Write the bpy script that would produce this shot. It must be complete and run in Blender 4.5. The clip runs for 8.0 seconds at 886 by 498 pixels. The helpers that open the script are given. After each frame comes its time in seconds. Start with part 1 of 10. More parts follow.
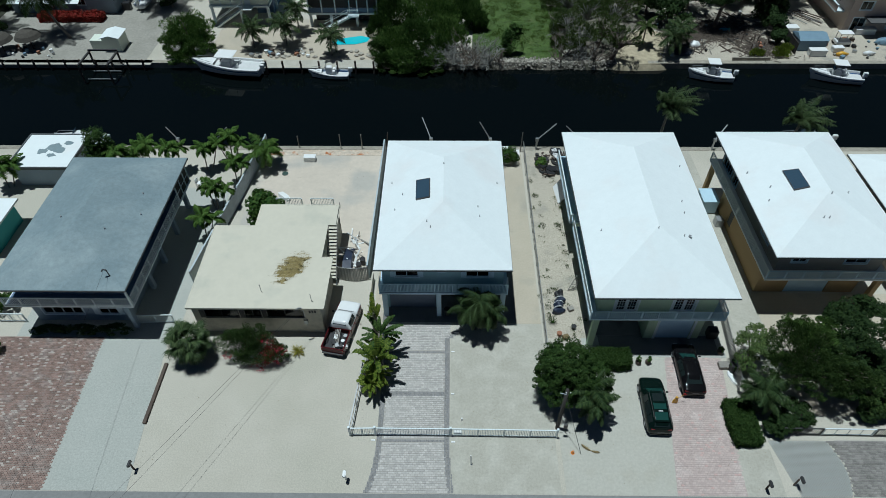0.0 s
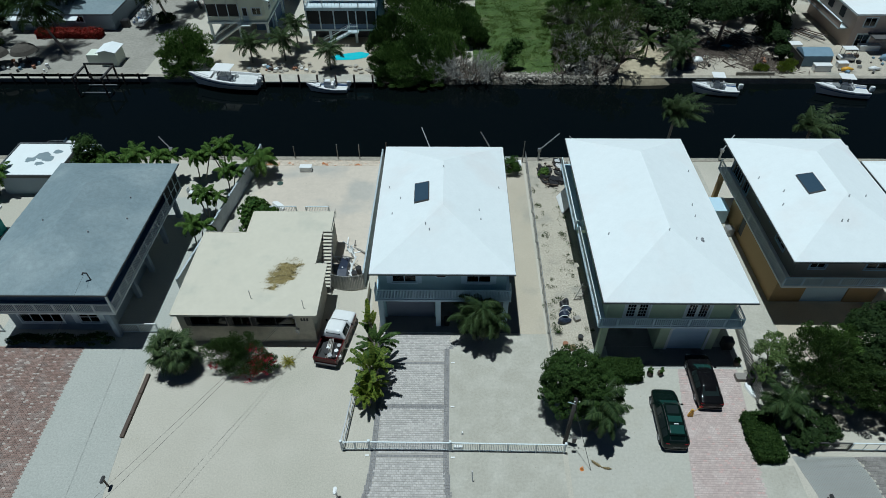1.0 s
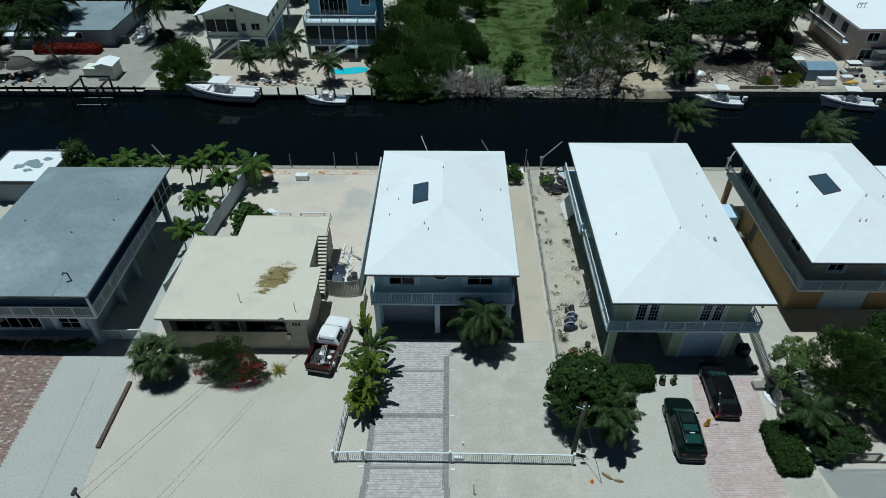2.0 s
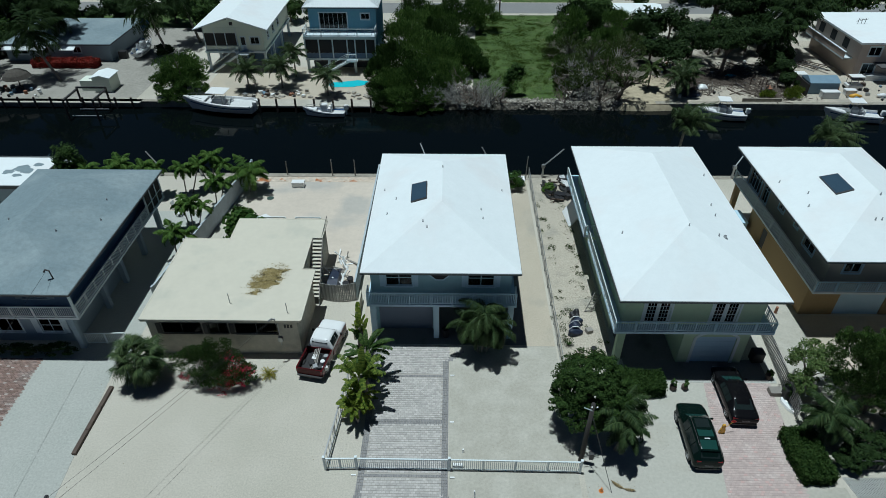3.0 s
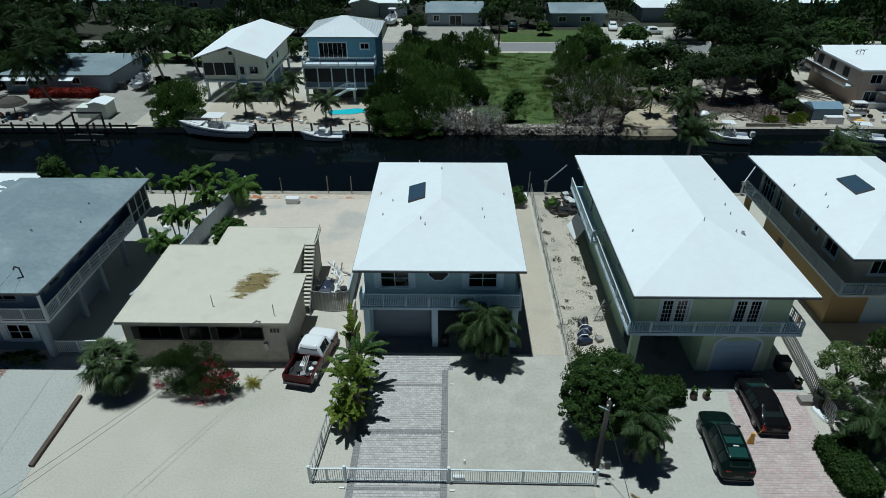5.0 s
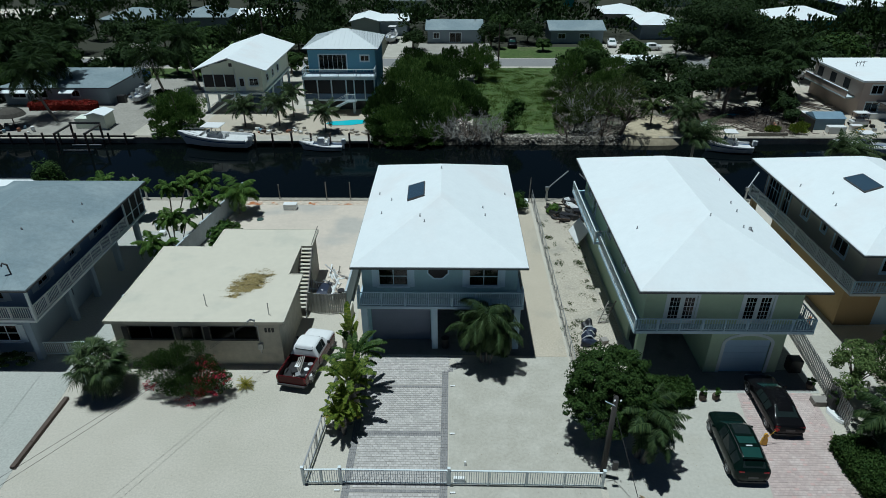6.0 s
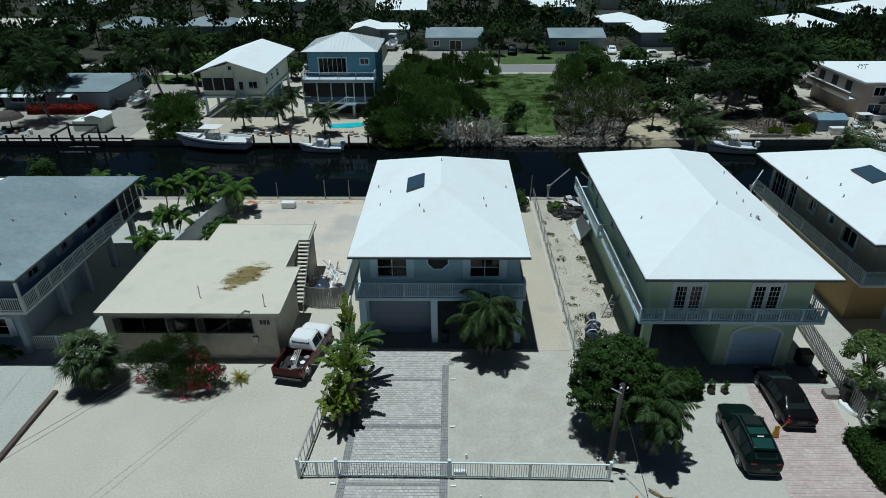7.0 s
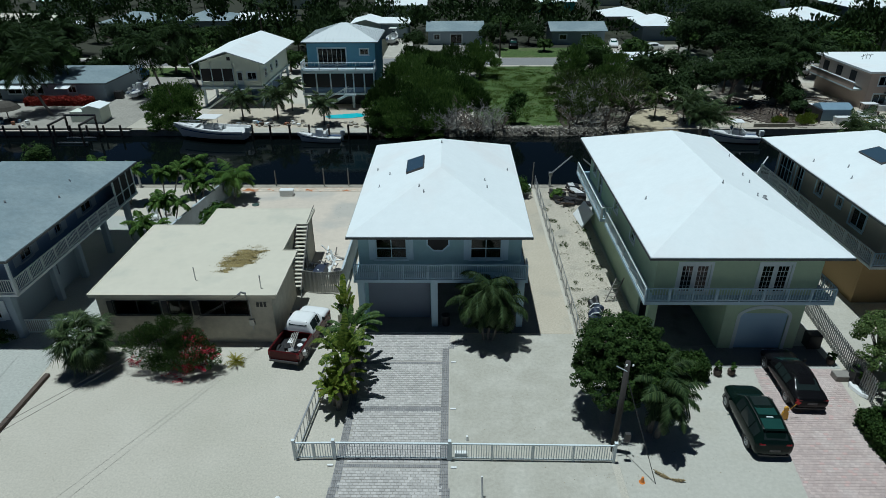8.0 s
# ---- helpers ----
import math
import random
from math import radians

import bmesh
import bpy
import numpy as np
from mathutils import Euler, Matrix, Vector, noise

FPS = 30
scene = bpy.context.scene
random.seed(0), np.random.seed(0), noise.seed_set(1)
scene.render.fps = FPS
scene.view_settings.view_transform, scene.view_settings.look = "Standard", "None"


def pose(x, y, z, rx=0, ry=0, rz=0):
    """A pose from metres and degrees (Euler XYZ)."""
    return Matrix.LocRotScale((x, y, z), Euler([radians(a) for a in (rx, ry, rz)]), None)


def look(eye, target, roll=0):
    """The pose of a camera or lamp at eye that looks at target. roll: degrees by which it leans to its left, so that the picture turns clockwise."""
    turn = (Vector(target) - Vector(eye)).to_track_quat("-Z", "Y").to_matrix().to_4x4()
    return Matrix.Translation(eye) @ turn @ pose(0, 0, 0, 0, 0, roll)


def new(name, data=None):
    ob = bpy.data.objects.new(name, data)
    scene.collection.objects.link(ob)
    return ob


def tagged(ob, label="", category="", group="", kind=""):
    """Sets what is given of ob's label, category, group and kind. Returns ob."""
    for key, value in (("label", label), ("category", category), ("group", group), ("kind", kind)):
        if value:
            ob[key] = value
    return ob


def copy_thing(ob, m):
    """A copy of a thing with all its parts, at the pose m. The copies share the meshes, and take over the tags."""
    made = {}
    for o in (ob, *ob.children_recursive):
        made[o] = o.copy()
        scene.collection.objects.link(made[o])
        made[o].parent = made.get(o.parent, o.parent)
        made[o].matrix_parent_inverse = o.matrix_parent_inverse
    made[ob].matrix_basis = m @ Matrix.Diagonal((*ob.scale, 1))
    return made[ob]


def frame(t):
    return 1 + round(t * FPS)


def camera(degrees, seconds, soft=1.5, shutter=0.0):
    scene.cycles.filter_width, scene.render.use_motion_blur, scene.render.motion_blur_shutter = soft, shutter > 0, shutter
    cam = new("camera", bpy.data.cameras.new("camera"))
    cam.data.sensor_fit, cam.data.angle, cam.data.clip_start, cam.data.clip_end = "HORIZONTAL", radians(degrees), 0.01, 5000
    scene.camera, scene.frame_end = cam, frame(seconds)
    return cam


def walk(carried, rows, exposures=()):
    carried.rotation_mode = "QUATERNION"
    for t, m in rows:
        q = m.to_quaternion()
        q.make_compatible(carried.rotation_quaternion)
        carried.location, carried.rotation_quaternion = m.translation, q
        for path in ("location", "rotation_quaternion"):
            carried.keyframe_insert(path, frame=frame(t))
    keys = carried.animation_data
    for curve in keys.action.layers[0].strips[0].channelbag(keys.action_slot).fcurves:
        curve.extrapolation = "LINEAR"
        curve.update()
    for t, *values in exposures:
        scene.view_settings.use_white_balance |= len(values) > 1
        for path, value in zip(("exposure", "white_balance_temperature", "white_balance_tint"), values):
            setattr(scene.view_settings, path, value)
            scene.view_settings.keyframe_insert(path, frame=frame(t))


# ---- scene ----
# camera
cam = camera(71.0, 8.0, soft=0.55)
PATH = [
    (0, (0.151, 0.354, 43.028), (0.129, 1.732, 41.579), -0.4),
    (0.5, (0.167, 0.357, 41.3), (0.144, 1.775, 39.89), -0.4),
    (1, (0.182, 0.35, 39.554), (0.159, 1.809, 38.185), -0.3),
    (1.5, (0.198, 0.336, 37.84), (0.174, 1.833, 36.513), -0.3),
    (3, (0.244, 0.269, 33.176), (0.22, 1.865, 31.972), -0.1),
    (3.5, (0.259, 0.245, 31.817), (0.235, 1.87, 30.653), -0.1),
    (4, (0.275, 0.223, 30.553), (0.25, 1.877, 29.428), -0.1),
    (4.5, (0.29, 0.207, 29.374), (0.265, 1.886, 28.288), -0.1),
    (6, (0.337, 0.207, 26.247), (0.31, 1.95, 25.267), -0.2),
    (6.5, (0.352, 0.23, 25.322), (0.324, 1.987, 24.366), -0.2),
    (7, (0.368, 0.269, 24.46), (0.339, 2.034, 23.522), -0.3),
    (7.5, (0.383, 0.324, 23.681), (0.353, 2.093, 22.748), -0.3),
    (8, (0.399, 0.399, 23.014), (0.367, 2.166, 22.078), -0.4),
]
walk(cam, [(t, look(eye, target, roll)) for t, eye, target, roll in PATH],
     exposures=[(0, -0.56, 5400, -1), (8, -0.56, 5400, -1)])

# sky and sun: a high summer sun, a little to the west and ahead
SUN_WAY = Vector((-0.85, 0.28, 6.8)).normalized()
world = bpy.data.worlds.new("sky")
scene.world = world
world.use_nodes = True
wn = world.node_tree.nodes
sky = wn.new("ShaderNodeTexSky")
sky.sky_type = "NISHITA"
sky.sun_disc = False
sky.sun_elevation = math.asin(SUN_WAY.z)
sky.sun_rotation = math.atan2(SUN_WAY.x, SUN_WAY.y)
sky.air_density, sky.dust_density, sky.ozone_density = 0.2, 0.0, 3.0
wn["Background"].inputs["Strength"].default_value = 0.05
world.node_tree.links.new(sky.outputs[0], wn["Background"].inputs["Color"])
sun_data = bpy.data.lights.new("sun", "SUN")
sun_data.energy, sun_data.angle, sun_data.color = 5.0, radians(0.55), (1.0, 0.96, 0.895)
sun = new("sun", sun_data)
sun.matrix_world = look(SUN_WAY * 200, (0, 0, 0))


# ---------- materials ----------
def surface(name, base, second=None, scale=2.0, fine=30.0, amount=0.5, rough=0.8, metal=0.0, bump=0.15, island=0.0, each=0.0,
            spots=None, spot_scale=0.25, spot_edge=(0.55, 0.7), spec=0.5, bump_dist=0.02, speck=0.0, speck_scale=4.0, odd=None, odd_from=0.88):
    """A procedural surface: two colours mixed at a coarse and a fine scale, optional stains, variation per piece, fine relief."""
    m = bpy.data.materials.new(name)
    m.use_nodes = True
    n, ln = m.node_tree.nodes, m.node_tree.links
    b = n["Principled BSDF"]
    second = second or tuple(c * 0.7 for c in base)
    geo = n.new("ShaderNodeNewGeometry")
    big = n.new("ShaderNodeTexNoise")
    big.inputs["Scale"].default_value, big.inputs["Detail"].default_value = scale, 6
    small = n.new("ShaderNodeTexNoise")
    small.inputs["Scale"].default_value, small.inputs["Detail"].default_value = fine, 4
    for tex in (big, small):
        ln.new(geo.outputs["Position"], tex.inputs["Vector"])
    ramp = n.new("ShaderNodeMapRange")
    ramp.inputs[1].default_value, ramp.inputs[2].default_value = 0.3, 0.7
    add = n.new("ShaderNodeMath")
    add.operation = "MULTIPLY_ADD"
    add.inputs[1].default_value = 0.5
    half = n.new("ShaderNodeMath")
    half.operation = "MULTIPLY"
    half.inputs[1].default_value = 0.5
    ln.new(small.outputs["Fac"], half.inputs[0])
    ln.new(big.outputs["Fac"], add.inputs[0])
    ln.new(half.outputs[0], add.inputs[2])
    ln.new(add.outputs[0], ramp.inputs[0])
    fac = n.new("ShaderNodeMath")
    fac.operation = "MULTIPLY"
    fac.inputs[1].default_value = amount
    ln.new(ramp.outputs[0], fac.inputs[0])
    mix = n.new("ShaderNodeMix")
    mix.data_type = "RGBA"
    mix.inputs[6].default_value, mix.inputs[7].default_value = (*base, 1), (*second, 1)
    ln.new(fac.outputs[0], mix.inputs[0])
    colour = mix.outputs[2]
    if spots:
        st = n.new("ShaderNodeTexNoise")
        st.inputs["Scale"].default_value, st.inputs["Detail"].default_value = spot_scale, 8
        ln.new(geo.outputs["Position"], st.inputs["Vector"])
        sr = n.new("ShaderNodeMapRange")
        sr.inputs[1].default_value, sr.inputs[2].default_value = spot_edge
        ln.new(st.outputs["Fac"], sr.inputs[0])
        m2 = n.new("ShaderNodeMix")
        m2.data_type = "RGBA"
        m2.inputs[7].default_value = (*spots, 1)
        ln.new(colour, m2.inputs[6])
        ln.new(sr.outputs[0], m2.inputs[0])
        colour = m2.outputs[2]
    if island or each:
        info = n.new("ShaderNodeObjectInfo") if each else geo
        hsv = n.new("ShaderNodeHueSaturation")
        vr = n.new("ShaderNodeMapRange")
        k = each or island
        vr.inputs[3].default_value, vr.inputs[4].default_value = 1 - k, 1 + k
        ln.new(info.outputs["Random"] if each else geo.outputs["Random Per Island"], vr.inputs[0])
        ln.new(vr.outputs[0], hsv.inputs["Value"])
        ln.new(colour, hsv.inputs["Color"])
        colour = hsv.outputs[0]
    if odd:
        step = n.new("ShaderNodeMath")
        step.operation = "GREATER_THAN"
        step.inputs[1].default_value = odd_from
        ln.new(geo.outputs["Random Per Island"], step.inputs[0])
        mo = n.new("ShaderNodeMix")
        mo.data_type = "RGBA"
        mo.inputs[7].default_value = (*odd, 1)
        ln.new(step.outputs[0], mo.inputs[0])
        ln.new(colour, mo.inputs[6])
        colour = mo.outputs[2]
    if speck:
        sn = n.new("ShaderNodeTexNoise")
        sn.inputs["Scale"].default_value, sn.inputs["Detail"].default_value, sn.inputs["Roughness"].default_value = speck_scale, 9, 0.75
        ln.new(geo.outputs["Position"], sn.inputs["Vector"])
        sv = n.new("ShaderNodeMapRange")
        sv.inputs[1].default_value, sv.inputs[2].default_value = 0.3, 0.7
        sv.inputs[3].default_value, sv.inputs[4].default_value = 1 - speck, 1 + speck
        ln.new(sn.outputs["Fac"], sv.inputs[0])
        sh = n.new("ShaderNodeHueSaturation")
        ln.new(sv.outputs[0], sh.inputs["Value"])
        ln.new(colour, sh.inputs["Color"])
        colour = sh.outputs[0]
    ln.new(colour, b.inputs["Base Color"])
    b.inputs["Roughness"].default_value, b.inputs["Metallic"].default_value = rough, metal
    b.inputs["Specular IOR Level"].default_value = spec
    if bump:
        bp = n.new("ShaderNodeBump")
        bp.inputs["Strength"].default_value, bp.inputs["Distance"].default_value = bump, bump_dist
        ln.new(small.outputs["Fac"], bp.inputs["Height"])
        ln.new(bp.outputs[0], b.inputs["Normal"])
    return m


def leafy(name, base, second, trans=0.25, rough=0.7):
    """Leaves: each one its own shade, a little light passing through."""
    m = bpy.data.materials.new(name)
    m.use_nodes = True
    n, ln = m.node_tree.nodes, m.node_tree.links
    b = n["Principled BSDF"]
    geo = n.new("ShaderNodeNewGeometry")
    mix = n.new("ShaderNodeMix")
    mix.data_type = "RGBA"
    mix.inputs[6].default_value, mix.inputs[7].default_value = (*base, 1), (*second, 1)
    ln.new(geo.outputs["Random Per Island"], mix.inputs[0])
    ln.new(mix.outputs[2], b.inputs["Base Color"])
    b.inputs["Roughness"].default_value = rough
    b.inputs["Specular IOR Level"].default_value = 0.12
    t = n.new("ShaderNodeBsdfTranslucent")
    ln.new(mix.outputs[2], t.inputs["Color"])
    ms = n.new("ShaderNodeMixShader")
    ms.inputs[0].default_value = trans
    ln.new(b.outputs[0], ms.inputs[1])
    ln.new(t.outputs[0], ms.inputs[2])
    ln.new(ms.outputs[0], n["Material Output"].inputs["Surface"])
    return m


def glass(name, tint, rough=0.03):
    """A tinted pane: lets dimmed light through and mirrors the sky by its angle."""
    m = bpy.data.materials.new(name)
    m.use_nodes = True
    n, ln = m.node_tree.nodes, m.node_tree.links
    n.remove(n["Principled BSDF"])
    tr, gl, fr, ms = n.new("ShaderNodeBsdfTransparent"), n.new("ShaderNodeBsdfGlossy"), n.new("ShaderNodeFresnel"), n.new("ShaderNodeMixShader")
    tr.inputs["Color"].default_value = (*tint, 1)
    gl.inputs["Roughness"].default_value = rough
    fr.inputs["IOR"].default_value = 1.5
    ln.new(fr.outputs[0], ms.inputs[0])
    ln.new(tr.outputs[0], ms.inputs[1])
    ln.new(gl.outputs[0], ms.inputs[2])
    ln.new(ms.outputs[0], n["Material Output"].inputs["Surface"])
    return m


def car_paint(name, base):
    m = surface(name, base, tuple(c * 0.8 for c in base), 3, 60, 0.4, 0.22, 0.0, 0)
    m.node_tree.nodes["Principled BSDF"].inputs["Specular IOR Level"].default_value = 0.12
    m.node_tree.nodes["Principled BSDF"].inputs["Coat Weight"].default_value = 0.1
    m.node_tree.nodes["Principled BSDF"].inputs["Coat Roughness"].default_value = 0.05
    return m


M = {}
M["gravel"] = surface("coral gravel", (0.515, 0.482, 0.412), (0.42, 0.39, 0.322), 0.35, 9, 0.8, 0.95, 0, 0.6, spots=(0.42, 0.40, 0.33), spot_scale=0.13, spot_edge=(0.52, 0.75), bump_dist=0.03, speck=0.26, speck_scale=9)
M["concrete"] = surface("worn concrete", (0.435, 0.415, 0.355), (0.365, 0.345, 0.29), 0.5, 14, 0.8, 0.9, 0, 0.2, spots=(0.475, 0.455, 0.395), spot_scale=0.7, spot_edge=(0.46, 0.72), speck=0.15, speck_scale=5)
M["concrete_drive"] = surface("pale mottled concrete", (0.465, 0.45, 0.395), (0.41, 0.395, 0.34), 0.35, 11, 0.8, 0.9, 0, 0.2, spots=(0.42, 0.40, 0.34), spot_scale=0.5, spot_edge=(0.52, 0.72), speck=0.12, speck_scale=5)
M["concrete_tan"] = surface("tan sandy concrete", (0.49, 0.435, 0.345), (0.40, 0.35, 0.27), 0.4, 12, 0.8, 0.92, 0, 0.3, spots=(0.37, 0.34, 0.28), spot_scale=0.3, speck=0.18, speck_scale=8)
M["concrete_grey"] = surface("grey broom concrete", (0.42, 0.425, 0.39), (0.365, 0.37, 0.335), 0.4, 16, 0.8, 0.9, 0, 0.2, spots=(0.38, 0.39, 0.355), spot_scale=0.45, spot_edge=(0.48, 0.7), speck=0.24, speck_scale=8)
# concrete with the shade under the raised houses put into its colour
M["concrete_shade"] = surface("mottled concrete darkened for shade", (0.20, 0.19, 0.185), (0.14, 0.135, 0.135), 0.5, 12, 0.8, 0.85, 0, 0.2, spots=(0.10, 0.095, 0.09), spot_scale=0.5, speck=0.15, speck_scale=8)
M["sand"] = surface("coarse sand and fill", (0.48, 0.435, 0.355), (0.375, 0.335, 0.27), 0.5, 6, 0.9, 0.97, 0, 0.8, spots=(0.33, 0.31, 0.26), spot_scale=0.5, bump_dist=0.06, speck=0.36, speck_scale=7)
M["yard_pale"] = surface("smooth pale yard concrete", (0.59, 0.52, 0.435), (0.52, 0.46, 0.385), 0.25, 3, 0.8, 0.92, 0, 0.15, spots=(0.44, 0.415, 0.37), spot_scale=0.16, spot_edge=(0.5, 0.62), speck=0.07, speck_scale=1.2)
M["beach"] = surface("pale beach sand", (0.44, 0.38, 0.26), (0.34, 0.29, 0.20), 0.4, 6, 0.9, 0.97, 0, 0.6, speck=0.3, speck_scale=1.5)
M["rust_dirt"] = surface("rust stained fill", (0.55, 0.49, 0.41), (0.50, 0.40, 0.30), 0.6, 5, 0.8, 0.97, 0, 0.6, spots=(0.36, 0.13, 0.04), spot_scale=1.1, spot_edge=(0.55, 0.64), speck=0.35, speck_scale=2)
M["asphalt"] = surface("pale old asphalt", (0.24, 0.24, 0.235), (0.19, 0.19, 0.185), 0.4, 20, 0.8, 0.93, 0, 0.3, speck=0.15, speck_scale=3)
M["paver_grey"] = surface("grey paver", (0.48, 0.455, 0.43), (0.41, 0.39, 0.37), 0.6, 18, 0.7, 0.9, 0, 0.3, each=0.15, speck=0.15, speck_scale=6)
M["paver_grey_run"] = surface("grey pavers", (0.48, 0.455, 0.43), (0.41, 0.39, 0.37), 0.6, 18, 0.7, 0.9, 0, 0.3, island=0.15, speck=0.15, speck_scale=6)
M["paver_dark"] = surface("charcoal border paver", (0.26, 0.255, 0.255), (0.21, 0.205, 0.205), 0.6, 18, 0.7, 0.9, 0, 0.3, island=0.12)
M["paver_red"] = surface("terracotta pavers", (0.225, 0.15, 0.125), (0.27, 0.19, 0.16), 0.9, 10, 0.9, 0.92, 0, 0.3, island=0.28, spots=(0.28, 0.225, 0.20), spot_scale=0.8, spot_edge=(0.5, 0.68), speck=0.25, speck_scale=3, odd=(0.42, 0.36, 0.32), odd_from=0.91)
M["paver_pink"] = surface("pale pink pavers", (0.475, 0.385, 0.355), (0.43, 0.35, 0.325), 0.5, 12, 0.8, 0.9, 0, 0.25, island=0.1, spots=(0.51, 0.43, 0.40), spot_scale=0.7, spot_edge=(0.52, 0.62), speck=0.14, speck_scale=5, odd=(0.50, 0.36, 0.33), odd_from=0.94)
M["joint_pale"] = surface("pale sandy joint", (0.45, 0.375, 0.345), (0.39, 0.325, 0.30), 3, 30, 0.7, 0.98)
M["car_window"] = surface("black tinted window", (0.012, 0.018, 0.018), (0.02, 0.028, 0.028), 1, 8, 0.6, 0.08, 0, 0, spec=0.2)
M["joint"] = surface("sandy joint", (0.40, 0.375, 0.34), (0.33, 0.31, 0.28), 3, 30, 0.7, 0.98)
M["paver_brown"] = surface("grey brown pavers", (0.24, 0.225, 0.21), (0.17, 0.16, 0.15), 0.5, 12, 0.8, 0.92, 0, 0.3, island=0.2, speck=0.3, speck_scale=1.5)
M["lattice"] = surface("concrete lattice", (0.42, 0.43, 0.41), (0.35, 0.36, 0.34), 1, 20, 0.7, 0.9)
M["grass"] = surface("rough lawn", (0.036, 0.075, 0.013), (0.082, 0.118, 0.029), 0.25, 3, 0.9, 0.97, 0, 0.8, spots=(0.14, 0.13, 0.07), spot_scale=0.15, spot_edge=(0.58, 0.75), bump_dist=0.1, speck=0.55, speck_scale=1.2)
M["water"] = surface("dark canal water", (0.002, 0.0035, 0.004), (0.003, 0.0045, 0.0045), 0.1, 1.6, 0.8, 0.06, 0, 0.05, spec=0.22, bump_dist=0.05)
M["pool"] = surface("pool water", (0.05, 0.50, 0.58), (0.09, 0.55, 0.62), 0.7, 3, 0.7, 0.08, 0, 0.05)
M["roof_white"] = surface("white roof coating", (0.77, 0.81, 0.812), (0.73, 0.775, 0.78), 0.25, 5, 0.7, 0.85, 0, 0.03, spec=0.2, spots=(0.74, 0.755, 0.75), spot_scale=0.2, speck=0.03, speck_scale=1.2)
# dark tone puts the shadow line below hipped roof edges into the colour
M["fascia"] = surface("shadow-dark roof edge", (0.09, 0.10, 0.105), (0.06, 0.068, 0.07), 1, 12, 0.6, 0.6, 0, 0.05)
M["roof_grey"] = surface("weathered grey roof", (0.215, 0.27, 0.29), (0.165, 0.22, 0.245), 0.3, 7, 0.9, 0.8, 0, 0.25, spots=(0.27, 0.325, 0.34), spot_scale=0.22, spot_edge=(0.45, 0.7), speck=0.16, speck_scale=2.5)
M["roof_beige"] = surface("beige roof membrane", (0.595, 0.56, 0.46), (0.565, 0.53, 0.435), 0.3, 6, 0.7, 0.85, 0, 0.06, spots=(0.52, 0.50, 0.415), spot_scale=0.35, speck=0.05, speck_scale=1.5)
M["roof_metal"] = surface("pale metal roof", (0.68, 0.72, 0.72), (0.6, 0.64, 0.65), 0.4, 8, 0.7, 0.45, 0.1, 0.06)
M["wall_blue"] = surface("blue grey stucco", (0.30, 0.46, 0.52), (0.26, 0.41, 0.47), 0.6, 20, 0.7, 0.85, 0, 0.2, speck=0.06, speck_scale=2)
M["wall_green"] = surface("pale green stucco", (0.44, 0.56, 0.40), (0.38, 0.50, 0.355), 0.6, 20, 0.7, 0.85, 0, 0.2, speck=0.06, speck_scale=2)
M["wall_ochre"] = surface("ochre stucco", (0.37, 0.26, 0.125), (0.31, 0.215, 0.10), 0.5, 20, 0.7, 0.85, 0, 0.2)
M["wall_taupe"] = surface("taupe siding", (0.36, 0.34, 0.29), (0.31, 0.29, 0.25), 0.6, 20, 0.7, 0.8, 0, 0.15)
M["wall_slate"] = surface("slate blue siding", (0.13, 0.19, 0.29), (0.105, 0.16, 0.25), 0.6, 20, 0.7, 0.8, 0, 0.15)
M["wall_grey"] = surface("pale blue grey stucco", (0.29, 0.355, 0.41), (0.245, 0.305, 0.355), 0.6, 20, 0.7, 0.85, 0, 0.2)
M["wall_beige"] = surface("beige rough stucco", (0.55, 0.52, 0.43), (0.45, 0.42, 0.34), 0.7, 16, 0.8, 0.9, 0, 0.35, spots=(0.40, 0.38, 0.32), spot_scale=0.7, speck=0.15, speck_scale=2)
M["wall_cream"] = surface("cream siding", (0.70, 0.75, 0.65), (0.62, 0.67, 0.58), 0.6, 14, 0.7, 0.8, 0, 0.15)
M["wall_pink"] = surface("pale pinkish stucco", (0.50, 0.42, 0.36), (0.43, 0.36, 0.31), 0.6, 14, 0.7, 0.85, 0, 0.2)
M["wall_teal"] = surface("teal siding", (0.06, 0.33, 0.33), (0.05, 0.27, 0.28), 0.6, 14, 0.7, 0.8, 0, 0.15)
M["wall_blue_far"] = surface("blue lap siding", (0.16, 0.35, 0.46), (0.13, 0.29, 0.39), 0.6, 14, 0.7, 0.75, 0, 0.2)
M["garden_wall"] = surface("blue grey garden wall", (0.44, 0.50, 0.53), (0.37, 0.42, 0.45), 0.5, 16, 0.8, 0.9, 0, 0.25, speck=0.15, speck_scale=1.5)
M["trim"] = surface("white painted trim", (0.63, 0.71, 0.74), (0.55, 0.63, 0.66), 2, 20, 0.6, 0.55, 0, 0.05)
M["trim_blue"] = surface("pale blue trim", (0.48, 0.63, 0.73), (0.42, 0.57, 0.67), 2, 20, 0.6, 0.6, 0, 0.05)
M["door_slate"] = surface("slate door paint", (0.20, 0.235, 0.30), (0.16, 0.19, 0.25), 0.8, 14, 0.7, 0.6, 0, 0.03)
M["door_blue"] = surface("pale blue door paint", (0.40, 0.56, 0.72), (0.35, 0.50, 0.66), 1, 14, 0.6, 0.6, 0, 0.03)
M["rail_white"] = surface("white rail", (0.68, 0.74, 0.75), (0.6, 0.66, 0.67), 2, 20, 0.5, 0.5, 0, 0)
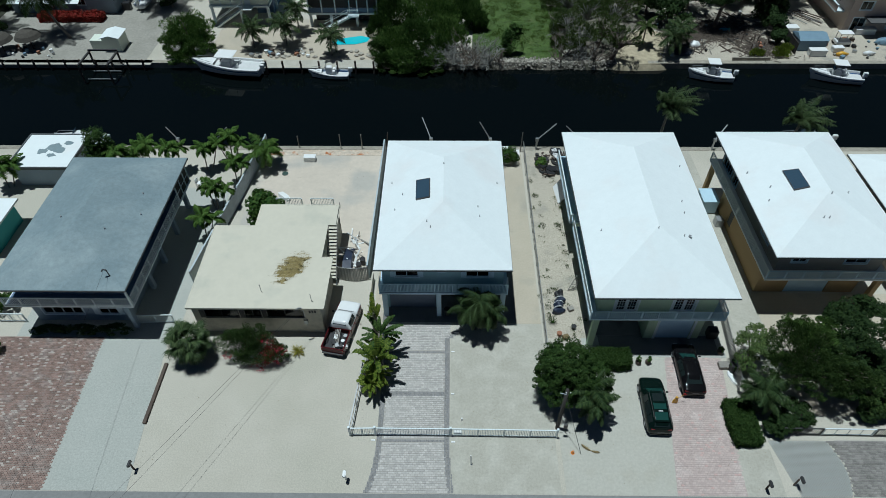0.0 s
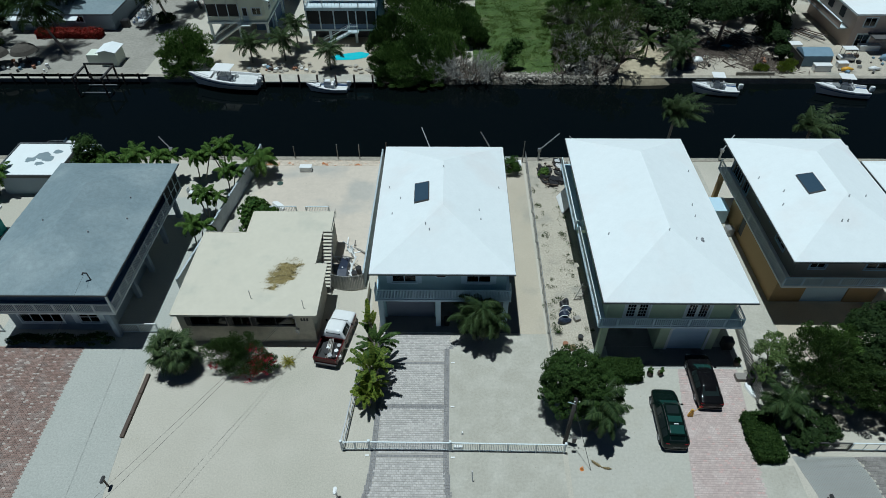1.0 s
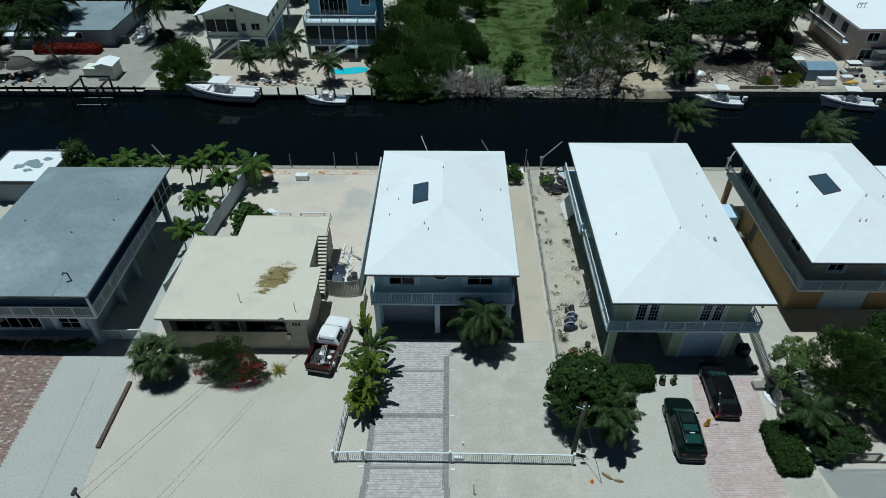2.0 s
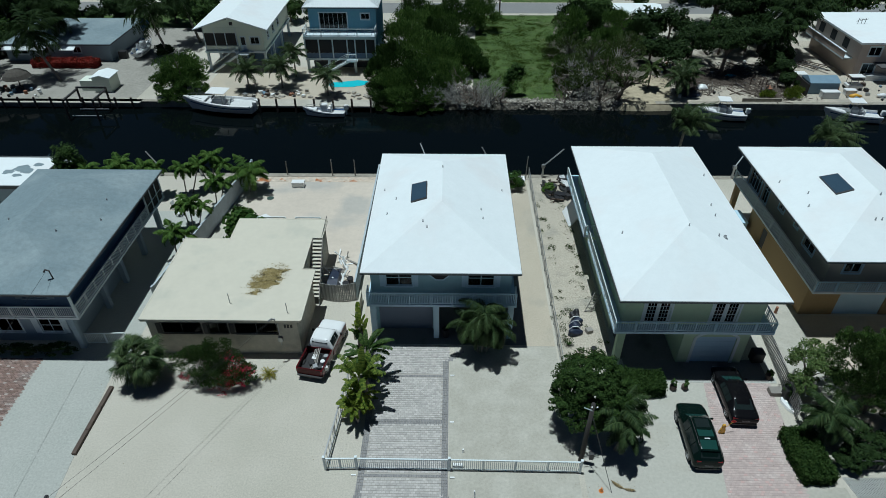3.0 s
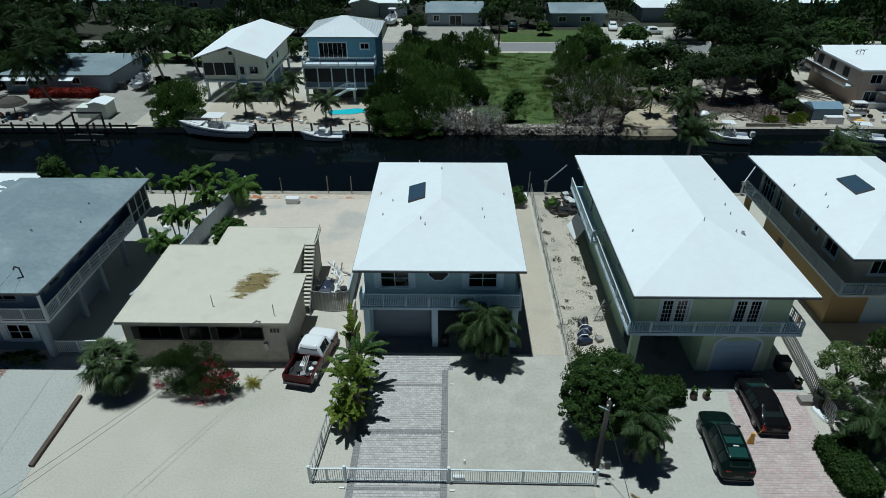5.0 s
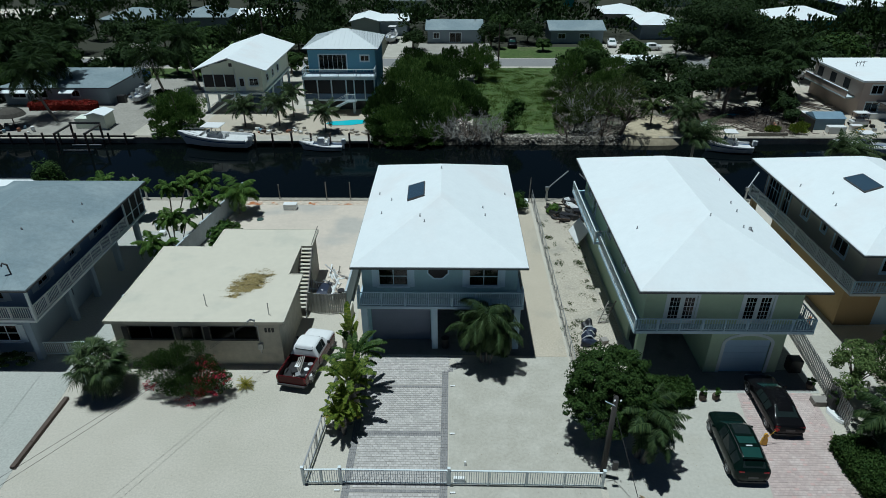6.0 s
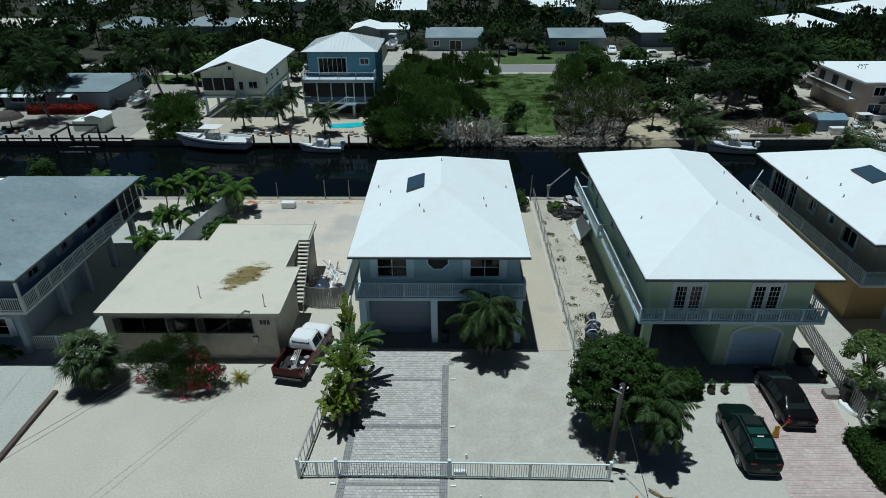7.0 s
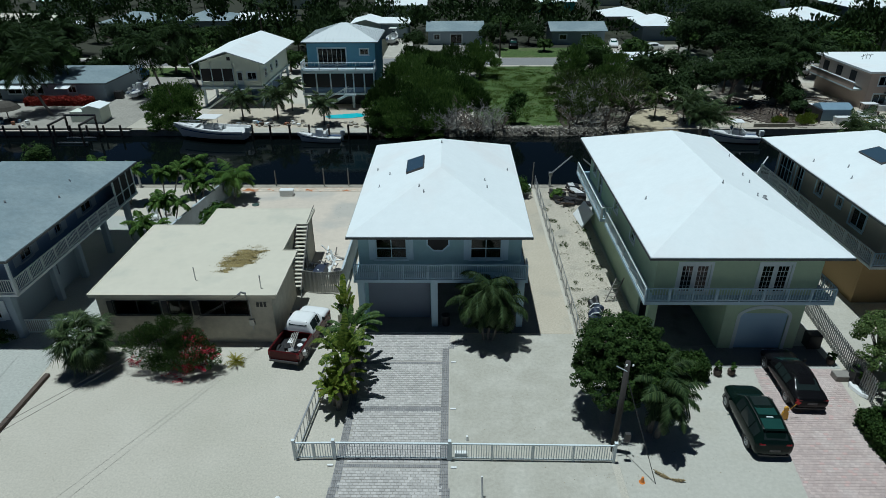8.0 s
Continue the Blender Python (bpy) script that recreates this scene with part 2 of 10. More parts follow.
# copy of the white rail, tinted blue for shade below the front eaves
M["rail_shade"] = surface("pale rail with blue shade tint", (0.50, 0.66, 0.76), (0.45, 0.60, 0.70), 2, 20, 0.5, 0.5, 0, 0)
M["deck"] = surface("grey deck", (0.34, 0.36, 0.36), (0.27, 0.29, 0.29), 1, 14, 0.8, 0.85, 0, 0.2)
M["dark_void"] = surface("dark interior paint", (0.10, 0.10, 0.10), (0.07, 0.07, 0.07), 1, 10, 0.7, 0.9)
M["glass"] = glass("dark window glass", (0.25, 0.28, 0.28))
M["screen_mesh"] = surface("dark insect screen", (0.02, 0.02, 0.022), (0.03, 0.03, 0.03), 1, 60, 0.6, 0.8)
M["solar"] = surface("dark blue solar glass", (0.04, 0.07, 0.105), (0.055, 0.09, 0.125), 1, 8, 0.6, 0.15, 0, 0, spec=0.8)
M["metal"] = surface("galvanised steel", (0.45, 0.46, 0.47), (0.35, 0.36, 0.37), 2, 20, 0.7, 0.45, 0.8, 0.05)
M["metal_dark"] = surface("dark steel", (0.06, 0.06, 0.065), (0.09, 0.085, 0.08), 2, 20, 0.7, 0.5, 0.5, 0.05)
M["black"] = surface("black plastic", (0.018, 0.018, 0.02), (0.03, 0.03, 0.032), 2, 30, 0.6, 0.45)
M["rubber"] = surface("tyre rubber", (0.02, 0.02, 0.02), (0.032, 0.032, 0.032), 4, 40, 0.6, 0.8)
M["white_plastic"] = surface("white plastic", (0.78, 0.79, 0.78), (0.7, 0.71, 0.7), 2, 20, 0.5, 0.4, 0, 0.03)
M["gelcoat"] = surface("white gelcoat", (0.78, 0.79, 0.79), (0.72, 0.73, 0.73), 0.8, 10, 0.5, 0.25, 0, 0)
M["gelcoat_blue"] = surface("navy gelcoat", (0.02, 0.06, 0.16), (0.03, 0.075, 0.18), 0.8, 10, 0.5, 0.25, 0, 0)
M["boat_deck"] = surface("pale nonslip deck", (0.62, 0.63, 0.62), (0.52, 0.53, 0.52), 1.5, 20, 0.6, 0.7, 0, 0.1, speck=0.1, speck_scale=4)
M["wood_dark"] = surface("dark weathered timber", (0.075, 0.055, 0.045), (0.12, 0.09, 0.07), 1.5, 14, 0.8, 0.9, 0, 0.3)
M["wood_grey"] = surface("grey weathered timber", (0.30, 0.28, 0.25), (0.21, 0.195, 0.175), 1.5, 14, 0.8, 0.9, 0, 0.3, each=0.15)
M["fence_grey"] = surface("grey fence board", (0.36, 0.36, 0.34), (0.27, 0.27, 0.255), 1.5, 14, 0.8, 0.88, 0, 0.2, each=0.12)
M["seawall"] = surface("stained concrete seawall", (0.37, 0.34, 0.28), (0.22, 0.20, 0.165), 0.5, 6, 0.9, 0.95, 0, 0.5, speck=0.35, speck_scale=2)
M["rock"] = surface("coral rock", (0.36, 0.335, 0.285), (0.19, 0.175, 0.15), 0.8, 6, 0.9, 0.95, 0, 0.6, island=0.4, speck=0.3, speck_scale=2.5)
M["pole_wood"] = surface("dark tarred pole", (0.05, 0.045, 0.04), (0.03, 0.028, 0.026), 2, 20, 0.8, 0.9, 0, 0.3)
M["bank_soil"] = surface("rough rocky bank", (0.19, 0.17, 0.135), (0.10, 0.09, 0.07), 0.6, 5, 0.9, 0.97, 0, 0.8, spots=(0.06, 0.065, 0.04), spot_scale=0.4, spot_edge=(0.5, 0.65), bump_dist=0.1, speck=0.6, speck_scale=3)
M["gravel_far"] = surface("greyish yard gravel", (0.33, 0.315, 0.275), (0.27, 0.257, 0.225), 0.4, 5, 0.9, 0.97, 0, 0.4, spots=(0.26, 0.25, 0.215), spot_scale=0.2, speck=0.25, speck_scale=3)
M["bark"] = surface("grey brown bark", (0.16, 0.13, 0.105), (0.10, 0.08, 0.065), 2, 16, 0.8, 0.95, 0, 0.5)
M["palm_bark"] = surface("ringed palm bark", (0.24, 0.215, 0.18), (0.15, 0.13, 0.11), 3, 14, 0.8, 0.95, 0, 0.5)
M["dead_wood"] = surface("bleached dead wood", (0.30, 0.295, 0.27), (0.15, 0.147, 0.135), 2, 14, 0.8, 0.95, 0, 0.4)
M["leaf_palm"] = leafy("palm leaf", (0.055, 0.12, 0.024), (0.14, 0.22, 0.048))
M["leaf_fan"] = leafy("fan palm leaf", (0.02, 0.042, 0.015), (0.10, 0.135, 0.055), 0.15, 0.42)
M["leaf_banana"] = leafy("broad paddle leaf", (0.03, 0.07, 0.012), (0.20, 0.25, 0.045), 0.35, 0.5)
M["leaf_banana_dark"] = leafy("dark paddle leaf", (0.02, 0.05, 0.014), (0.10, 0.155, 0.04), 0.3, 0.45)
M["leaf_lime"] = leafy("fresh paddle leaf", (0.05, 0.105, 0.013), (0.25, 0.29, 0.045), 0.4, 0.5)
M["leaf_feather"] = leafy("feathery sprig", (0.038, 0.085, 0.02), (0.15, 0.235, 0.055), 0.25)
M["leaf_olive"] = leafy("olive shrub leaf", (0.03, 0.055, 0.016), (0.10, 0.135, 0.04), 0.2)
M["leaf_shrub"] = leafy("fresh shrub leaf", (0.018, 0.042, 0.012), (0.075, 0.115, 0.03), 0.2)
M["leaf_adonidia"] = leafy("glossy palm leaf", (0.014, 0.033, 0.012), (0.075, 0.11, 0.04), 0.12, 0.5)
M["leaf_garden"] = leafy("garden tree leaf", (0.018, 0.042, 0.011), (0.075, 0.115, 0.03), 0.2)
M["leaf_pale"] = leafy("pale loose leaf", (0.05, 0.09, 0.025), (0.17, 0.23, 0.075), 0.3)
M["leaf_yellow"] = leafy("yellowing leaf", (0.34, 0.28, 0.035), (0.22, 0.24, 0.045), 0.3)
M["leaf_dark"] = leafy("dark green leaf", (0.018, 0.042, 0.010), (0.058, 0.10, 0.022), 0.2)
M["leaf_mid"] = leafy("mid green leaf", (0.024, 0.062, 0.012), (0.075, 0.13, 0.026), 0.25)
M["leaf_mangrove"] = leafy("mangrove leaf", (0.024, 0.056, 0.013), (0.085, 0.145, 0.034), 0.22)
M["leaf_far"] = leafy("far woods leaf", (0.012, 0.027, 0.008), (0.036, 0.062, 0.017), 0.15)
M["leaf_grass"] = leafy("rough grass blade", (0.06, 0.115, 0.019), (0.145, 0.19, 0.044), 0.3)
M["flower_red"] = leafy("red bracts", (0.30, 0.02, 0.04), (0.48, 0.05, 0.08), 0.3)
M["hedge_red"] = leafy("red leaves", (0.30, 0.03, 0.025), (0.16, 0.04, 0.025), 0.25)
M["thatch"] = surface("weathered thatch", (0.10, 0.09, 0.075), (0.05, 0.045, 0.038), 3, 14, 0.9, 0.97, 0, 0.6)
M["straw"] = surface("dry leaf litter", (0.26, 0.20, 0.10), (0.16, 0.12, 0.06), 3, 14, 0.9, 0.97, 0, 0.4, island=0.4)
M["paint_green"] = car_paint("dark green car paint", (0.004, 0.0105, 0.0085))
M["paint_black"] = car_paint("black car paint", (0.006, 0.006, 0.007))
M["paint_red"] = car_paint("dark red car paint", (0.075, 0.009, 0.011))
M["paint_white"] = car_paint("white car paint", (0.75, 0.76, 0.76))
M["paint_silver"] = car_paint("silver car paint", (0.35, 0.36, 0.37))
M["paint_blue"] = car_paint("blue car paint", (0.03, 0.10, 0.30))
M["lamp_red"] = surface("red lamp lens", (0.18, 0.008, 0.012), (0.12, 0.006, 0.009), 3, 20, 0.5, 0.2, 0, 0)
M["lamp_clear"] = surface("clear lamp lens", (0.6, 0.62, 0.64), (0.5, 0.52, 0.54), 3, 20, 0.5, 0.1, 0, 0)
M["yellow"] = surface("yellow plastic", (0.70, 0.38, 0.03), (0.6, 0.32, 0.03), 3, 20, 0.5, 0.45)
M["orange"] = surface("orange plastic", (0.70, 0.22, 0.03), (0.6, 0.2, 0.03), 3, 20, 0.5, 0.5)
M["red_cloth"] = surface("red cloth", (0.55, 0.03, 0.03), (0.45, 0.03, 0.03), 3, 20, 0.5, 0.8)
M["blue_tarp"] = surface("blue grey tarp", (0.20, 0.30, 0.38), (0.14, 0.22, 0.29), 1.5, 10, 0.8, 0.6, 0, 0.4)
M["navy_tarp"] = surface("navy tarp", (0.015, 0.022, 0.045), (0.03, 0.04, 0.07), 1.5, 10, 0.8, 0.5, 0, 0.4)
M["terracotta"] = surface("terracotta pot", (0.30, 0.14, 0.08), (0.22, 0.1, 0.06), 3, 20, 0.6, 0.85)
M["stain"] = surface("rotted leaf litter", (0.20, 0.155, 0.055), (0.38, 0.31, 0.14), 2.2, 7, 1.0, 0.97, 0, 0.5, island=0.25, spots=(0.10, 0.08, 0.03), spot_scale=2.4, spot_edge=(0.54, 0.66))
# near black, with the trees' shade put into the ground colour
M["forest_floor"] = surface("leaf litter darkened for shade", (0.022, 0.026, 0.015), (0.045, 0.045, 0.027), 0.2, 2, 0.8, 0.97, 0, 0.5)


# ---------- building helpers ----------
OFF = {}
UP = Vector((0, 0, 1))


def box(bm, x0, x1, y0, y1, z0, z1):
    v = [bm.verts.new((x, y, z)) for z in (z0, z1) for x, y in ((x0, y0), (x1, y0), (x1, y1), (x0, y1))]
    for f in ((3, 2, 1, 0), (4, 5, 6, 7), (0, 1, 5, 4), (1, 2, 6, 5), (2, 3, 7, 6), (3, 0, 4, 7)):
        bm.faces.new([v[i] for i in f])
    return v


def cbox(bm, c, size, m=None):
    """A box round a centre, turned by the matrix m about it."""
    hx, hy, hz = (s / 2 for s in size)
    v = box(bm, -hx, hx, -hy, hy, -hz, hz)
    for w in v:
        w.co = (m @ w.co if m else w.co) + Vector(c)
    return v


def prism(bm, pts, z0, z1):
    lo = [bm.verts.new((x, y, z0)) for x, y in pts]
    hi = [bm.verts.new((x, y, z1)) for x, y in pts]
    bm.faces.new(lo[::-1])
    bm.faces.new(hi)
    for i in range(len(pts)):
        j = (i + 1) % len(pts)
        bm.faces.new((lo[i], lo[j], hi[j], hi[i]))


def tube(bm, pts, radii, n=8):
    """A round bar through points, with a radius at each."""
    rings = []
    for i, p in enumerate(pts):
        p = Vector(p)
        d = (Vector(pts[min(i + 1, len(pts) - 1)]) - Vector(pts[max(i - 1, 0)])).normalized()
        a = d.cross(UP if abs(d.z) < 0.95 else Vector((1, 0, 0))).normalized()
        b = d.cross(a)
        r = radii[i] if isinstance(radii, (list, tuple)) else radii
        rings.append([bm.verts.new(p + a * (r * math.cos(2 * math.pi * k / n)) + b * (r * math.sin(2 * math.pi * k / n))) for k in range(n)])
    for q, w in zip(rings, rings[1:]):
        for k in range(n):
            bm.faces.new((q[k], q[(k + 1) % n], w[(k + 1) % n], w[k]))
    bm.faces.new(rings[0][::-1])
    bm.faces.new(rings[-1])


def bar(bm, p, q, w, h=None):
    """A square bar from p to q."""
    p, q = Vector(p), Vector(q)
    d = q - p
    m = d.to_track_quat("Y", "Z").to_matrix()
    cbox(bm, (p + q) / 2, (w, d.length, h or w), m)


def loft(bm, rings, closed=True, caps=True):
    vs = [[bm.verts.new(p) for p in r] for r in rings]
    n = len(vs[0])
    for a, b in zip(vs, vs[1:]):
        for k in range(n if closed else n - 1):
            bm.faces.new((a[k], a[(k + 1) % n], b[(k + 1) % n], b[k]))
    if caps:
        bm.faces.new(vs[0][::-1])
        bm.faces.new(vs[-1])


def mesh_of(name, bm, mat, smooth=False, bevel=0.0):
    if bevel:
        bmesh.ops.bevel(bm, geom=bm.edges[:], offset=bevel, segments=2, affect="EDGES", clamp_overlap=True)
    bmesh.ops.recalc_face_normals(bm, faces=bm.faces)
    me = bpy.data.meshes.new(name)
    bm.to_mesh(me)
    bm.free()
    me.materials.append(mat)
    if smooth:
        me.shade_smooth()
    return me


def thing(name, at=(0, 0, 0), label="", category="", group="", kind="", turn=0.0):
    ob = new(name)
    ob.matrix_basis = pose(*at, 0, 0, turn)
    OFF[ob] = Vector(at)
    return tagged(ob, label, category, group, kind)


def part(name, bm, mat, parent, label="", smooth=False, bevel=0.0, local=False):
    """Links a bmesh as one mesh under a thing or a part. local: it is already in the thing's own axes."""
    if not local:
        bmesh.ops.translate(bm, verts=bm.verts, vec=-OFF[parent])
    ob = new(name, mesh_of(name, bm, mat, smooth, bevel))
    ob.parent = parent
    OFF[ob] = OFF[parent]
    return tagged(ob, label)


def solo(name, bm, mat, label="", category="", group="", kind="", smooth=False, bevel=0.0, at=(0, 0, 0)):
    """A thing that is one mesh, built in place round its base."""
    bmesh.ops.translate(bm, verts=bm.verts, vec=-Vector(at))
    ob = new(name, mesh_of(name, bm, mat, smooth, bevel))
    ob.location = at
    OFF[ob] = Vector(at)
    return tagged(ob, label, category, group, kind)


def mesh_part(name, me, parent, loc, rot=0.0, scale=(1, 1, 1)):
    """One more object on a shared mesh, at a place in the world, under a part."""
    ob = new(name, me)
    ob.parent = parent
    ob.matrix_basis = Matrix.LocRotScale(Vector(loc) - OFF[parent], Euler((0, 0, rot)), scale)
    return ob


def cloud(name, verts, faces, mat):
    me = bpy.data.meshes.new(name)
    me.from_pydata(verts, [], faces)
    me.materials.append(mat)
    return me


def wall(bm, p, q, z0, z1, thick, holes=()):
    """An upright wall from p to q (its outer face on the right of the way), with holes (u0, u1, za, zb) through it."""
    p, q = Vector((*p, 0)), Vector((*q, 0))
    d = (q - p).normalized()
    inn = Vector((-d.y, d.x, 0))
    length = (q - p).length
    us = sorted({0.0, length, *(h[0] for h in holes), *(h[1] for h in holes)})
    zs = sorted({z0, z1, *(h[2] for h in holes), *(h[3] for h in holes)})
    cells = bmesh.new()
    for u0, u1 in zip(us, us[1:]):
        for za, zb in zip(zs, zs[1:]):
            if any(h[0] - 1e-6 <= u0 and u1 <= h[1] + 1e-6 and h[2] - 1e-6 <= za and zb <= h[3] + 1e-6 for h in holes):
                continue
            pts = [p + d * u0, p + d * u1, p + d * u1 + inn * thick, p + d * u0 + inn * thick]
            prism(cells, [(v.x, v.y) for v in pts], za, zb)
    # weld the cells into one wall and drop the faces between them
    bmesh.ops.remove_doubles(cells, verts=cells.verts, dist=1e-4)
    cells.verts.index_update()
    seen = {}
    for f in cells.faces:
        seen.setdefault(frozenset(v.index for v in f.verts), []).append(f)
    twice = [f for fs in seen.values() if len(fs) > 1 for f in fs]
    bmesh.ops.delete(cells, geom=twice, context="FACES_ONLY")
    cells.verts.index_update()
    made = [bm.verts.new(v.co) for v in cells.verts]
    for f in cells.faces:
        bm.faces.new([made[v.index] for v in f.verts])
    cells.free()


def window(parent, p, q, u0, u1, za, zb, bars=(1, 1), frame=0.07, trim_mat="trim", name="window", trim=0.12, pane_mat="glass", shutters=0.0):
    """A window in the wall p-q: outside trim, frame with bars, and panes set back in the opening."""
    p, q = Vector((*p, 0)), Vector((*q, 0))
    d = (q - p).normalized()
    out = Vector((d.y, -d.x, 0))

    def slab(bm, a, b, lo, hi, o0, o1):
        pts = [p + d * a + out * o0, p + d * b + out * o0, p + d * b + out * o1, p + d * a + out * o1]
        prism(bm, [(v.x, v.y) for v in pts], lo, hi)

    bm = bmesh.new()
    t = trim
    slab(bm, u0 - t, u0, za - t, zb + t, 0.003, 0.04)
    slab(bm, u1, u1 + t, za - t, zb + t, 0.003, 0.04)
    slab(bm, u0, u1, zb, zb + t, 0.003, 0.04)
    slab(bm, u0, u1, za - t, za, 0.003, 0.06)
    w = part(name, bm, M[trim_mat], parent)
    bm = bmesh.new()
    slab(bm, u0, u0 + frame, za, zb, -0.1, -0.03)
    slab(bm, u1 - frame, u1, za, zb, -0.1, -0.03)
    slab(bm, u0 + frame, u1 - frame, za, za + frame, -0.1, -0.03)
    slab(bm, u0 + frame, u1 - frame, zb - frame, zb, -0.1, -0.03)
    cols, rows = bars[0] + 1, bars[1] + 1
    for i in range(1, cols):
        u = u0 + (u1 - u0) * i / cols
        slab(bm, u - 0.025, u + 0.025, za + frame, zb - frame, -0.09, -0.04)
    for j in range(1, rows):
        z = za + (zb - za) * j / rows
        slab(bm, u0 + frame, u1 - frame, z - 0.022, z + 0.022, -0.088, -0.042)
    part("window_frame", bm, M[trim_mat], w)
    bm = bmesh.new()
    slab(bm, u0 + 0.02, u1 - 0.02, za + 0.02, zb - 0.02, -0.072, -0.064)
    part("pane", bm, M[pane_mat], w)
    if shutters:
        for a, b in ((u0 - t - shutters, u0 - t - 0.01), (u1 + t + 0.01, u1 + t + shutters)):
            bm = bmesh.new()
            slab(bm, a, b, za - 0.05, zb + 0.05, 0.004, 0.035)
            part("shutter", bm, M[trim_mat], w)
    return w


def railing(parent, p, q, z, h=1.0, gap=0.13, post_gap=1.6, mat="rail_white", size=0.05, name="railing", as_thing=None):
    """A rail between p and q standing on z: top and bottom rails, posts, and thin balusters, each its own piece."""
    p, q = Vector((*p, z)), Vector((*q, z))
    d = q - p
    length, way = d.length, d.normalized()
    bm = bmesh.new()
    bar(bm, p + UP * (h - 0.02), q + UP * (h - 0.02), size * 1.5, size)
    rail = part(name, bm, M[mat], parent)
    bm = bmesh.new()
    bar(bm, p + UP * 0.1, q + UP * 0.1, size, size)
    sub = part("bottom_rail", bm, M[mat], rail)
    rot = math.atan2(way.y, way.x)
    n = max(1, round(length / post_gap))
    bm = bmesh.new()
    box(bm, -size * 0.8, size * 0.8, -size * 0.8, size * 0.8, 0, h - 0.05)
    post = mesh_of("post", bm, M[mat])
    for i in range(n + 1):
        mesh_part("post", post, rail, p + d * (i / n), rot)
    bm = bmesh.new()
    box(bm, -0.016, 0.016, -0.016, 0.016, 0.12, h - 0.045)
    stick = mesh_of("baluster", bm, M[mat])
    k = max(1, round(length / gap))
    for i in range(1, k):
        mesh_part("baluster", stick, rail, p + d * (i / k), rot)
    return rail


def hip_roof(parent, x0, x1, y0, y1, ze, slope, mat, thick=0.14, caps=True, label=""):
    """A hipped roof over the eaves' rectangle with a flat soffit; the ridge runs along the longer side."""
    bm = bmesh.new()
    w, l = x1 - x0, y1 - y0
    half = min(w, l) / 2
    zr = ze + thick + half * slope
    lo = [bm.verts.new((x, y, ze)) for x, y in ((x0, y0), (x1, y0), (x1, y1), (x0, y1))]
    hi = [bm.verts.new((x, y, ze + thick)) for x, y in ((x0, y0), (x1, y0), (x1, y1), (x0, y1))]
    if l >= w:
        a, b = ((x0 + x1) / 2, y0 + half, zr), ((x0 + x1) / 2, y1 - half, zr)
    else:
        a, b = (x0 + half, (y0 + y1) / 2, zr), (x1 - half, (y0 + y1) / 2, zr)
    ra, rb = bm.verts.new(a), bm.verts.new(b)
    bm.faces.new(lo[::-1])
    for i in range(4):
        j = (i + 1) % 4
        bm.faces.new((lo[i], lo[j], hi[j], hi[i]))
    if l >= w:
        faces = ((hi[0], hi[1], ra), (hi[1], hi[2], rb, ra), (hi[2], hi[3], rb), (hi[3], hi[0], ra, rb))
    else:
        faces = ((hi[0], hi[1], rb, ra), (hi[1], hi[2], rb), (hi[2], hi[3], ra, rb), (hi[3], hi[0], ra))
    for f in faces:
        bm.faces.new(f)
    roof = part("roof", bm, M[mat], parent, label)
    t = 0.03
    # fascia strips coloured dark for the shadow line at the eaves
    for b in ((x0 - t, x1 + t, y0 - t, y0 - 0.002), (x0 - t, x1 + t, y1 + 0.002, y1 + t), (x0 - t, x0 - 0.002, y0, y1), (x1 + 0.002, x1 + t, y0, y1)):
        bm = bmesh.new()
        box(bm, *b, ze - 0.03, ze + thick - 0.05)
        part("fascia", bm, M["fascia"], roof)
    return roof


def roof_vent(parent, x, y, z, h=0.35, r=0.05):
    h, r = h * 0.75, r * 0.85
    bm = bmesh.new()
    tube(bm, [(x, y, z - 0.1), (x, y, z + h)], r, 8)
    tube(bm, [(x, y, z - 0.06), (x, y, z + 0.05)], [r * 2.2, r * 1.2], 8)
    part("vent_pipe", bm, M["metal"], parent)


def roof_z(x, y, x0, x1, y0, y1, ze, slope, thick=0.14):
    return ze + thick + slope * min(x - x0, x1 - x, y - y0, y1 - y)


def slab(name, pts, z0, z1, mat, label, kind="structure", category=""):
    bm = bmesh.new()
    prism(bm, pts, z0, z1)
    return solo(name, bm, M[mat], label, category, "", kind)


def paver_field(name, inside, x0, x1, y0, y1, lx, ly, gap, z, mat, label, jitter=0.0, brick=True, seed=1, parent=None, turn=False):
    """Many small pavers with recessed joints in one mesh of kind stuff."""
    rnd = random.Random(seed)
    verts, faces = [], []
    j = 0
    y = y0
    while y < y1:
        x = x0 + (lx / 2 if brick and j % 2 else 0) - lx
        while x < x1:
            a, b, c, d = x + gap / 2, x + lx - gap / 2, y + gap / 2, y + ly - gap / 2
            if inside((a + b) / 2, (c + d) / 2):
                h = z + rnd.uniform(-0.003, 0.003)
                k = len(verts)
                e = 0.012
                verts += [(a, c, z - 0.03), (b, c, z - 0.03), (b, d, z - 0.03), (a, d, z - 0.03),
                          (a + e, c + e, h), (b - e, c + e, h), (b - e, d - e, h), (a + e, d - e, h)]
                faces += [(k + 4, k + 5, k + 6, k + 7), (k, k + 1, k + 5, k + 4), (k + 1, k + 2, k + 6, k + 5),
                          (k + 2, k + 3, k + 7, k + 6), (k + 3, k, k + 4, k + 7)]
            x += lx
        y += ly
        j += 1
    ob = new(name, cloud(name, verts, faces, M[mat]))
    if parent:
        ob.parent = parent
    OFF[ob] = Vector((0, 0, 0))
    return tagged(ob, label, "", "", "stuff")


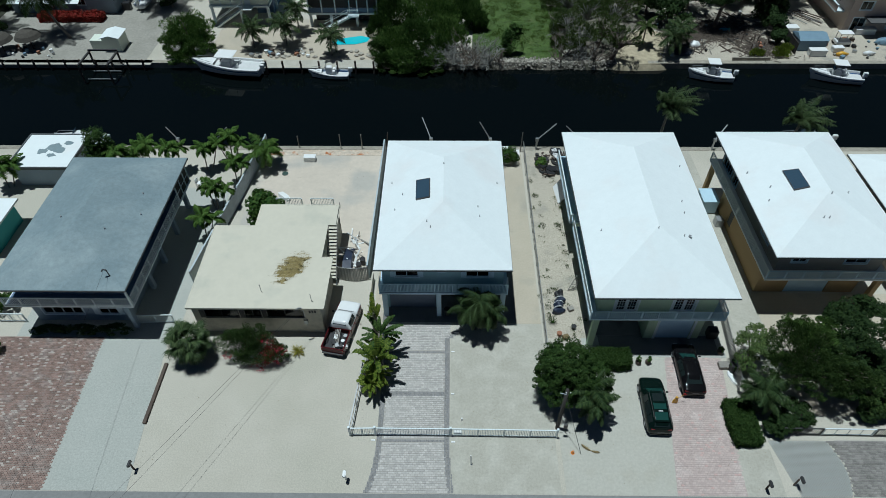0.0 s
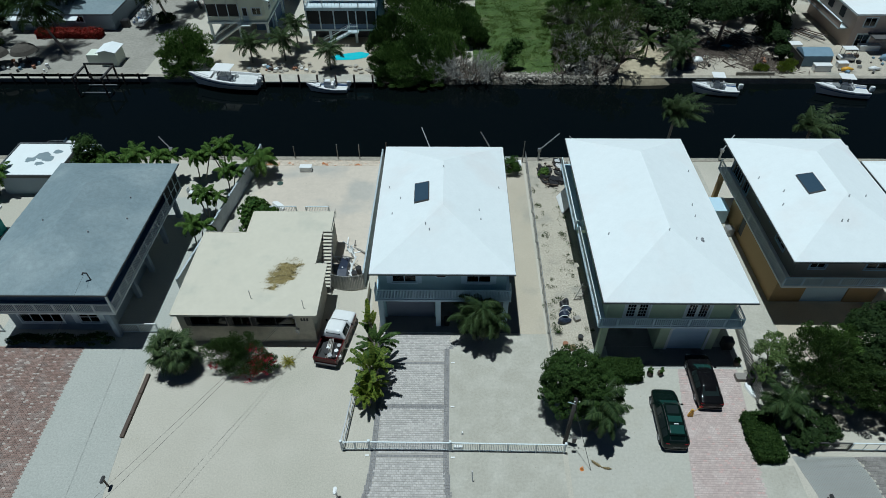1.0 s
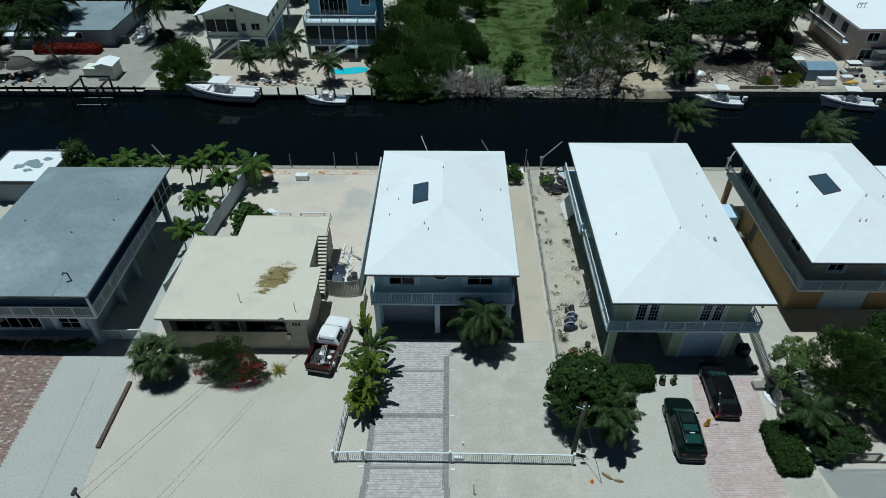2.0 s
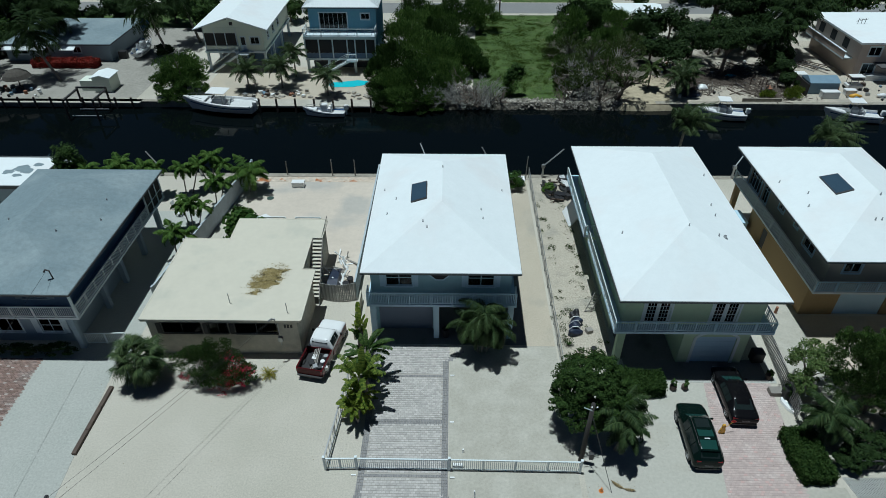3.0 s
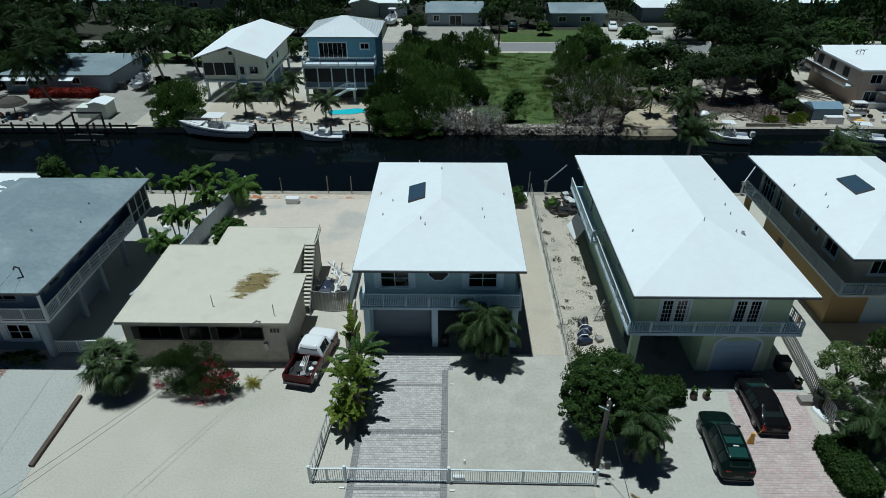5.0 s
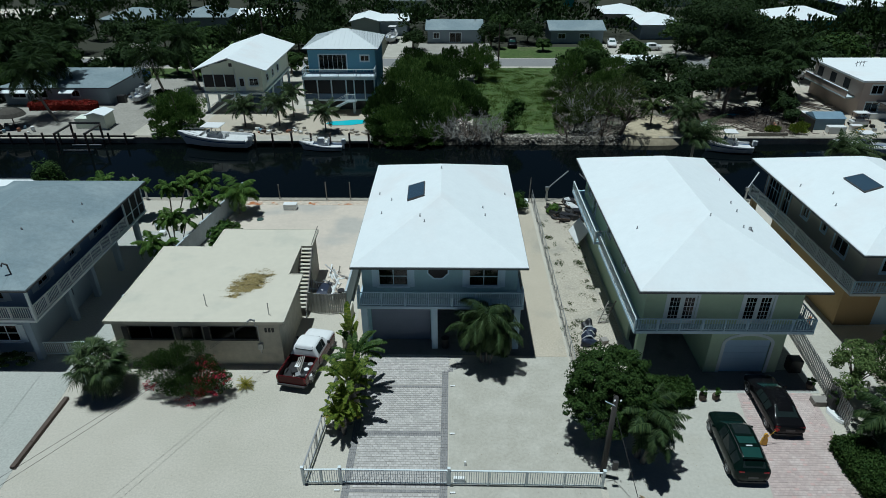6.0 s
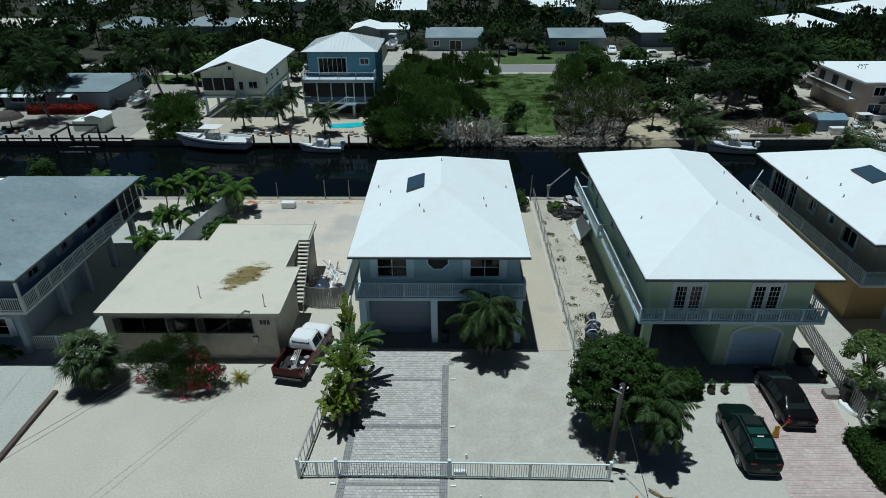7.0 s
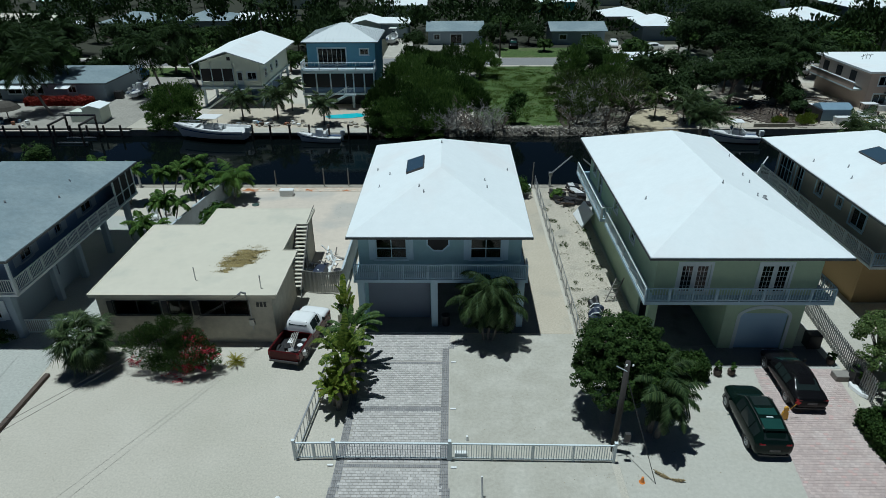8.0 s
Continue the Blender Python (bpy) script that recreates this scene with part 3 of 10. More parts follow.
# ---------- ground, canal and hard surfaces ----------
WATER_Z = -0.75
NEAR_BANK, FAR_BANK = 57.2, 75.6
bm = bmesh.new()
prof = [(-1500, 0), (-60, 0), (0, 0), (30, 0), (NEAR_BANK, 0), (NEAR_BANK, -3), (FAR_BANK, -3), (FAR_BANK, 0), (120, 0), (300, 0), (2500, 0)]
rows = [[bm.verts.new((x, y, z - 0.0)) for x in (-2500, -200, -60, 0, 60, 200, 2500)] for y, z in prof]
for a, b in zip(rows, rows[1:]):
    for i in range(len(a) - 1):
        bm.faces.new((a[i], a[i + 1], b[i + 1], b[i]))
solo("ground", bm, M["gravel"], "pale coral gravel ground cut by a canal", "ground", "", "structure")

bm = bmesh.new()
rows = [[bm.verts.new((x, y, WATER_Z)) for x in (-400, -100, 0, 100, 400)] for y in (NEAR_BANK + 0.002, 63, 69, FAR_BANK - 0.002)]
for a, b in zip(rows, rows[1:]):
    for i in range(4):
        bm.faces.new((a[i], a[i + 1], b[i + 1], b[i]))
solo("water", bm, M["water"], "dark still canal water", "water", "", "structure")

# seawall caps
bm = bmesh.new()
for a, b in ((-120, -35.0), (-34.98, -20.3), (-20.28, -7.3), (-7.28, 8.3), (8.32, 25.0), (25.02, 38.0), (38.02, 120)):
    box(bm, a, b, NEAR_BANK - 0.55, NEAR_BANK + 0.1, -0.12, 0.035)
solo("seawall", bm, M["seawall"], "pale concrete seawall cap along the canal", "seawall", "", "structure")
bm = bmesh.new()
for a, b in ((-160, -60.02), (-60, -39.02), (-39, -24.02), (-24, -9.6), (26.5, 45.98), (46, 130)):
    box(bm, a, b, FAR_BANK - 0.12, FAR_BANK + 0.6, -1.9, 0.05)
solo("seawall_far", bm, M["seawall"], "stained concrete seawall on the far bank", "seawall", "", "structure")

# street in front, and the far street
slab("road", [(-300, 9.5), (300, 9.5), (300, 17.75), (-300, 17.75)], -0.2, 0.012, "asphalt", "pale worn asphalt street", category="road")
slab("road_far", [(-400, 114.2), (400, 114.2), (400, 120.6), (-400, 120.6)], -0.2, 0.012, "asphalt", "pale asphalt street beyond the canal lots", category="road")

# lots
slab("driveway_left", [(-29.0, 30.85), (-23.5, 30.85), (-22.4, 17.78), (-28.4, 17.78)], -0.1, 0.014, "concrete_grey", "grey concrete driveway beside terracotta pavers", category="driveway")
slab("yard_left", [(-36.5, 30.88), (-22.9, 30.88), (-22.9, 50), (-36.5, 50)], -0.1, 0.012, "concrete_grey", "grey concrete slab under the raised house", category="pavement")
slab("yard_beige", [(-20.9, 43.0), (-7.5, 37.6), (-7.5, 55.6), (-19.9, 55.6)], -0.1, 0.011, "yard_pale", "sandy pale concrete back yard", category="pavement")
slab("yard_back_strip", [(-20.6, 55.62), (-7.5, 55.62), (-7.5, 56.62), (-20.6, 56.62)], -0.1, 0.013, "rust_dirt", "rust stained fill along the seawall", category="ground")
slab("carport_pad", [(0.24, 17.78), (8.0, 17.78), (8.0, 32.45), (0.55, 32.45), (0.55, 31.3), (0.24, 30.9)], -0.1, 0.012, "concrete", "worn stained concrete parking pad", category="pavement")
slab("house_pad", [(-6.4, 32.47), (8.0, 32.47), (8.0, 56.6), (-6.4, 56.6)], -0.1, 0.011, "concrete_tan", "tan concrete slab round the blue house", category="pavement")
slab("side_yard", [(8.25, 31.0), (12.1, 31.0), (12.1, 56.6), (8.25, 56.6)], -0.1, 0.012, "sand", "rough sandy side yard with rubble", category="ground")
slab("house_pad_green", [(11.2, 29.15), (22.8, 29.15), (22.8, 56.6), (12.12, 56.6), (12.12, 31.0), (11.2, 31.0)], -0.1, 0.013, "concrete_grey", "grey concrete slab under the green house", category="pavement")
# dark sheets laid where the raised houses' shade falls on the floor
slab("carport_floor", [(12.48, 31.3), (16.3, 31.3), (16.3, 40.1), (12.48, 40.1)], 0.0, 0.03, "concrete_shade", "carport floor concrete darkened for shade", category="pavement")
slab("carport_floor_blue", [(-5.6, 32.55), (5.85, 32.55), (5.85, 44.0), (-5.6, 44.0)], 0.0, 0.019, "concrete_shade", "concrete under the blue house darkened for shade", category="pavement")
slab("entry_floor_green", [(12.6, 29.3), (22.3, 29.3), (22.3, 31.28), (12.6, 31.28)], 0.0, 0.024, "concrete_shade", "concrete before the garage darkened for shade", category="pavement")
slab("side_path_right", [(24.0, 28.0), (26.9, 28.0), (26.9, 56.6), (24.0, 56.6)], -0.1, 0.012, "concrete", "pale concrete side path", category="pavement")
slab("drive_right", [(26.92, 24.0), (40, 24.0), (40, 36), (26.92, 36)], -0.1, 0.012, "concrete_tan", "tan concrete driveway behind the gate", category="driveway")
slab("drive_green", [(8.35, 17.78), (16.02, 17.78), (17.72, 29.1), (11.2, 29.1), (8.35, 24.5)], -0.1, 0.01, "concrete_drive", "pale smooth concrete drive before the green house", category="driveway")
slab("verge_right", [(20.9, 17.78), (23.55, 17.78), (23.55, 21.2), (21.0, 21.5)], -0.1, 0.012, "concrete", "pale concrete verge beside the drive", category="pavement")

# far bank ground
slab("lawn_empty_lot", [(3.0, 77.8), (9.0, 76.4), (15.2, 76.6), (15.8, 84.0), (15.4, 94.0), (20.0, 113.0), (4.5, 113.0)], -0.1, 0.02, "grass", "rough green grass on an empty lot", category="lawn")
slab("lawn_far", [(9.5, 121.0), (30.0, 121.0), (30.0, 131.0), (9.5, 131.0)], -0.1, 0.03, "grass", "mown lawn across the far street", category="lawn")
slab("lawn_far_left", [(-56, 122), (-44, 122), (-45, 138), (-57, 138)], -0.1, 0.03, "grass", "mown lawn across the far street", category="lawn")
slab("bank_empty_lot", [(-9.6, 75.75), (22.2, 75.75), (22.4, 79.5), (17.5, 79.2), (14.4, 76.7), (11, 76.5), (4, 77.9), (-9.6, 79.2)], -0.1, 0.035, "bank_soil", "rough rocky soil along the far bank", category="ground")
slab("scrub_floor", [(14.2, 79.4), (22.4, 79.5), (24.0, 81.6), (25.6, 84.2), (28.2, 85.4), (30.8, 84.0), (33.5, 113.0), (19.1, 113.0), (14.6, 94.0), (15.0, 84.0)], -0.1, 0.026, "bank_soil", "bare brown soil under scrub trees", category="ground")
rb = random.Random(44)
bm = bmesh.new()
nx = 90
bank = [[bm.verts.new((-9.7 + 32.0 * q / nx, y + rb.uniform(-0.1, 0.1) + 0.2 * math.sin(q * 0.37) * (0.1 + 0.2 * k), z + rb.uniform(-0.1, 0.1))) for q in range(nx + 1)] for k, (y, z) in enumerate(((76.2, 0.05), (75.65, 0.03), (75.45, -0.3), (75.3, -0.6), (75.1, -0.95), (74.7, -1.4)))]
for a, b in zip(bank, bank[1:]):
    for q in range(nx):
        bm.faces.new((a[q], b[q], b[q + 1], a[q + 1]))
solo("bank_slope", bm, M["bank_soil"], "eroded rocky slope of the far bank", "ground", "", "structure")
slab("beach", [(22.3, 75.4), (28.0, 75.4), (28.8, 77.2), (29.6, 80.0), (30.6, 83.6), (28.2, 85.2), (25.6, 84.0), (24.0, 81.4), (22.4, 78.0)], -0.3, 0.03, "beach", "pale sandy landing on the far bank", category="ground")
bm = bmesh.new()
shelf = [[bm.verts.new((22.3 + 5.7 * u - (0.5 - u) * 1.2 * k, 75.45 - 0.2 * k - 0.14 * k * math.sin(math.pi * u), 0.03 - 0.3 * k - 0.1 * k * k)) for u in np.linspace(0, 1, 9)] for k in range(4)]
for a, b in zip(shelf, shelf[1:]):
    for q in range(8):
        bm.faces.new((a[q], b[q], b[q + 1], a[q + 1]))
solo("beach_slope", bm, M["beach"], "sand sloping into the canal water", "ground", "", "structure", smooth=True)
slab("yard_far_right", [(29.0, 76.3), (70, 76.3), (70, 100), (29.5, 100)], -0.1, 0.014, "sand", "sandy yard littered with timber", category="ground")
slab("yard_far_left", [(-75, 76.3), (-41, 76.3), (-40, 112), (-75, 112)], -0.1, 0.012, "gravel_far", "pale gravel yard by the canal", category="ground")
slab("patio_far", [(-33, 76.3), (-9.8, 76.3), (-9.8, 88), (-33, 88)], -0.1, 0.012, "concrete_tan", "pale patio behind the stilt houses", category="pavement")
slab("verge_left", [(-67, 105.5), (-38, 105.5), (-38, 112.6), (-67, 112.6)], -0.1, 0.018, "grass", "rough green verge behind a low grey house", category="grass")
# dark sheet whose colour carries the shade of the trees
slab("woodland_floor_left", [(-200, 84), (-67, 84), (-67, 113.5), (-200, 113.5)], -0.1, 0.016, "forest_floor", "ground under trees darkened for shade", category="ground")
slab("drive_far_left", [(-67, 121.5), (-59, 121.5), (-64, 142), (-70, 142)], -0.1, 0.03, "concrete", "pale drive across the far street", category="driveway")
slab("drive_far_middle", [(-13, 121.5), (-7.6, 121.5), (-8, 143), (-13, 143)], -0.1, 0.03, "concrete", "pale drive beside a carport", category="driveway")
slab("drive_far_house", [(-7.0, 121.5), (9.0, 121.5), (8.0, 134.8), (-6.5, 134.8)], -0.1, 0.028, "gravel_far", "pale gravel drive before a low grey house", category="driveway")
slab("drive_far_right", [(30.5, 121.5), (47, 121.5), (47, 134), (30.5, 134)], -0.1, 0.03, "concrete", "pale parking ground before a white roofed house", category="driveway")
# dark sheet whose colour carries the shade of the far woods
slab("woodland_floor", [(-300, 122), (300, 122), (300, 420), (-300, 420)], -0.1, 0.02, "forest_floor", "ground under far woods darkened for shade", category="ground")


def drive_left_edge(y):
    return -5.22 if y > 21.5 else -5.22 - 0.55 * ((21.5 - y) / 3.6) ** 2


def drive_right_edge(y):
    return 0.2 if y > 21.5 else 0.2 + 0.3 * ((21.5 - y) / 3.6) ** 2


bm = bmesh.new()
ys = [17.78, 18.5, 19.3, 20.2, 21.5, 32.45]
prism(bm, [(drive_left_edge(y), y) for y in ys][::-1] + [(drive_right_edge(y), y) for y in ys], -0.1, 0.004)
drive = solo("driveway", bm, M["joint"], "grey paver driveway with charcoal borders", "driveway", "", "structure")
BANDS = ((21.55, 21.85), (25.45, 25.72), (29.4, 29.67))


def in_border(x, y):
    if x < drive_left_edge(y) or x > drive_right_edge(y):
        return False
    if x > drive_right_edge(y) - 0.42 and y < 30.9 or x < drive_left_edge(y) + 0.42 and y < 32.4:
        return True
    return any(a < y < b for a, b in BANDS)


def in_field(x, y):
    return drive_left_edge(y) < x < drive_right_edge(y) and not in_border(x, y)


# terracotta and other paver fields
slab("joint_bed_left", [(-37.6, 30.83), (-29.02, 30.83), (-28.42, 17.78), (-37.6, 17.78)], -0.1, 0.004, "joint", "sandy joints under terracotta pavers", category="pavement")
slab("joint_bed_right", [(17.75, 29.13), (22.3, 29.13), (20.88, 17.78), (16.0, 17.78)], -0.1, 0.004, "joint_pale", "sandy joints under pink pavers", category="pavement")
slab("joint_bed_gate", [(28.55, 22.0), (40, 22.0), (40, 17.78), (28.55, 17.78)], -0.1, 0.004, "joint", "sandy joints under brown pavers", category="pavement")
paver_field("pavers_red", lambda x, y: x < -29.02 + (30.83 - y) * 0.046, -37.6, -28.4, 17.8, 30.82, 0.26, 0.14, 0.008, 0.03, "paver_red", "mottled terracotta driveway pavers", seed=3)
paver_field("pavers_pink", lambda x, y: 16.1 + (y - 17.8) * 0.15 < x < 20.8 + (y - 18) * 0.125, 15.0, 22.3, 17.8, 29.12, 0.24, 0.16, 0.005, 0.016, "paver_pink", "pale pink driveway pavers", seed=4)
paver_field("pavers_brown", lambda x, y: x > 27.95 + 0.55 * math.sin(math.pi * (21.92 - y) / 4.6), 27.9, 37.5, 17.8, 21.9, 0.26, 0.18, 0.01, 0.03, "paver_brown", "grey brown driveway pavers", seed=5)
paver_field("pavers_border", in_border, -5.92, 0.6, 17.8, 32.44, 0.1, 0.2, 0.006, 0.028, "paver_dark", "charcoal paver borders and bands", seed=6, brick=False)
paver_field("pavers_border_bend", lambda x, y: abs((y - 30.75) - (x - 0.0) * 1.05) < 0.3 and 30.9 < y < 31.9, -0.3, 1.25, 30.9, 32.0, 0.1, 0.2, 0.006, 0.028, "paver_dark", "charcoal paver border turning towards a carport", seed=8, brick=False)
paver_field("pavers_grey_rest", lambda x, y: in_field(x, y) and not (19.4 < y < 21.5 and -4.2 < x < -0.3), -5.7, 0.4, 17.8, 32.44, 0.25, 0.17, 0.01, 0.028, "paver_grey_run", "light grey driveway pavers", seed=7)

# concrete lattice of the grass pavers
def lattice_left(y):
    return 23.65 + (21.92 - y) * 0.22


def lattice_right(y):
    return 27.9 + 0.55 * math.sin(math.pi * (21.92 - y) / 4.6)


bm = bmesh.new()
ys = np.linspace(17.78, 21.95, 9)
prism(bm, [(lattice_left(y), y) for y in ys][::-1] + [(lattice_right(y), y) for y in ys], -0.1, 0.003)
solo("grass_grid_bed", bm, M["joint"], "sandy soil under a concrete lattice", "ground", "", "structure")
bm = bmesh.new()
k = -4.4
while k < 9.4:
    for s in (1, -1):
        pts = []
        for t in np.linspace(0, 1, 60):
            y = 17.8 + 4.12 * t
            x = 23.62 + k + (y - 17.8 if s > 0 else 21.92 - y)
            if lattice_left(y) < x < lattice_right(y):
                pts.append((x, y, 0.012))
        if len(pts) > 1:
            bar(bm, pts[0], pts[-1], 0.06, 0.014)
    k += 0.17
solo("grass_grid", bm, M["lattice"], "pale concrete grass grid of diamond openings", "paving grid", "", "stuff")


# ---------- the row of canal houses ----------
def flat_box(parent, name, x0, x1, y0, y1, z0, z1, mat, label="", bevel=0.0):
    bm = bmesh.new()
    box(bm, x0, x1, y0, y1, z0, z1)
    return part(name, bm, M[mat], parent, label, bevel=bevel)


def shell(parent, x0, x1, y0, y1, z0, z1, mat, holes=None, thick=0.16, name="wall"):
    """Four walls, each a part, with openings given per side: 's', 'e', 'n', 'w'."""
    holes = holes or {}
    ends = {"s": ((x0, y0), (x1, y0)), "e": ((x1, y0), (x1, y1)), "n": ((x1, y1), (x0, y1)), "w": ((x0, y1), (x0, y0))}
    made = {}
    for side, (p, q) in ends.items():
        bm = bmesh.new()
        # the end walls butt against the long ones
        if side in "ew":
            s = thick if side == "e" else -thick
            p, q = (p[0], p[1] + s), (q[0], q[1] - s)
        wall(bm, p, q, z0, z1, thick, holes.get(side, ()))
        made[side] = part(name, bm, M[mat], parent)
    return made


def lap_lines(parent, p, q, z0, z1, mat, gap=0.22):
    """Thin proud shadow courses of lap siding along a wall."""
    bm = bmesh.new()
    d = (Vector((*q, 0)) - Vector((*p, 0))).normalized()
    out = Vector((d.y, -d.x, 0))
    z = z0
    while z < z1:
        a, b = Vector((*p, z)) + out * 0.008, Vector((*q, z)) + out * 0.008
        bar(bm, a, b, 0.012, 0.03)
        z += gap
    return part("siding", bm, M[mat], parent)


def skylight(parent, pts, mat="solar"):
    """A dark glazed panel on a low frame on a roof slope, from its four corners."""
    c = [Vector(p) for p in pts]
    n = (c[1] - c[0]).cross(c[3] - c[0]).normalized()
    n = n if n.z > 0 else -n
    bm = bmesh.new()
    lo = [bm.verts.new(p - n * 0.05) for p in c]
    hi = [bm.verts.new(p + n * 0.11) for p in c]
    bm.faces.new(lo[::-1]), bm.faces.new(hi)
    for i in range(4):
        bm.faces.new((lo[i], lo[(i + 1) % 4], hi[(i + 1) % 4], hi[i]))
    fr = part("solar_panel", bm, M["metal_dark"], parent, "dark blue glazed solar panel")
    mid = sum(c, Vector()) / 4
    bm = bmesh.new()
    q = [mid + (p - mid) * 0.93 for p in c]
    lo = [bm.verts.new(p + n * 0.09) for p in q]
    hi = [bm.verts.new(p + n * 0.118) for p in q]
    bm.faces.new(lo[::-1]), bm.faces.new(hi)
    for i in range(4):
        bm.faces.new((lo[i], lo[(i + 1) % 4], hi[(i + 1) % 4], hi[i]))
    part("panel_glass", bm, M[mat], fr)
    return fr


# --- blue house in the middle ---
def blue_house():
    X0, X1, Y0, Y1, ZE, SL = -5.85, 5.05, 32.58, 49.28, 6.62, 0.42
    h = thing("blue_house", (-0.4, 41, 0), "raised blue stucco house with a white hipped roof", "house")
    wx0, wx1, wy0, wy1 = -5.35, 4.55, 33.66, 48.5
    front = [(1.05, 2.95, 4.72, 6.12), (6.8, 8.7, 4.72, 6.12), (4.35, 5.35, 5.45, 6.45)]
    sides = [(2, 3.2, 4.6, 5.8), (6, 7.2, 4.6, 5.8), (10, 11.2, 4.6, 5.8)]
    shell(h, wx0, wx1, wy0, wy1, 3.78, ZE, "wall_blue", {"s": front, "w": sides, "e": sides})
    flat_box(h, "floor_slab", -5.62, 4.92, 32.7, 48.7, 3.58, 3.78, "trim_blue")
    window(h, (wx0, wy0), (wx1, wy0), *front[0], bars=(1, 1), trim_mat="trim_blue", shutters=0.28)
    window(h, (wx0, wy0), (wx1, wy0), *front[1], bars=(1, 1), trim_mat="trim_blue", shutters=0.28)
    # eight-sided window between them
    bm = bmesh.new()
    cx, cz = wx0 + 4.85, 5.95
    ring = lambda r, y: [(cx + r * math.cos(math.pi / 8 + k * math.pi / 4), y, cz + r * math.sin(math.pi / 8 + k * math.pi / 4)) for k in range(8)]
    loft(bm, [ring(0.66, wy0 - 0.04), ring(0.76, wy0 - 0.04), ring(0.76, wy0 - 0.004), ring(0.66, wy0 - 0.004), ring(0.66, wy0 - 0.04)], caps=False)
    w = part("octagon_window", bm, M["trim_blue"], h, "eight-sided window with pale trim")
    bm = bmesh.new()
    bm.faces.new([bm.verts.new(p) for p in ring(0.68, wy0 - 0.018)])
    part("pane", bm, M["screen_mesh"], w)
    for u in (2, 6, 10):
        window(h, (wx0, wy1), (wx0, wy0), u, u + 1.2, 4.6, 5.8, bars=(0, 1), trim_mat="trim_blue")
        window(h, (wx1, wy0), (wx1, wy1), u, u + 1.2, 4.6, 5.8, bars=(0, 1), trim_mat="trim_blue")
    roof = hip_roof(h, X0, X1, Y0, Y1, ZE, SL, "roof_white", label="white coated hipped roof")
    railing(h, (-5.57, 32.77), (4.87, 32.77), 3.78, 1.03, 0.115, 1.5, "rail_shade", 0.05)
    railing(h, (-5.57, 32.85), (-5.57, 33.6), 3.78, 1.03, 0.115, 0.8, "rail_white", 0.05)
    railing(h, (4.87, 32.85), (4.87, 33.6), 3.78, 1.03, 0.115, 0.8, "rail_white", 0.05)
    for x in (-5.3, -0.75, 4.62):
        flat_box(h, "column", x - 0.2, x + 0.2, 33.2, 33.6, 0.015, 3.58, "trim_blue", bevel=0.015)
    # ground storey: closed garage bay and an open carport bay
    bm = bmesh.new()
    wall(bm, (-5.35, 34.2), (-0.75, 34.2), 0.01, 3.57, 0.15, [(0.35, 4.3, 0.01, 2.75)])
    part("wall", bm, M["wall_blue"], h)
    bm = bmesh.new()
    wall(bm, (-0.75, 34.2), (-0.75, 48.4), 0.01, 3.57, 0.15)
    part("wall", bm, M["wall_blue"], h)
    bm = bmesh.new()
    wall(bm, (-5.2, 48.4), (-5.2, 34.36), 0.01, 3.57, 0.15)
    part("wall", bm, M["wall_blue"], h)
    bm = bmesh.new()
    wall(bm, (-0.6, 41.5), (4.55, 41.5), 0.01, 3.57, 0.15, [(1.5, 2.4, 0.01, 2.1)])
    part("wall", bm, M["wall_blue"], h)
    bm = bmesh.new()
    wall(bm, (4.55, 38.0), (4.55, 48.4), 0.01, 3.57, 0.15)
    part("wall", bm, M["wall_blue"], h)
    bm = bmesh.new()
    for i in range(5):
        box(bm, -4.98, -1.07, 34.27, 34.31, 0.02 + i * 0.545, 0.561 + i * 0.545)
    part("garage_door", bm, M["door_slate"], h, "plain blue grey garage door")
    bm = bmesh.new()
    box(bm, 0.9, 1.78, 41.56, 41.6, 0.02, 2.08)
    part("door", bm, M["trim_blue"], h)
    zz = lambda x, y: roof_z(x, y, X0, X1, Y0, Y1, ZE, SL)
    for x, y in ((-1.41, 35.95), (-1.71, 36.4), (2.48, 38.7), (2.59, 37.6), (4.3, 42.6), (-3.93, 40.5), (-5.0, 42.5), (-4.5, 38.8), (-0.4, 42.9)):
        roof_vent(h, x, y, zz(x, y), 0.22, 0.045)
    skylight(h, [(-2.7, 39.2, zz(-2.7, 39.2)), (-1.5, 39.0, zz(-1.5, 39.0)), (-1.55, 41.45, zz(-1.55, 41.45)), (-2.75, 41.75, zz(-2.75, 41.75))])
    return h


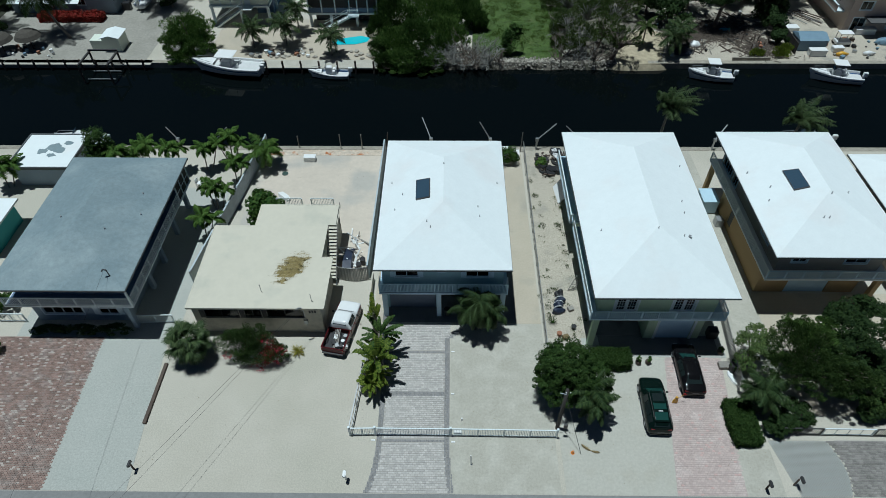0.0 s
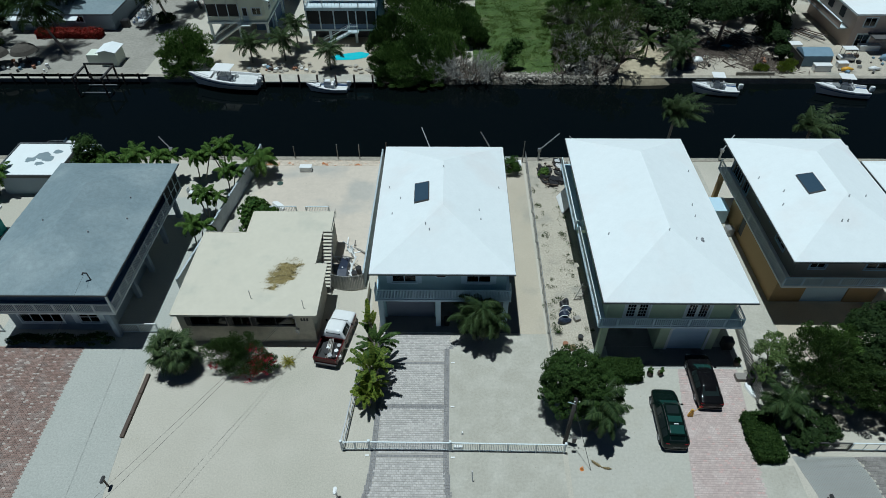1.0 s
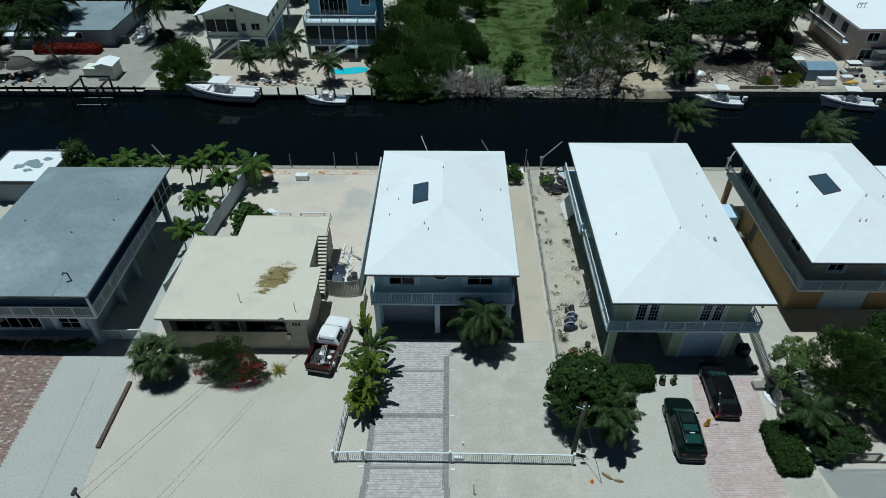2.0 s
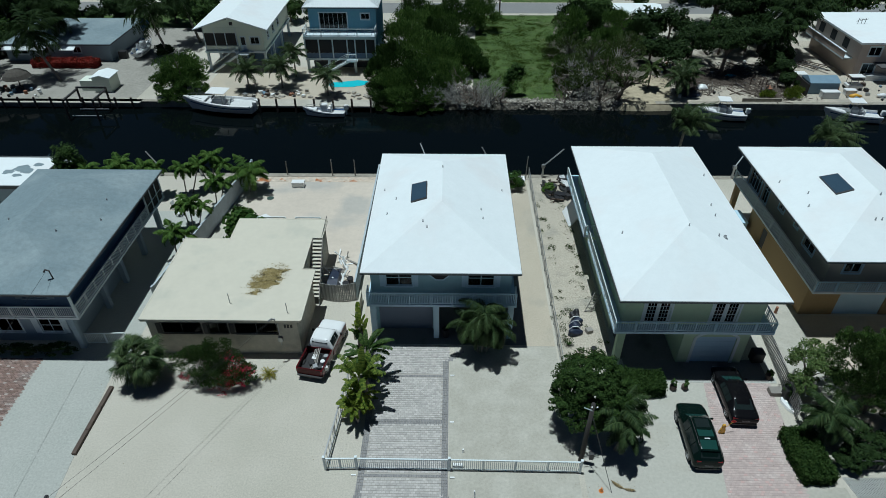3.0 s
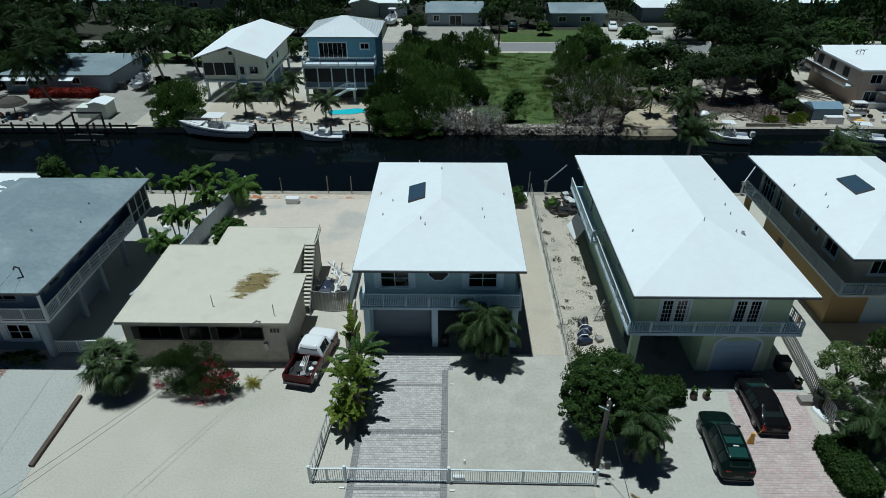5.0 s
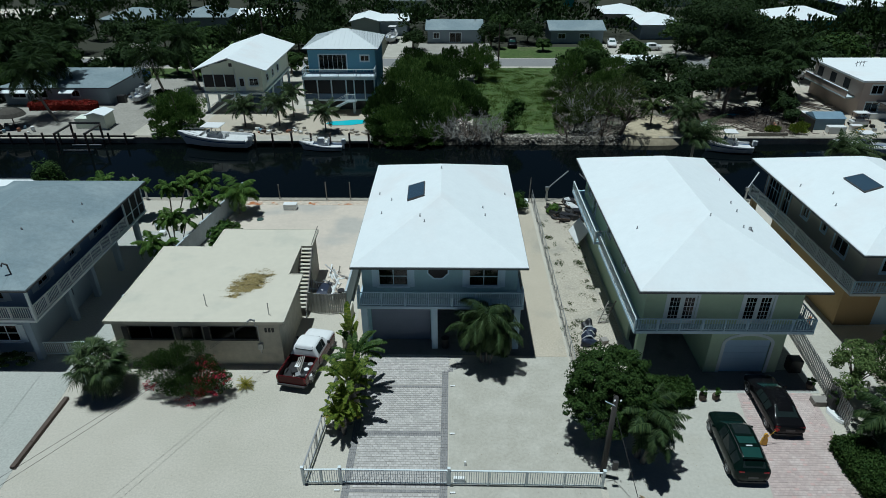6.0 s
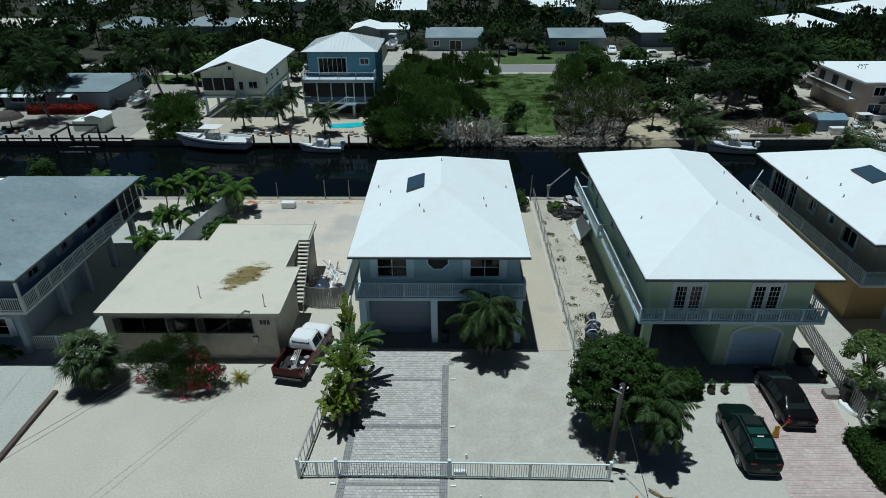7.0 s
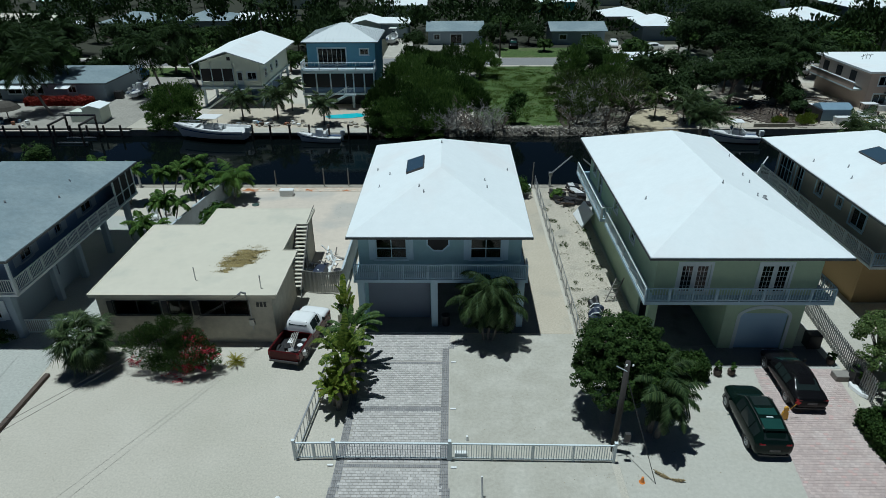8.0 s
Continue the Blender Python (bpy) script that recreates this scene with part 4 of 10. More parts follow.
# --- green house beside it ---
def green_house():
    X0, X1, Y0, Y1, ZE, SL = 10.99, 21.84, 29.68, 50.41, 6.86, 0.42
    h = thing("green_house", (16.4, 40, 0), "raised pale green stucco house with a white hipped roof", "house")
    wx0, wx1, wy0, wy1 = 11.8, 21.0, 30.75, 49.3
    FL = 3.98
    doors = [(1.32, 3.02, FL + 0.02, FL + 2.04), (5.79, 7.49, FL + 0.02, FL + 2.04)]
    west = [(1.2, 2.3, 4.9, 6.1), (3.4, 4.4, 4.0, 6.1), (8.5, 9.5, 4.9, 6.1), (13, 14, 4.9, 6.1)]
    shell(h, wx0, wx1, wy0, wy1, FL, ZE, "wall_green", {"s": doors, "w": west, "e": west})
    flat_box(h, "floor_slab", 11.15, 21.75, 30.02, 40.35, 3.78, FL, "rail_shade")
    flat_box(h, "floor_slab", 10.95, 21.2, 40.95, 50.5, 3.78, FL, "rail_shade")
    flat_box(h, "floor_slab", 12.3, 21.2, 40.36, 40.94, 3.78, FL, "rail_shade")
    for u0, u1, za, zb in doors:
        bm = bmesh.new()
        a, b = wx0 + u0, wx0 + u1
        for x0, x1 in ((a - 0.14, a), (b, b + 0.14)):
            box(bm, x0, x1, wy0 - 0.04, wy0 - 0.003, za, zb + 0.14)
        box(bm, a, b, wy0 - 0.04, wy0 - 0.003, zb, zb + 0.14)
        d = part("french_door", bm, M["trim"], h, "white double french door with small panes")
        for x0, x1 in ((a + 0.01, (a + b) / 2 - 0.008), ((a + b) / 2 + 0.008, b - 0.01)):
            bm = bmesh.new()
            y0, y1 = wy0 + 0.02, wy0 + 0.065
            box(bm, x0, x0 + 0.13, y0, y1, za, zb - 0.01)
            box(bm, x1 - 0.13, x1, y0, y1, za, zb - 0.01)
            box(bm, x0 + 0.13, x1 - 0.13, y0, y1, za, za + 0.25)
            box(bm, x0 + 0.13, x1 - 0.13, y0, y1, zb - 0.16, zb - 0.01)
            for i in range(1, 3):
                x = x0 + 0.13 + (x1 - x0 - 0.26) * i / 3
                box(bm, x - 0.012, x + 0.012, y0 + 0.01, y1 - 0.01, za + 0.25, zb - 0.16)
            for j in range(1, 5):
                z = za + 0.25 + (zb - za - 0.41) * j / 5
                box(bm, x0 + 0.13, x1 - 0.13, y0 + 0.012, y1 - 0.012, z - 0.012, z + 0.012)
            part("door_leaf", bm, M["trim"], d)
            bm = bmesh.new()
            box(bm, x0 + 0.1, x1 - 0.1, wy0 + 0.038, wy0 + 0.045, za + 0.22, zb - 0.13)
            part("pane", bm, M["glass"], d)
    for u0, u1, za, zb in west:
        window(h, (wx0, wy1), (wx0, wy0), u0, u1, za, zb, bars=(1, 2))
        window(h, (wx1, wy0), (wx1, wy1), u0, u1, za, zb, bars=(1, 2))
    hip_roof(h, X0, X1, Y0, Y1, ZE, SL, "roof_white", label="white coated hipped roof")
    railing(h, (11.2, 30.07), (21.7, 30.07), FL, 0.86, 0.155, 1.4, "rail_shade", 0.05)
    railing(h, (11.2, 30.15), (11.2, 40.3), FL, 0.86, 0.2, 1.6, "rail_white", 0.055)
    railing(h, (21.7, 30.15), (21.7, 32.6), FL, 0.86, 0.2, 1.2, "rail_white", 0.055)
    railing(h, (11.0, 41.0), (11.0, 50.4), FL, 0.9, 0.2, 1.6, "rail_white", 0.055)
    railing(h, (11.08, 41.0), (12.25, 41.0), FL, 0.9, 0.2, 1.2, "rail_white", 0.055)
    # outside stair down the right side
    bm = bmesh.new()
    for i in range(14):
        z, y = FL - 0.27 * (i + 1), 32.9 + 0.29 * i
        box(bm, 21.0, 21.75, y, y + 0.3, z - 0.05, z)
    part("stair", bm, M["deck"], h)
    # ground storey
    for x, y in ((11.78, 30.4),):
        flat_box(h, "column", x - 0.25, x + 0.25, y - 0.2, y + 0.2, 0.018, 3.78, "wall_green", bevel=0.015)
    bm = bmesh.new()
    wall(bm, (16.35, 31.05), (20.9, 31.05), 0.015, 3.77, 0.16, [(0.95, 3.75, 0.015, 2.55)])
    part("wall", bm, M["wall_green"], h)
    bm = bmesh.new()
    wall(bm, (12.3, 49.2), (12.3, 34.3), 0.015, 3.77, 0.16, [(2, 3, 1.2, 2.2)])
    part("wall", bm, M["wall_green"], h)
    bm = bmesh.new()
    wall(bm, (20.9, 31.21), (20.9, 49.2), 0.015, 3.77, 0.16)
    part("wall", bm, M["wall_green"], h)
    bm = bmesh.new()
    wall(bm, (12.46, 40.2), (20.7, 40.2), 0.015, 3.77, 0.16)
    part("wall", bm, M["wall_green"], h)
    bm = bmesh.new()
    wall(bm, (16.35, 40.1), (16.35, 31.21), 0.015, 3.77, 0.16)
    part("wall", bm, M["wall_green"], h)
    bm = bmesh.new()
    for i in range(5):
        box(bm, 17.32, 20.08, 31.12, 31.16, 0.02 + i * 0.505, 0.515 + i * 0.505)
    part("garage_door", bm, M["door_blue"], h, "pale blue panelled garage door")
    # arched surround of the garage door
    bm = bmesh.new()
    arch = lambda r, y, up: [(18.7 + math.cos(a) * (1.4 + r), y, max(0.02, 2.3 + math.sin(a) * (0.6 + r)) if 0 <= a <= math.pi else 0.02) for a in [math.pi * k / 14 for k in range(15)]]
    inner, outer = arch(0, 31.01, 0), arch(0.2, 31.01, 0)
    rings = []
    for (a, b) in zip([(17.3, 31.01, 0.02)] + inner[::-1] + [(20.1, 31.01, 0.02)], [(17.1, 31.01, 0.02)] + outer[::-1] + [(20.3, 31.01, 0.02)]):
        rings.append([a, b, (b[0], 31.047, b[2]), (a[0], 31.047, a[2])])
    loft(bm, rings)
    part("door_surround", bm, M["trim"], h, "white arched surround of a garage door")
    zz = lambda x, y: roof_z(x, y, X0, X1, Y0, Y1, ZE, SL)
    for x, y, r in ((12.4, 36.2, 0.05), (16.34, 34.9, 0.04), (19.55, 39.3, 0.05), (19.35, 37.8, 0.05), (18.5, 34.8, 0.05), (19.0, 34.9, 0.12), (20.85, 44.6, 0.05)):
        roof_vent(h, x, y, zz(x, y), 0.25, r)
    return h


# --- taupe and ochre house at the right ---
def ochre_house():
    X0, X1, Y0, Y1, ZE, SL = 25.99, 36.9, 33.93, 50.58, 6.81, 0.42
    h = thing("ochre_house", (31.4, 42, 0), "raised taupe house with ochre ground storey and white hipped roof", "house")
    wx0, wx1, wy0, wy1 = 27.4, 36.0, 35.4, 50.0
    FL = 3.78
    west = [(0.4, 2.6, FL + 0.05, 6.2), (3.2, 4.2, FL + 0.05, 6.2), (6.2, 7.1, 4.9, 6.0), (9.0, 9.6, 5.1, 5.8), (10.8, 12.4, 4.6, 5.8)]
    front = [(1.1, 2.3, 4.8, 5.9), (5.5, 7.3, 4.7, 5.9)]
    shell(h, wx0, wx1, wy0, wy1, FL, ZE, "wall_taupe", {"w": west, "s": front})
    for w, bars in zip(west, ((3, 1), (1, 1), (1, 0), (0, 0), (1, 0))):
        window(h, (wx0, wy1), (wx0, wy0), *w, bars=bars, trim_mat="trim_blue")
    for w in front:
        window(h, (wx0, wy0), (wx1, wy0), *w, bars=(1, 0), trim_mat="trim_blue")
    flat_box(h, "floor_slab", 26.36, 36.8, 34.4, 50.45, 3.6, FL, "rail_white")
    railing(h, (26.42, 34.45), (36.7, 34.45), FL, 0.93, 0.17, 1.5, "rail_shade", 0.055)
    railing(h, (26.42, 34.55), (26.42, 42.2), FL, 0.93, 0.17, 1.6, "rail_white", 0.055)
    railing(h, (26.42, 42.3), (26.42, 50.4), FL, 0.93, 0.17, 1.6, "rail_white", 0.055)
    hip_roof(h, X0, X1, Y0, Y1, ZE, SL, "roof_white", label="white coated hipped roof")
    bm = bmesh.new()
    wall(bm, (27.25, 36.2), (36.0, 36.2), 0.015, 3.59, 0.18, [(2.6, 6.2, 0.015, 2.5)])
    part("wall", bm, M["wall_ochre"], h)
    bm = bmesh.new()
    wall(bm, (27.25, 47.0), (27.25, 36.4), 0.015, 3.59, 0.18, [(2.4, 3.3, 0.6, 2.4)])
    part("wall", bm, M["wall_ochre"], h)
    bm = bmesh.new()
    wall(bm, (36.0, 36.4), (36.0, 47.0), 0.015, 3.59, 0.18)
    part("wall", bm, M["wall_ochre"], h)
    bm = bmesh.new()
    wall(bm, (36.0, 47.2), (27.25, 47.2), 0.015, 3.59, 0.18)
    part("wall", bm, M["wall_ochre"], h)
    flat_box(h, "garage_door", 29.9, 33.4, 36.26, 36.32, 0.02, 2.48, "trim_blue", "pale blue garage door")
    flat_box(h, "door", 27.3, 27.34, 43.75, 44.55, 0.62, 2.38, "dark_void")
    for x, y in ((36.3, 34.9), (26.8, 50.0), (36.3, 50.0)):
        flat_box(h, "column", x - 0.22, x + 0.22, y - 0.22, y + 0.22, 0.018, 3.6, "wall_ochre", bevel=0.015)
    zz = lambda x, y: roof_z(x, y, X0, X1, Y0, Y1, ZE, SL)
    skylight(h, [(29.2, 40.35, zz(29.2, 40.35)), (30.3, 40.25, zz(30.3, 40.25)), (30.25, 42.65, zz(30.25, 42.65)), (29.15, 42.95, zz(29.15, 42.95))])
    for x, y in ((26.75, 43.9), (27.8, 41.5), (27.25, 40.0), (30.35, 37.1), (30.8, 37.1), (31.45, 39.1), (33.5, 40.0)):
        roof_vent(h, x, y, zz(x, y), 0.25, 0.05)
    return h


# --- slate blue house at the left ---
def slate_house():
    X0, X1, Y0, Y1, ZE, SL = -36.0, -25.06, 30.9, 47.45, 5.9, 0.34
    h = thing("slate_house", (-30.5, 39, 0), "raised slate blue house with a weathered grey hipped roof", "house")
    wx0, wx1, wy0, wy1 = -35.2, -26.65, 32.6, 46.8
    FL = 3.52
    east = [(1.4, 2.6, 4.2, 5.2), (5.2, 6.0, 4.2, 5.2), (8.6, 10.0, 4.2, 5.2)]
    front = [(0.8, 2.6, 4.2, 5.1), (5.4, 7.2, 4.2, 5.1)]
    shell(h, wx0, wx1, wy0, wy1, FL, ZE, "wall_slate", {"e": east, "s": front})
    for w in east:
        window(h, (wx1, wy0), (wx1, wy1), *w, bars=(1, 0), trim_mat="wall_grey", shutters=0.5)
    for w in front:
        window(h, (wx0, wy0), (wx1, wy0), *w, bars=(1, 0), trim_mat="wall_grey", shutters=0.35)
    flat_box(h, "floor_slab", -36.0, -25.44, 31.34, 47.2, 3.36, FL, "rail_white")
    flat_box(h, "deck_surface", -35.9, -25.56, 31.46, 47.1, FL + 0.004, FL + 0.02, "wall_slate", "slate blue painted deck")
    railing(h, (-35.95, 31.39), (-25.5, 31.39), FL, 0.96, 0.14, 1.45, "rail_white", 0.055)
    railing(h, (-25.5, 31.49), (-25.5, 44.0), FL, 0.96, 0.14, 1.45, "rail_white", 0.055)
    # screened porch at the back corner
    for i, y in enumerate((44.05, 45.1, 46.15, 47.1)):
        flat_box(h, "porch_post", -25.58, -25.46, y - 0.05, y + 0.05, FL, 5.88, "trim")
        if i:
            flat_box(h, "screen", -25.535, -25.515, y - 1.0, y - 0.06, FL + 0.04, 4.3, "screen_mesh")
            flat_box(h, "screen", -25.535, -25.515, y - 1.0, y - 0.06, 4.38, 5.86, "screen_mesh")
            flat_box(h, "screen_rail", -25.56, -25.49, y - 1.0, y - 0.06, 4.31, 4.37, "trim")
    flat_box(h, "corner_post", -25.6, -25.46, 31.36, 31.5, FL, 5.88, "trim")
    hip_roof(h, X0, X1, Y0, Y1, ZE, SL, "roof_grey", label="weathered grey shingled hipped roof")
    for y in (32.0, 36.3, 39.4, 43.2, 46.9):
        flat_box(h, "column", -26.75, -26.35, y - 0.2, y + 0.2, 0.016, 3.36, "wall_grey", bevel=0.015)
    bm = bmesh.new()
    wall(bm, (-35.2, 32.6), (-27.2, 32.6), 0.016, 3.35, 0.16, [(0.8, 4.2, 0.9, 2.2), (5.6, 7.2, 0.9, 2.2)])
    part("wall", bm, M["wall_grey"], h)
    window(h, (-35.2, 32.6), (-27.2, 32.6), 0.8, 4.2, 0.9, 2.2, bars=(3, 0))
    window(h, (-35.2, 32.6), (-27.2, 32.6), 5.6, 7.2, 0.9, 2.2, bars=(1, 1), shutters=0.35)
    bm = bmesh.new()
    wall(bm, (-27.2, 32.76), (-27.2, 40.2), 0.016, 3.35, 0.16, [(4.2, 5.0, 1.2, 2.2)])
    part("wall", bm, M["wall_grey"], h)
    bm = bmesh.new()
    wall(bm, (-27.36, 40.3), (-35.2, 40.3), 0.016, 3.35, 0.16)
    part("wall", bm, M["wall_grey"], h)
    bm = bmesh.new()
    wall(bm, (-35.2, 40.1), (-35.2, 32.76), 0.016, 3.35, 0.16)
    part("wall", bm, M["wall_grey"], h)
    zz = lambda x, y: roof_z(x, y, X0, X1, Y0, Y1, ZE, SL)
    for x, y in ((-32.5, 37.9), (-28.35, 36.6), (-26.4, 39.0), (-27.0, 41.5)):
        roof_vent(h, x, y, zz(x, y), 0.2, 0.06)
    # service mast with its fittings at the front corner
    bm = bmesh.new()
    tube(bm, [(-26.5, 32.1, zz(-26.5, 32.1) - 0.1), (-26.54, 32.1, 7.15)], 0.045, 8)
    tube(bm, [(-26.54, 32.1, 7.1), (-26.75, 32.05, 7.22), (-26.85, 32.0, 7.05)], 0.06, 8)
    part("service_mast", bm, M["metal_dark"], h)
    return h


# --- low beige house with a flat roof ---
def beige_house():
    h = thing("beige_house", (-15.5, 36, 0), "low beige stucco house with a flat pale roof", "house")
    outline = [(-21.15, 31.15), (-9.98, 31.15), (-9.98, 36.75), (-10.95, 36.75), (-10.95, 40.78), (-10.15, 40.78), (-10.15, 43.45), (-17.55, 43.45), (-17.55, 40.6), (-21.2, 40.6)]
    bm = bmesh.new()
    prism(bm, outline, 3.42, 3.65)
    roof = part("roof", bm, M["roof_beige"], h, "flat beige roof membrane with leaf litter")
    bm = bmesh.new()
    for i, p in enumerate(outline):
        q = outline[(i + 1) % len(outline)]
        bar(bm, (*p, 3.63), (*q, 3.63), 0.09, 0.07)
    part("roof_edge", bm, M["roof_beige"], roof)
    wins = [(0.95, 3.75, 2.0, 3.02), (4.25, 5.6, 2.0, 3.02), (6.1, 9.1, 2.0, 3.02)]
    bm = bmesh.new()
    wall(bm, (-20.95, 31.5), (-10.4, 31.5), 0.0, 3.415, 0.2, wins)
    part("wall", bm, M["wall_beige"], h)
    for w in wins:
        wd = window(h, (-20.95, 31.5), (-10.4, 31.5), *w, bars=(1, 0), trim_mat="metal_dark", trim=0.04, frame=0.05)
        # raised storm shutter folded above the glass
        bm = bmesh.new()
        box(bm, -20.95 + w[0] - 0.35, -20.95 + w[0] - 0.02, 31.42, 31.49, w[2] + 0.02, w[3] - 0.02)
        part("shutter", bm, M["metal_dark"], wd)
    for p, q in (((-10.4, 31.7), (-10.4, 36.75)), ((-10.95, 36.8), (-10.95, 40.7)), ((-10.4, 40.8), (-10.4, 43.3)), ((-10.4, 43.3), (-17.3, 43.3)), ((-17.3, 43.1), (-17.3, 40.4)), ((-17.3, 40.4), (-20.95, 40.4)), ((-20.95, 40.2), (-20.95, 31.7))):
        bm = bmesh.new()
        wall(bm, p, q, 0.0, 3.415, 0.18)
        part("wall", bm, M["wall_beige"], h)
    # numerals shown as plain bars
    bm = bmesh.new()
    for i in range(3):
        box(bm, -11.35 + i * 0.22, -11.2 + i * 0.22, 31.46, 31.495, 2.62, 2.92)
    part("number_bars", bm, M["black"], h)
    # service mast, meter and conduit by the front corner
    bm = bmesh.new()
    tube(bm, [(-11.75, 31.44, 1.0), (-11.75, 31.44, 3.1), (-11.75, 31.1, 3.35), (-11.72, 31.05, 3.9)], 0.035, 8)
    tube(bm, [(-11.72, 31.05, 3.8), (-11.9, 30.9, 4.0), (-12.1, 30.85, 3.85)], 0.06, 8)
    box(bm, -11.9, -11.6, 31.33, 31.495, 1.35, 1.75)
    part("service_mast", bm, M["metal"], h)
    for x, y in ((-15.33, 32.85), (-11.05, 31.9)):
        bm = bmesh.new()
        tube(bm, [(x, y, 3.6), (x, y, 4.55)], 0.035, 8)
        part("vent_pipe", bm, M["metal"], h)
    # outside stair to the roof
    n = 16
    st = []
    for i in range(n):
        t = i / (n - 1)
        st.append((40.5 - 3.45 * t, 3.55 - 2.85 * t))
    bm = bmesh.new()
    for x in (-10.86, -10.08):
        bar(bm, (x, st[0][0] + 0.2, st[0][1]), (x, st[-1][0] - 0.2, st[-1][1] - 0.2), 0.06, 0.24)
    stair = part("stair", bm, M["wood_grey"], h, "pale timber stair up to the roof")
    bm = bmesh.new()
    box(bm, -0.36, 0.36, -0.15, 0.12, -0.03, 0.03)
    tread = mesh_of("tread", bm, M["roof_beige"])
    for y, z in st:
        mesh_part("tread", tread, stair, (-10.47, y, z))
    bm = bmesh.new()
    for x in (-10.86, -10.08):
        bar(bm, (x, 37.0, 0.6), (x, 36.6, 0.0), 0.05)
        bar(bm, (x, 37.9, 1.3), (x, 37.9, 0.0), 0.05)
        bar(bm, (x, 39.2, 2.3), (x, 39.2, 0.0), 0.05)
    for i in range(4):
        bar(bm, (-10.86, 37.9, 0.2 + 0.25 * i), (-10.08, 37.2, 0.1 + 0.15 * i), 0.03)
    part("stair_leg", bm, M["metal"], stair)
    bm = bmesh.new()
    bar(bm, (-10.2, 40.9, 3.66), (-10.2, 43.5, 3.9), 0.04)
    part("roof_rod", bm, M["metal_dark"], h)
    # white balustrades of the rear terrace
    for a, b in ((-17.15, -14.65), (-13.7, -11.5)):
        railing(h, (a, 46.4), (b, 46.4), 0.9, 0.95, 0.16, 1.9, "rail_white", 0.07)
        bm = bmesh.new()
        box(bm, a - 0.1, b + 0.1, 43.5, 46.5, 0.72, 0.9)
        part("terrace", bm, M["wall_beige"], h)
        bm = bmesh.new()
        box(bm, a, a + 0.15, 46.3, 46.45, 0.0, 0.72)
        box(bm, b - 0.15, b, 46.3, 46.45, 0.0, 0.72)
        part("terrace_leg", bm, M["wall_beige"], h)
    return h


def leaf_litter(name, cx, cy, z, n, label):
    """Rotted leaves matted into a ragged sheet, with loose flakes on and round it."""
    rnd = random.Random(9)

    def depth(x, y):
        u, v = (x - cx) * 0.88 - (y - cy) * 0.48, (x - cx) * 0.48 + (y - cy) * 0.88
        fall = (u / 1.0) ** 2 + (v / 1.65) ** 2
        grain = noise.fractal(Vector(((x - cx) * 0.9, (y - cy) * 2.6, 3.0)), 0.8, 2.1, 5)
        return 0.75 - fall * 0.75 + grain * 0.75

    verts, faces = [], []
    step = 0.05
    for i in range(-48, 48):
        for j in range(-52, 52):
            x, y = cx + i * step, cy + j * step
            d = depth(x, y)
            if d > 0.25 or d > 0.0 and rnd.random() < 0.25 + d:
                k = len(verts)
                q = [(x + a * step * 0.56 + rnd.uniform(-0.014, 0.014), y + b * step * 0.56 + rnd.uniform(-0.014, 0.014), z + 0.004 + rnd.random() * 0.012) for a, b in ((-1, -1), (1, -1), (1, 1), (-1, 1))]
                verts += q
                faces.append((k, k + 1, k + 2, k + 3))
    for _ in range(n):
        x, y = cx + rnd.gauss(0, 0.95), cy + rnd.gauss(0, 1.25)
        if depth(x, y) < rnd.uniform(-0.5, 0.3):
            continue
        s, t = rnd.uniform(0.02, 0.06), rnd.gauss(0.2, 0.8)
        dx, dy = math.cos(t) * s, math.sin(t) * s
        k, h = len(verts), z + rnd.uniform(0.012, 0.035)
        verts += [(x - dx, y - dy, h), (x + dy * 0.4, y - dx * 0.4, h + 0.008), (x + dx, y + dy, h), (x - dy * 0.4, y + dx * 0.4, h + 0.005)]
        faces.append((k, k + 1, k + 2, k + 3))
    ob = new(name, cloud(name, verts, faces, M["stain"]))
    return tagged(ob, label, "leaf litter", "", "stuff")


blue_house()
green_house()
ochre_house()
slate_house()
beige_house()
leaf_litter("leaf_litter", -13.35, 35.6, 3.652, 4200, "brown dry leaf litter on a flat roof")


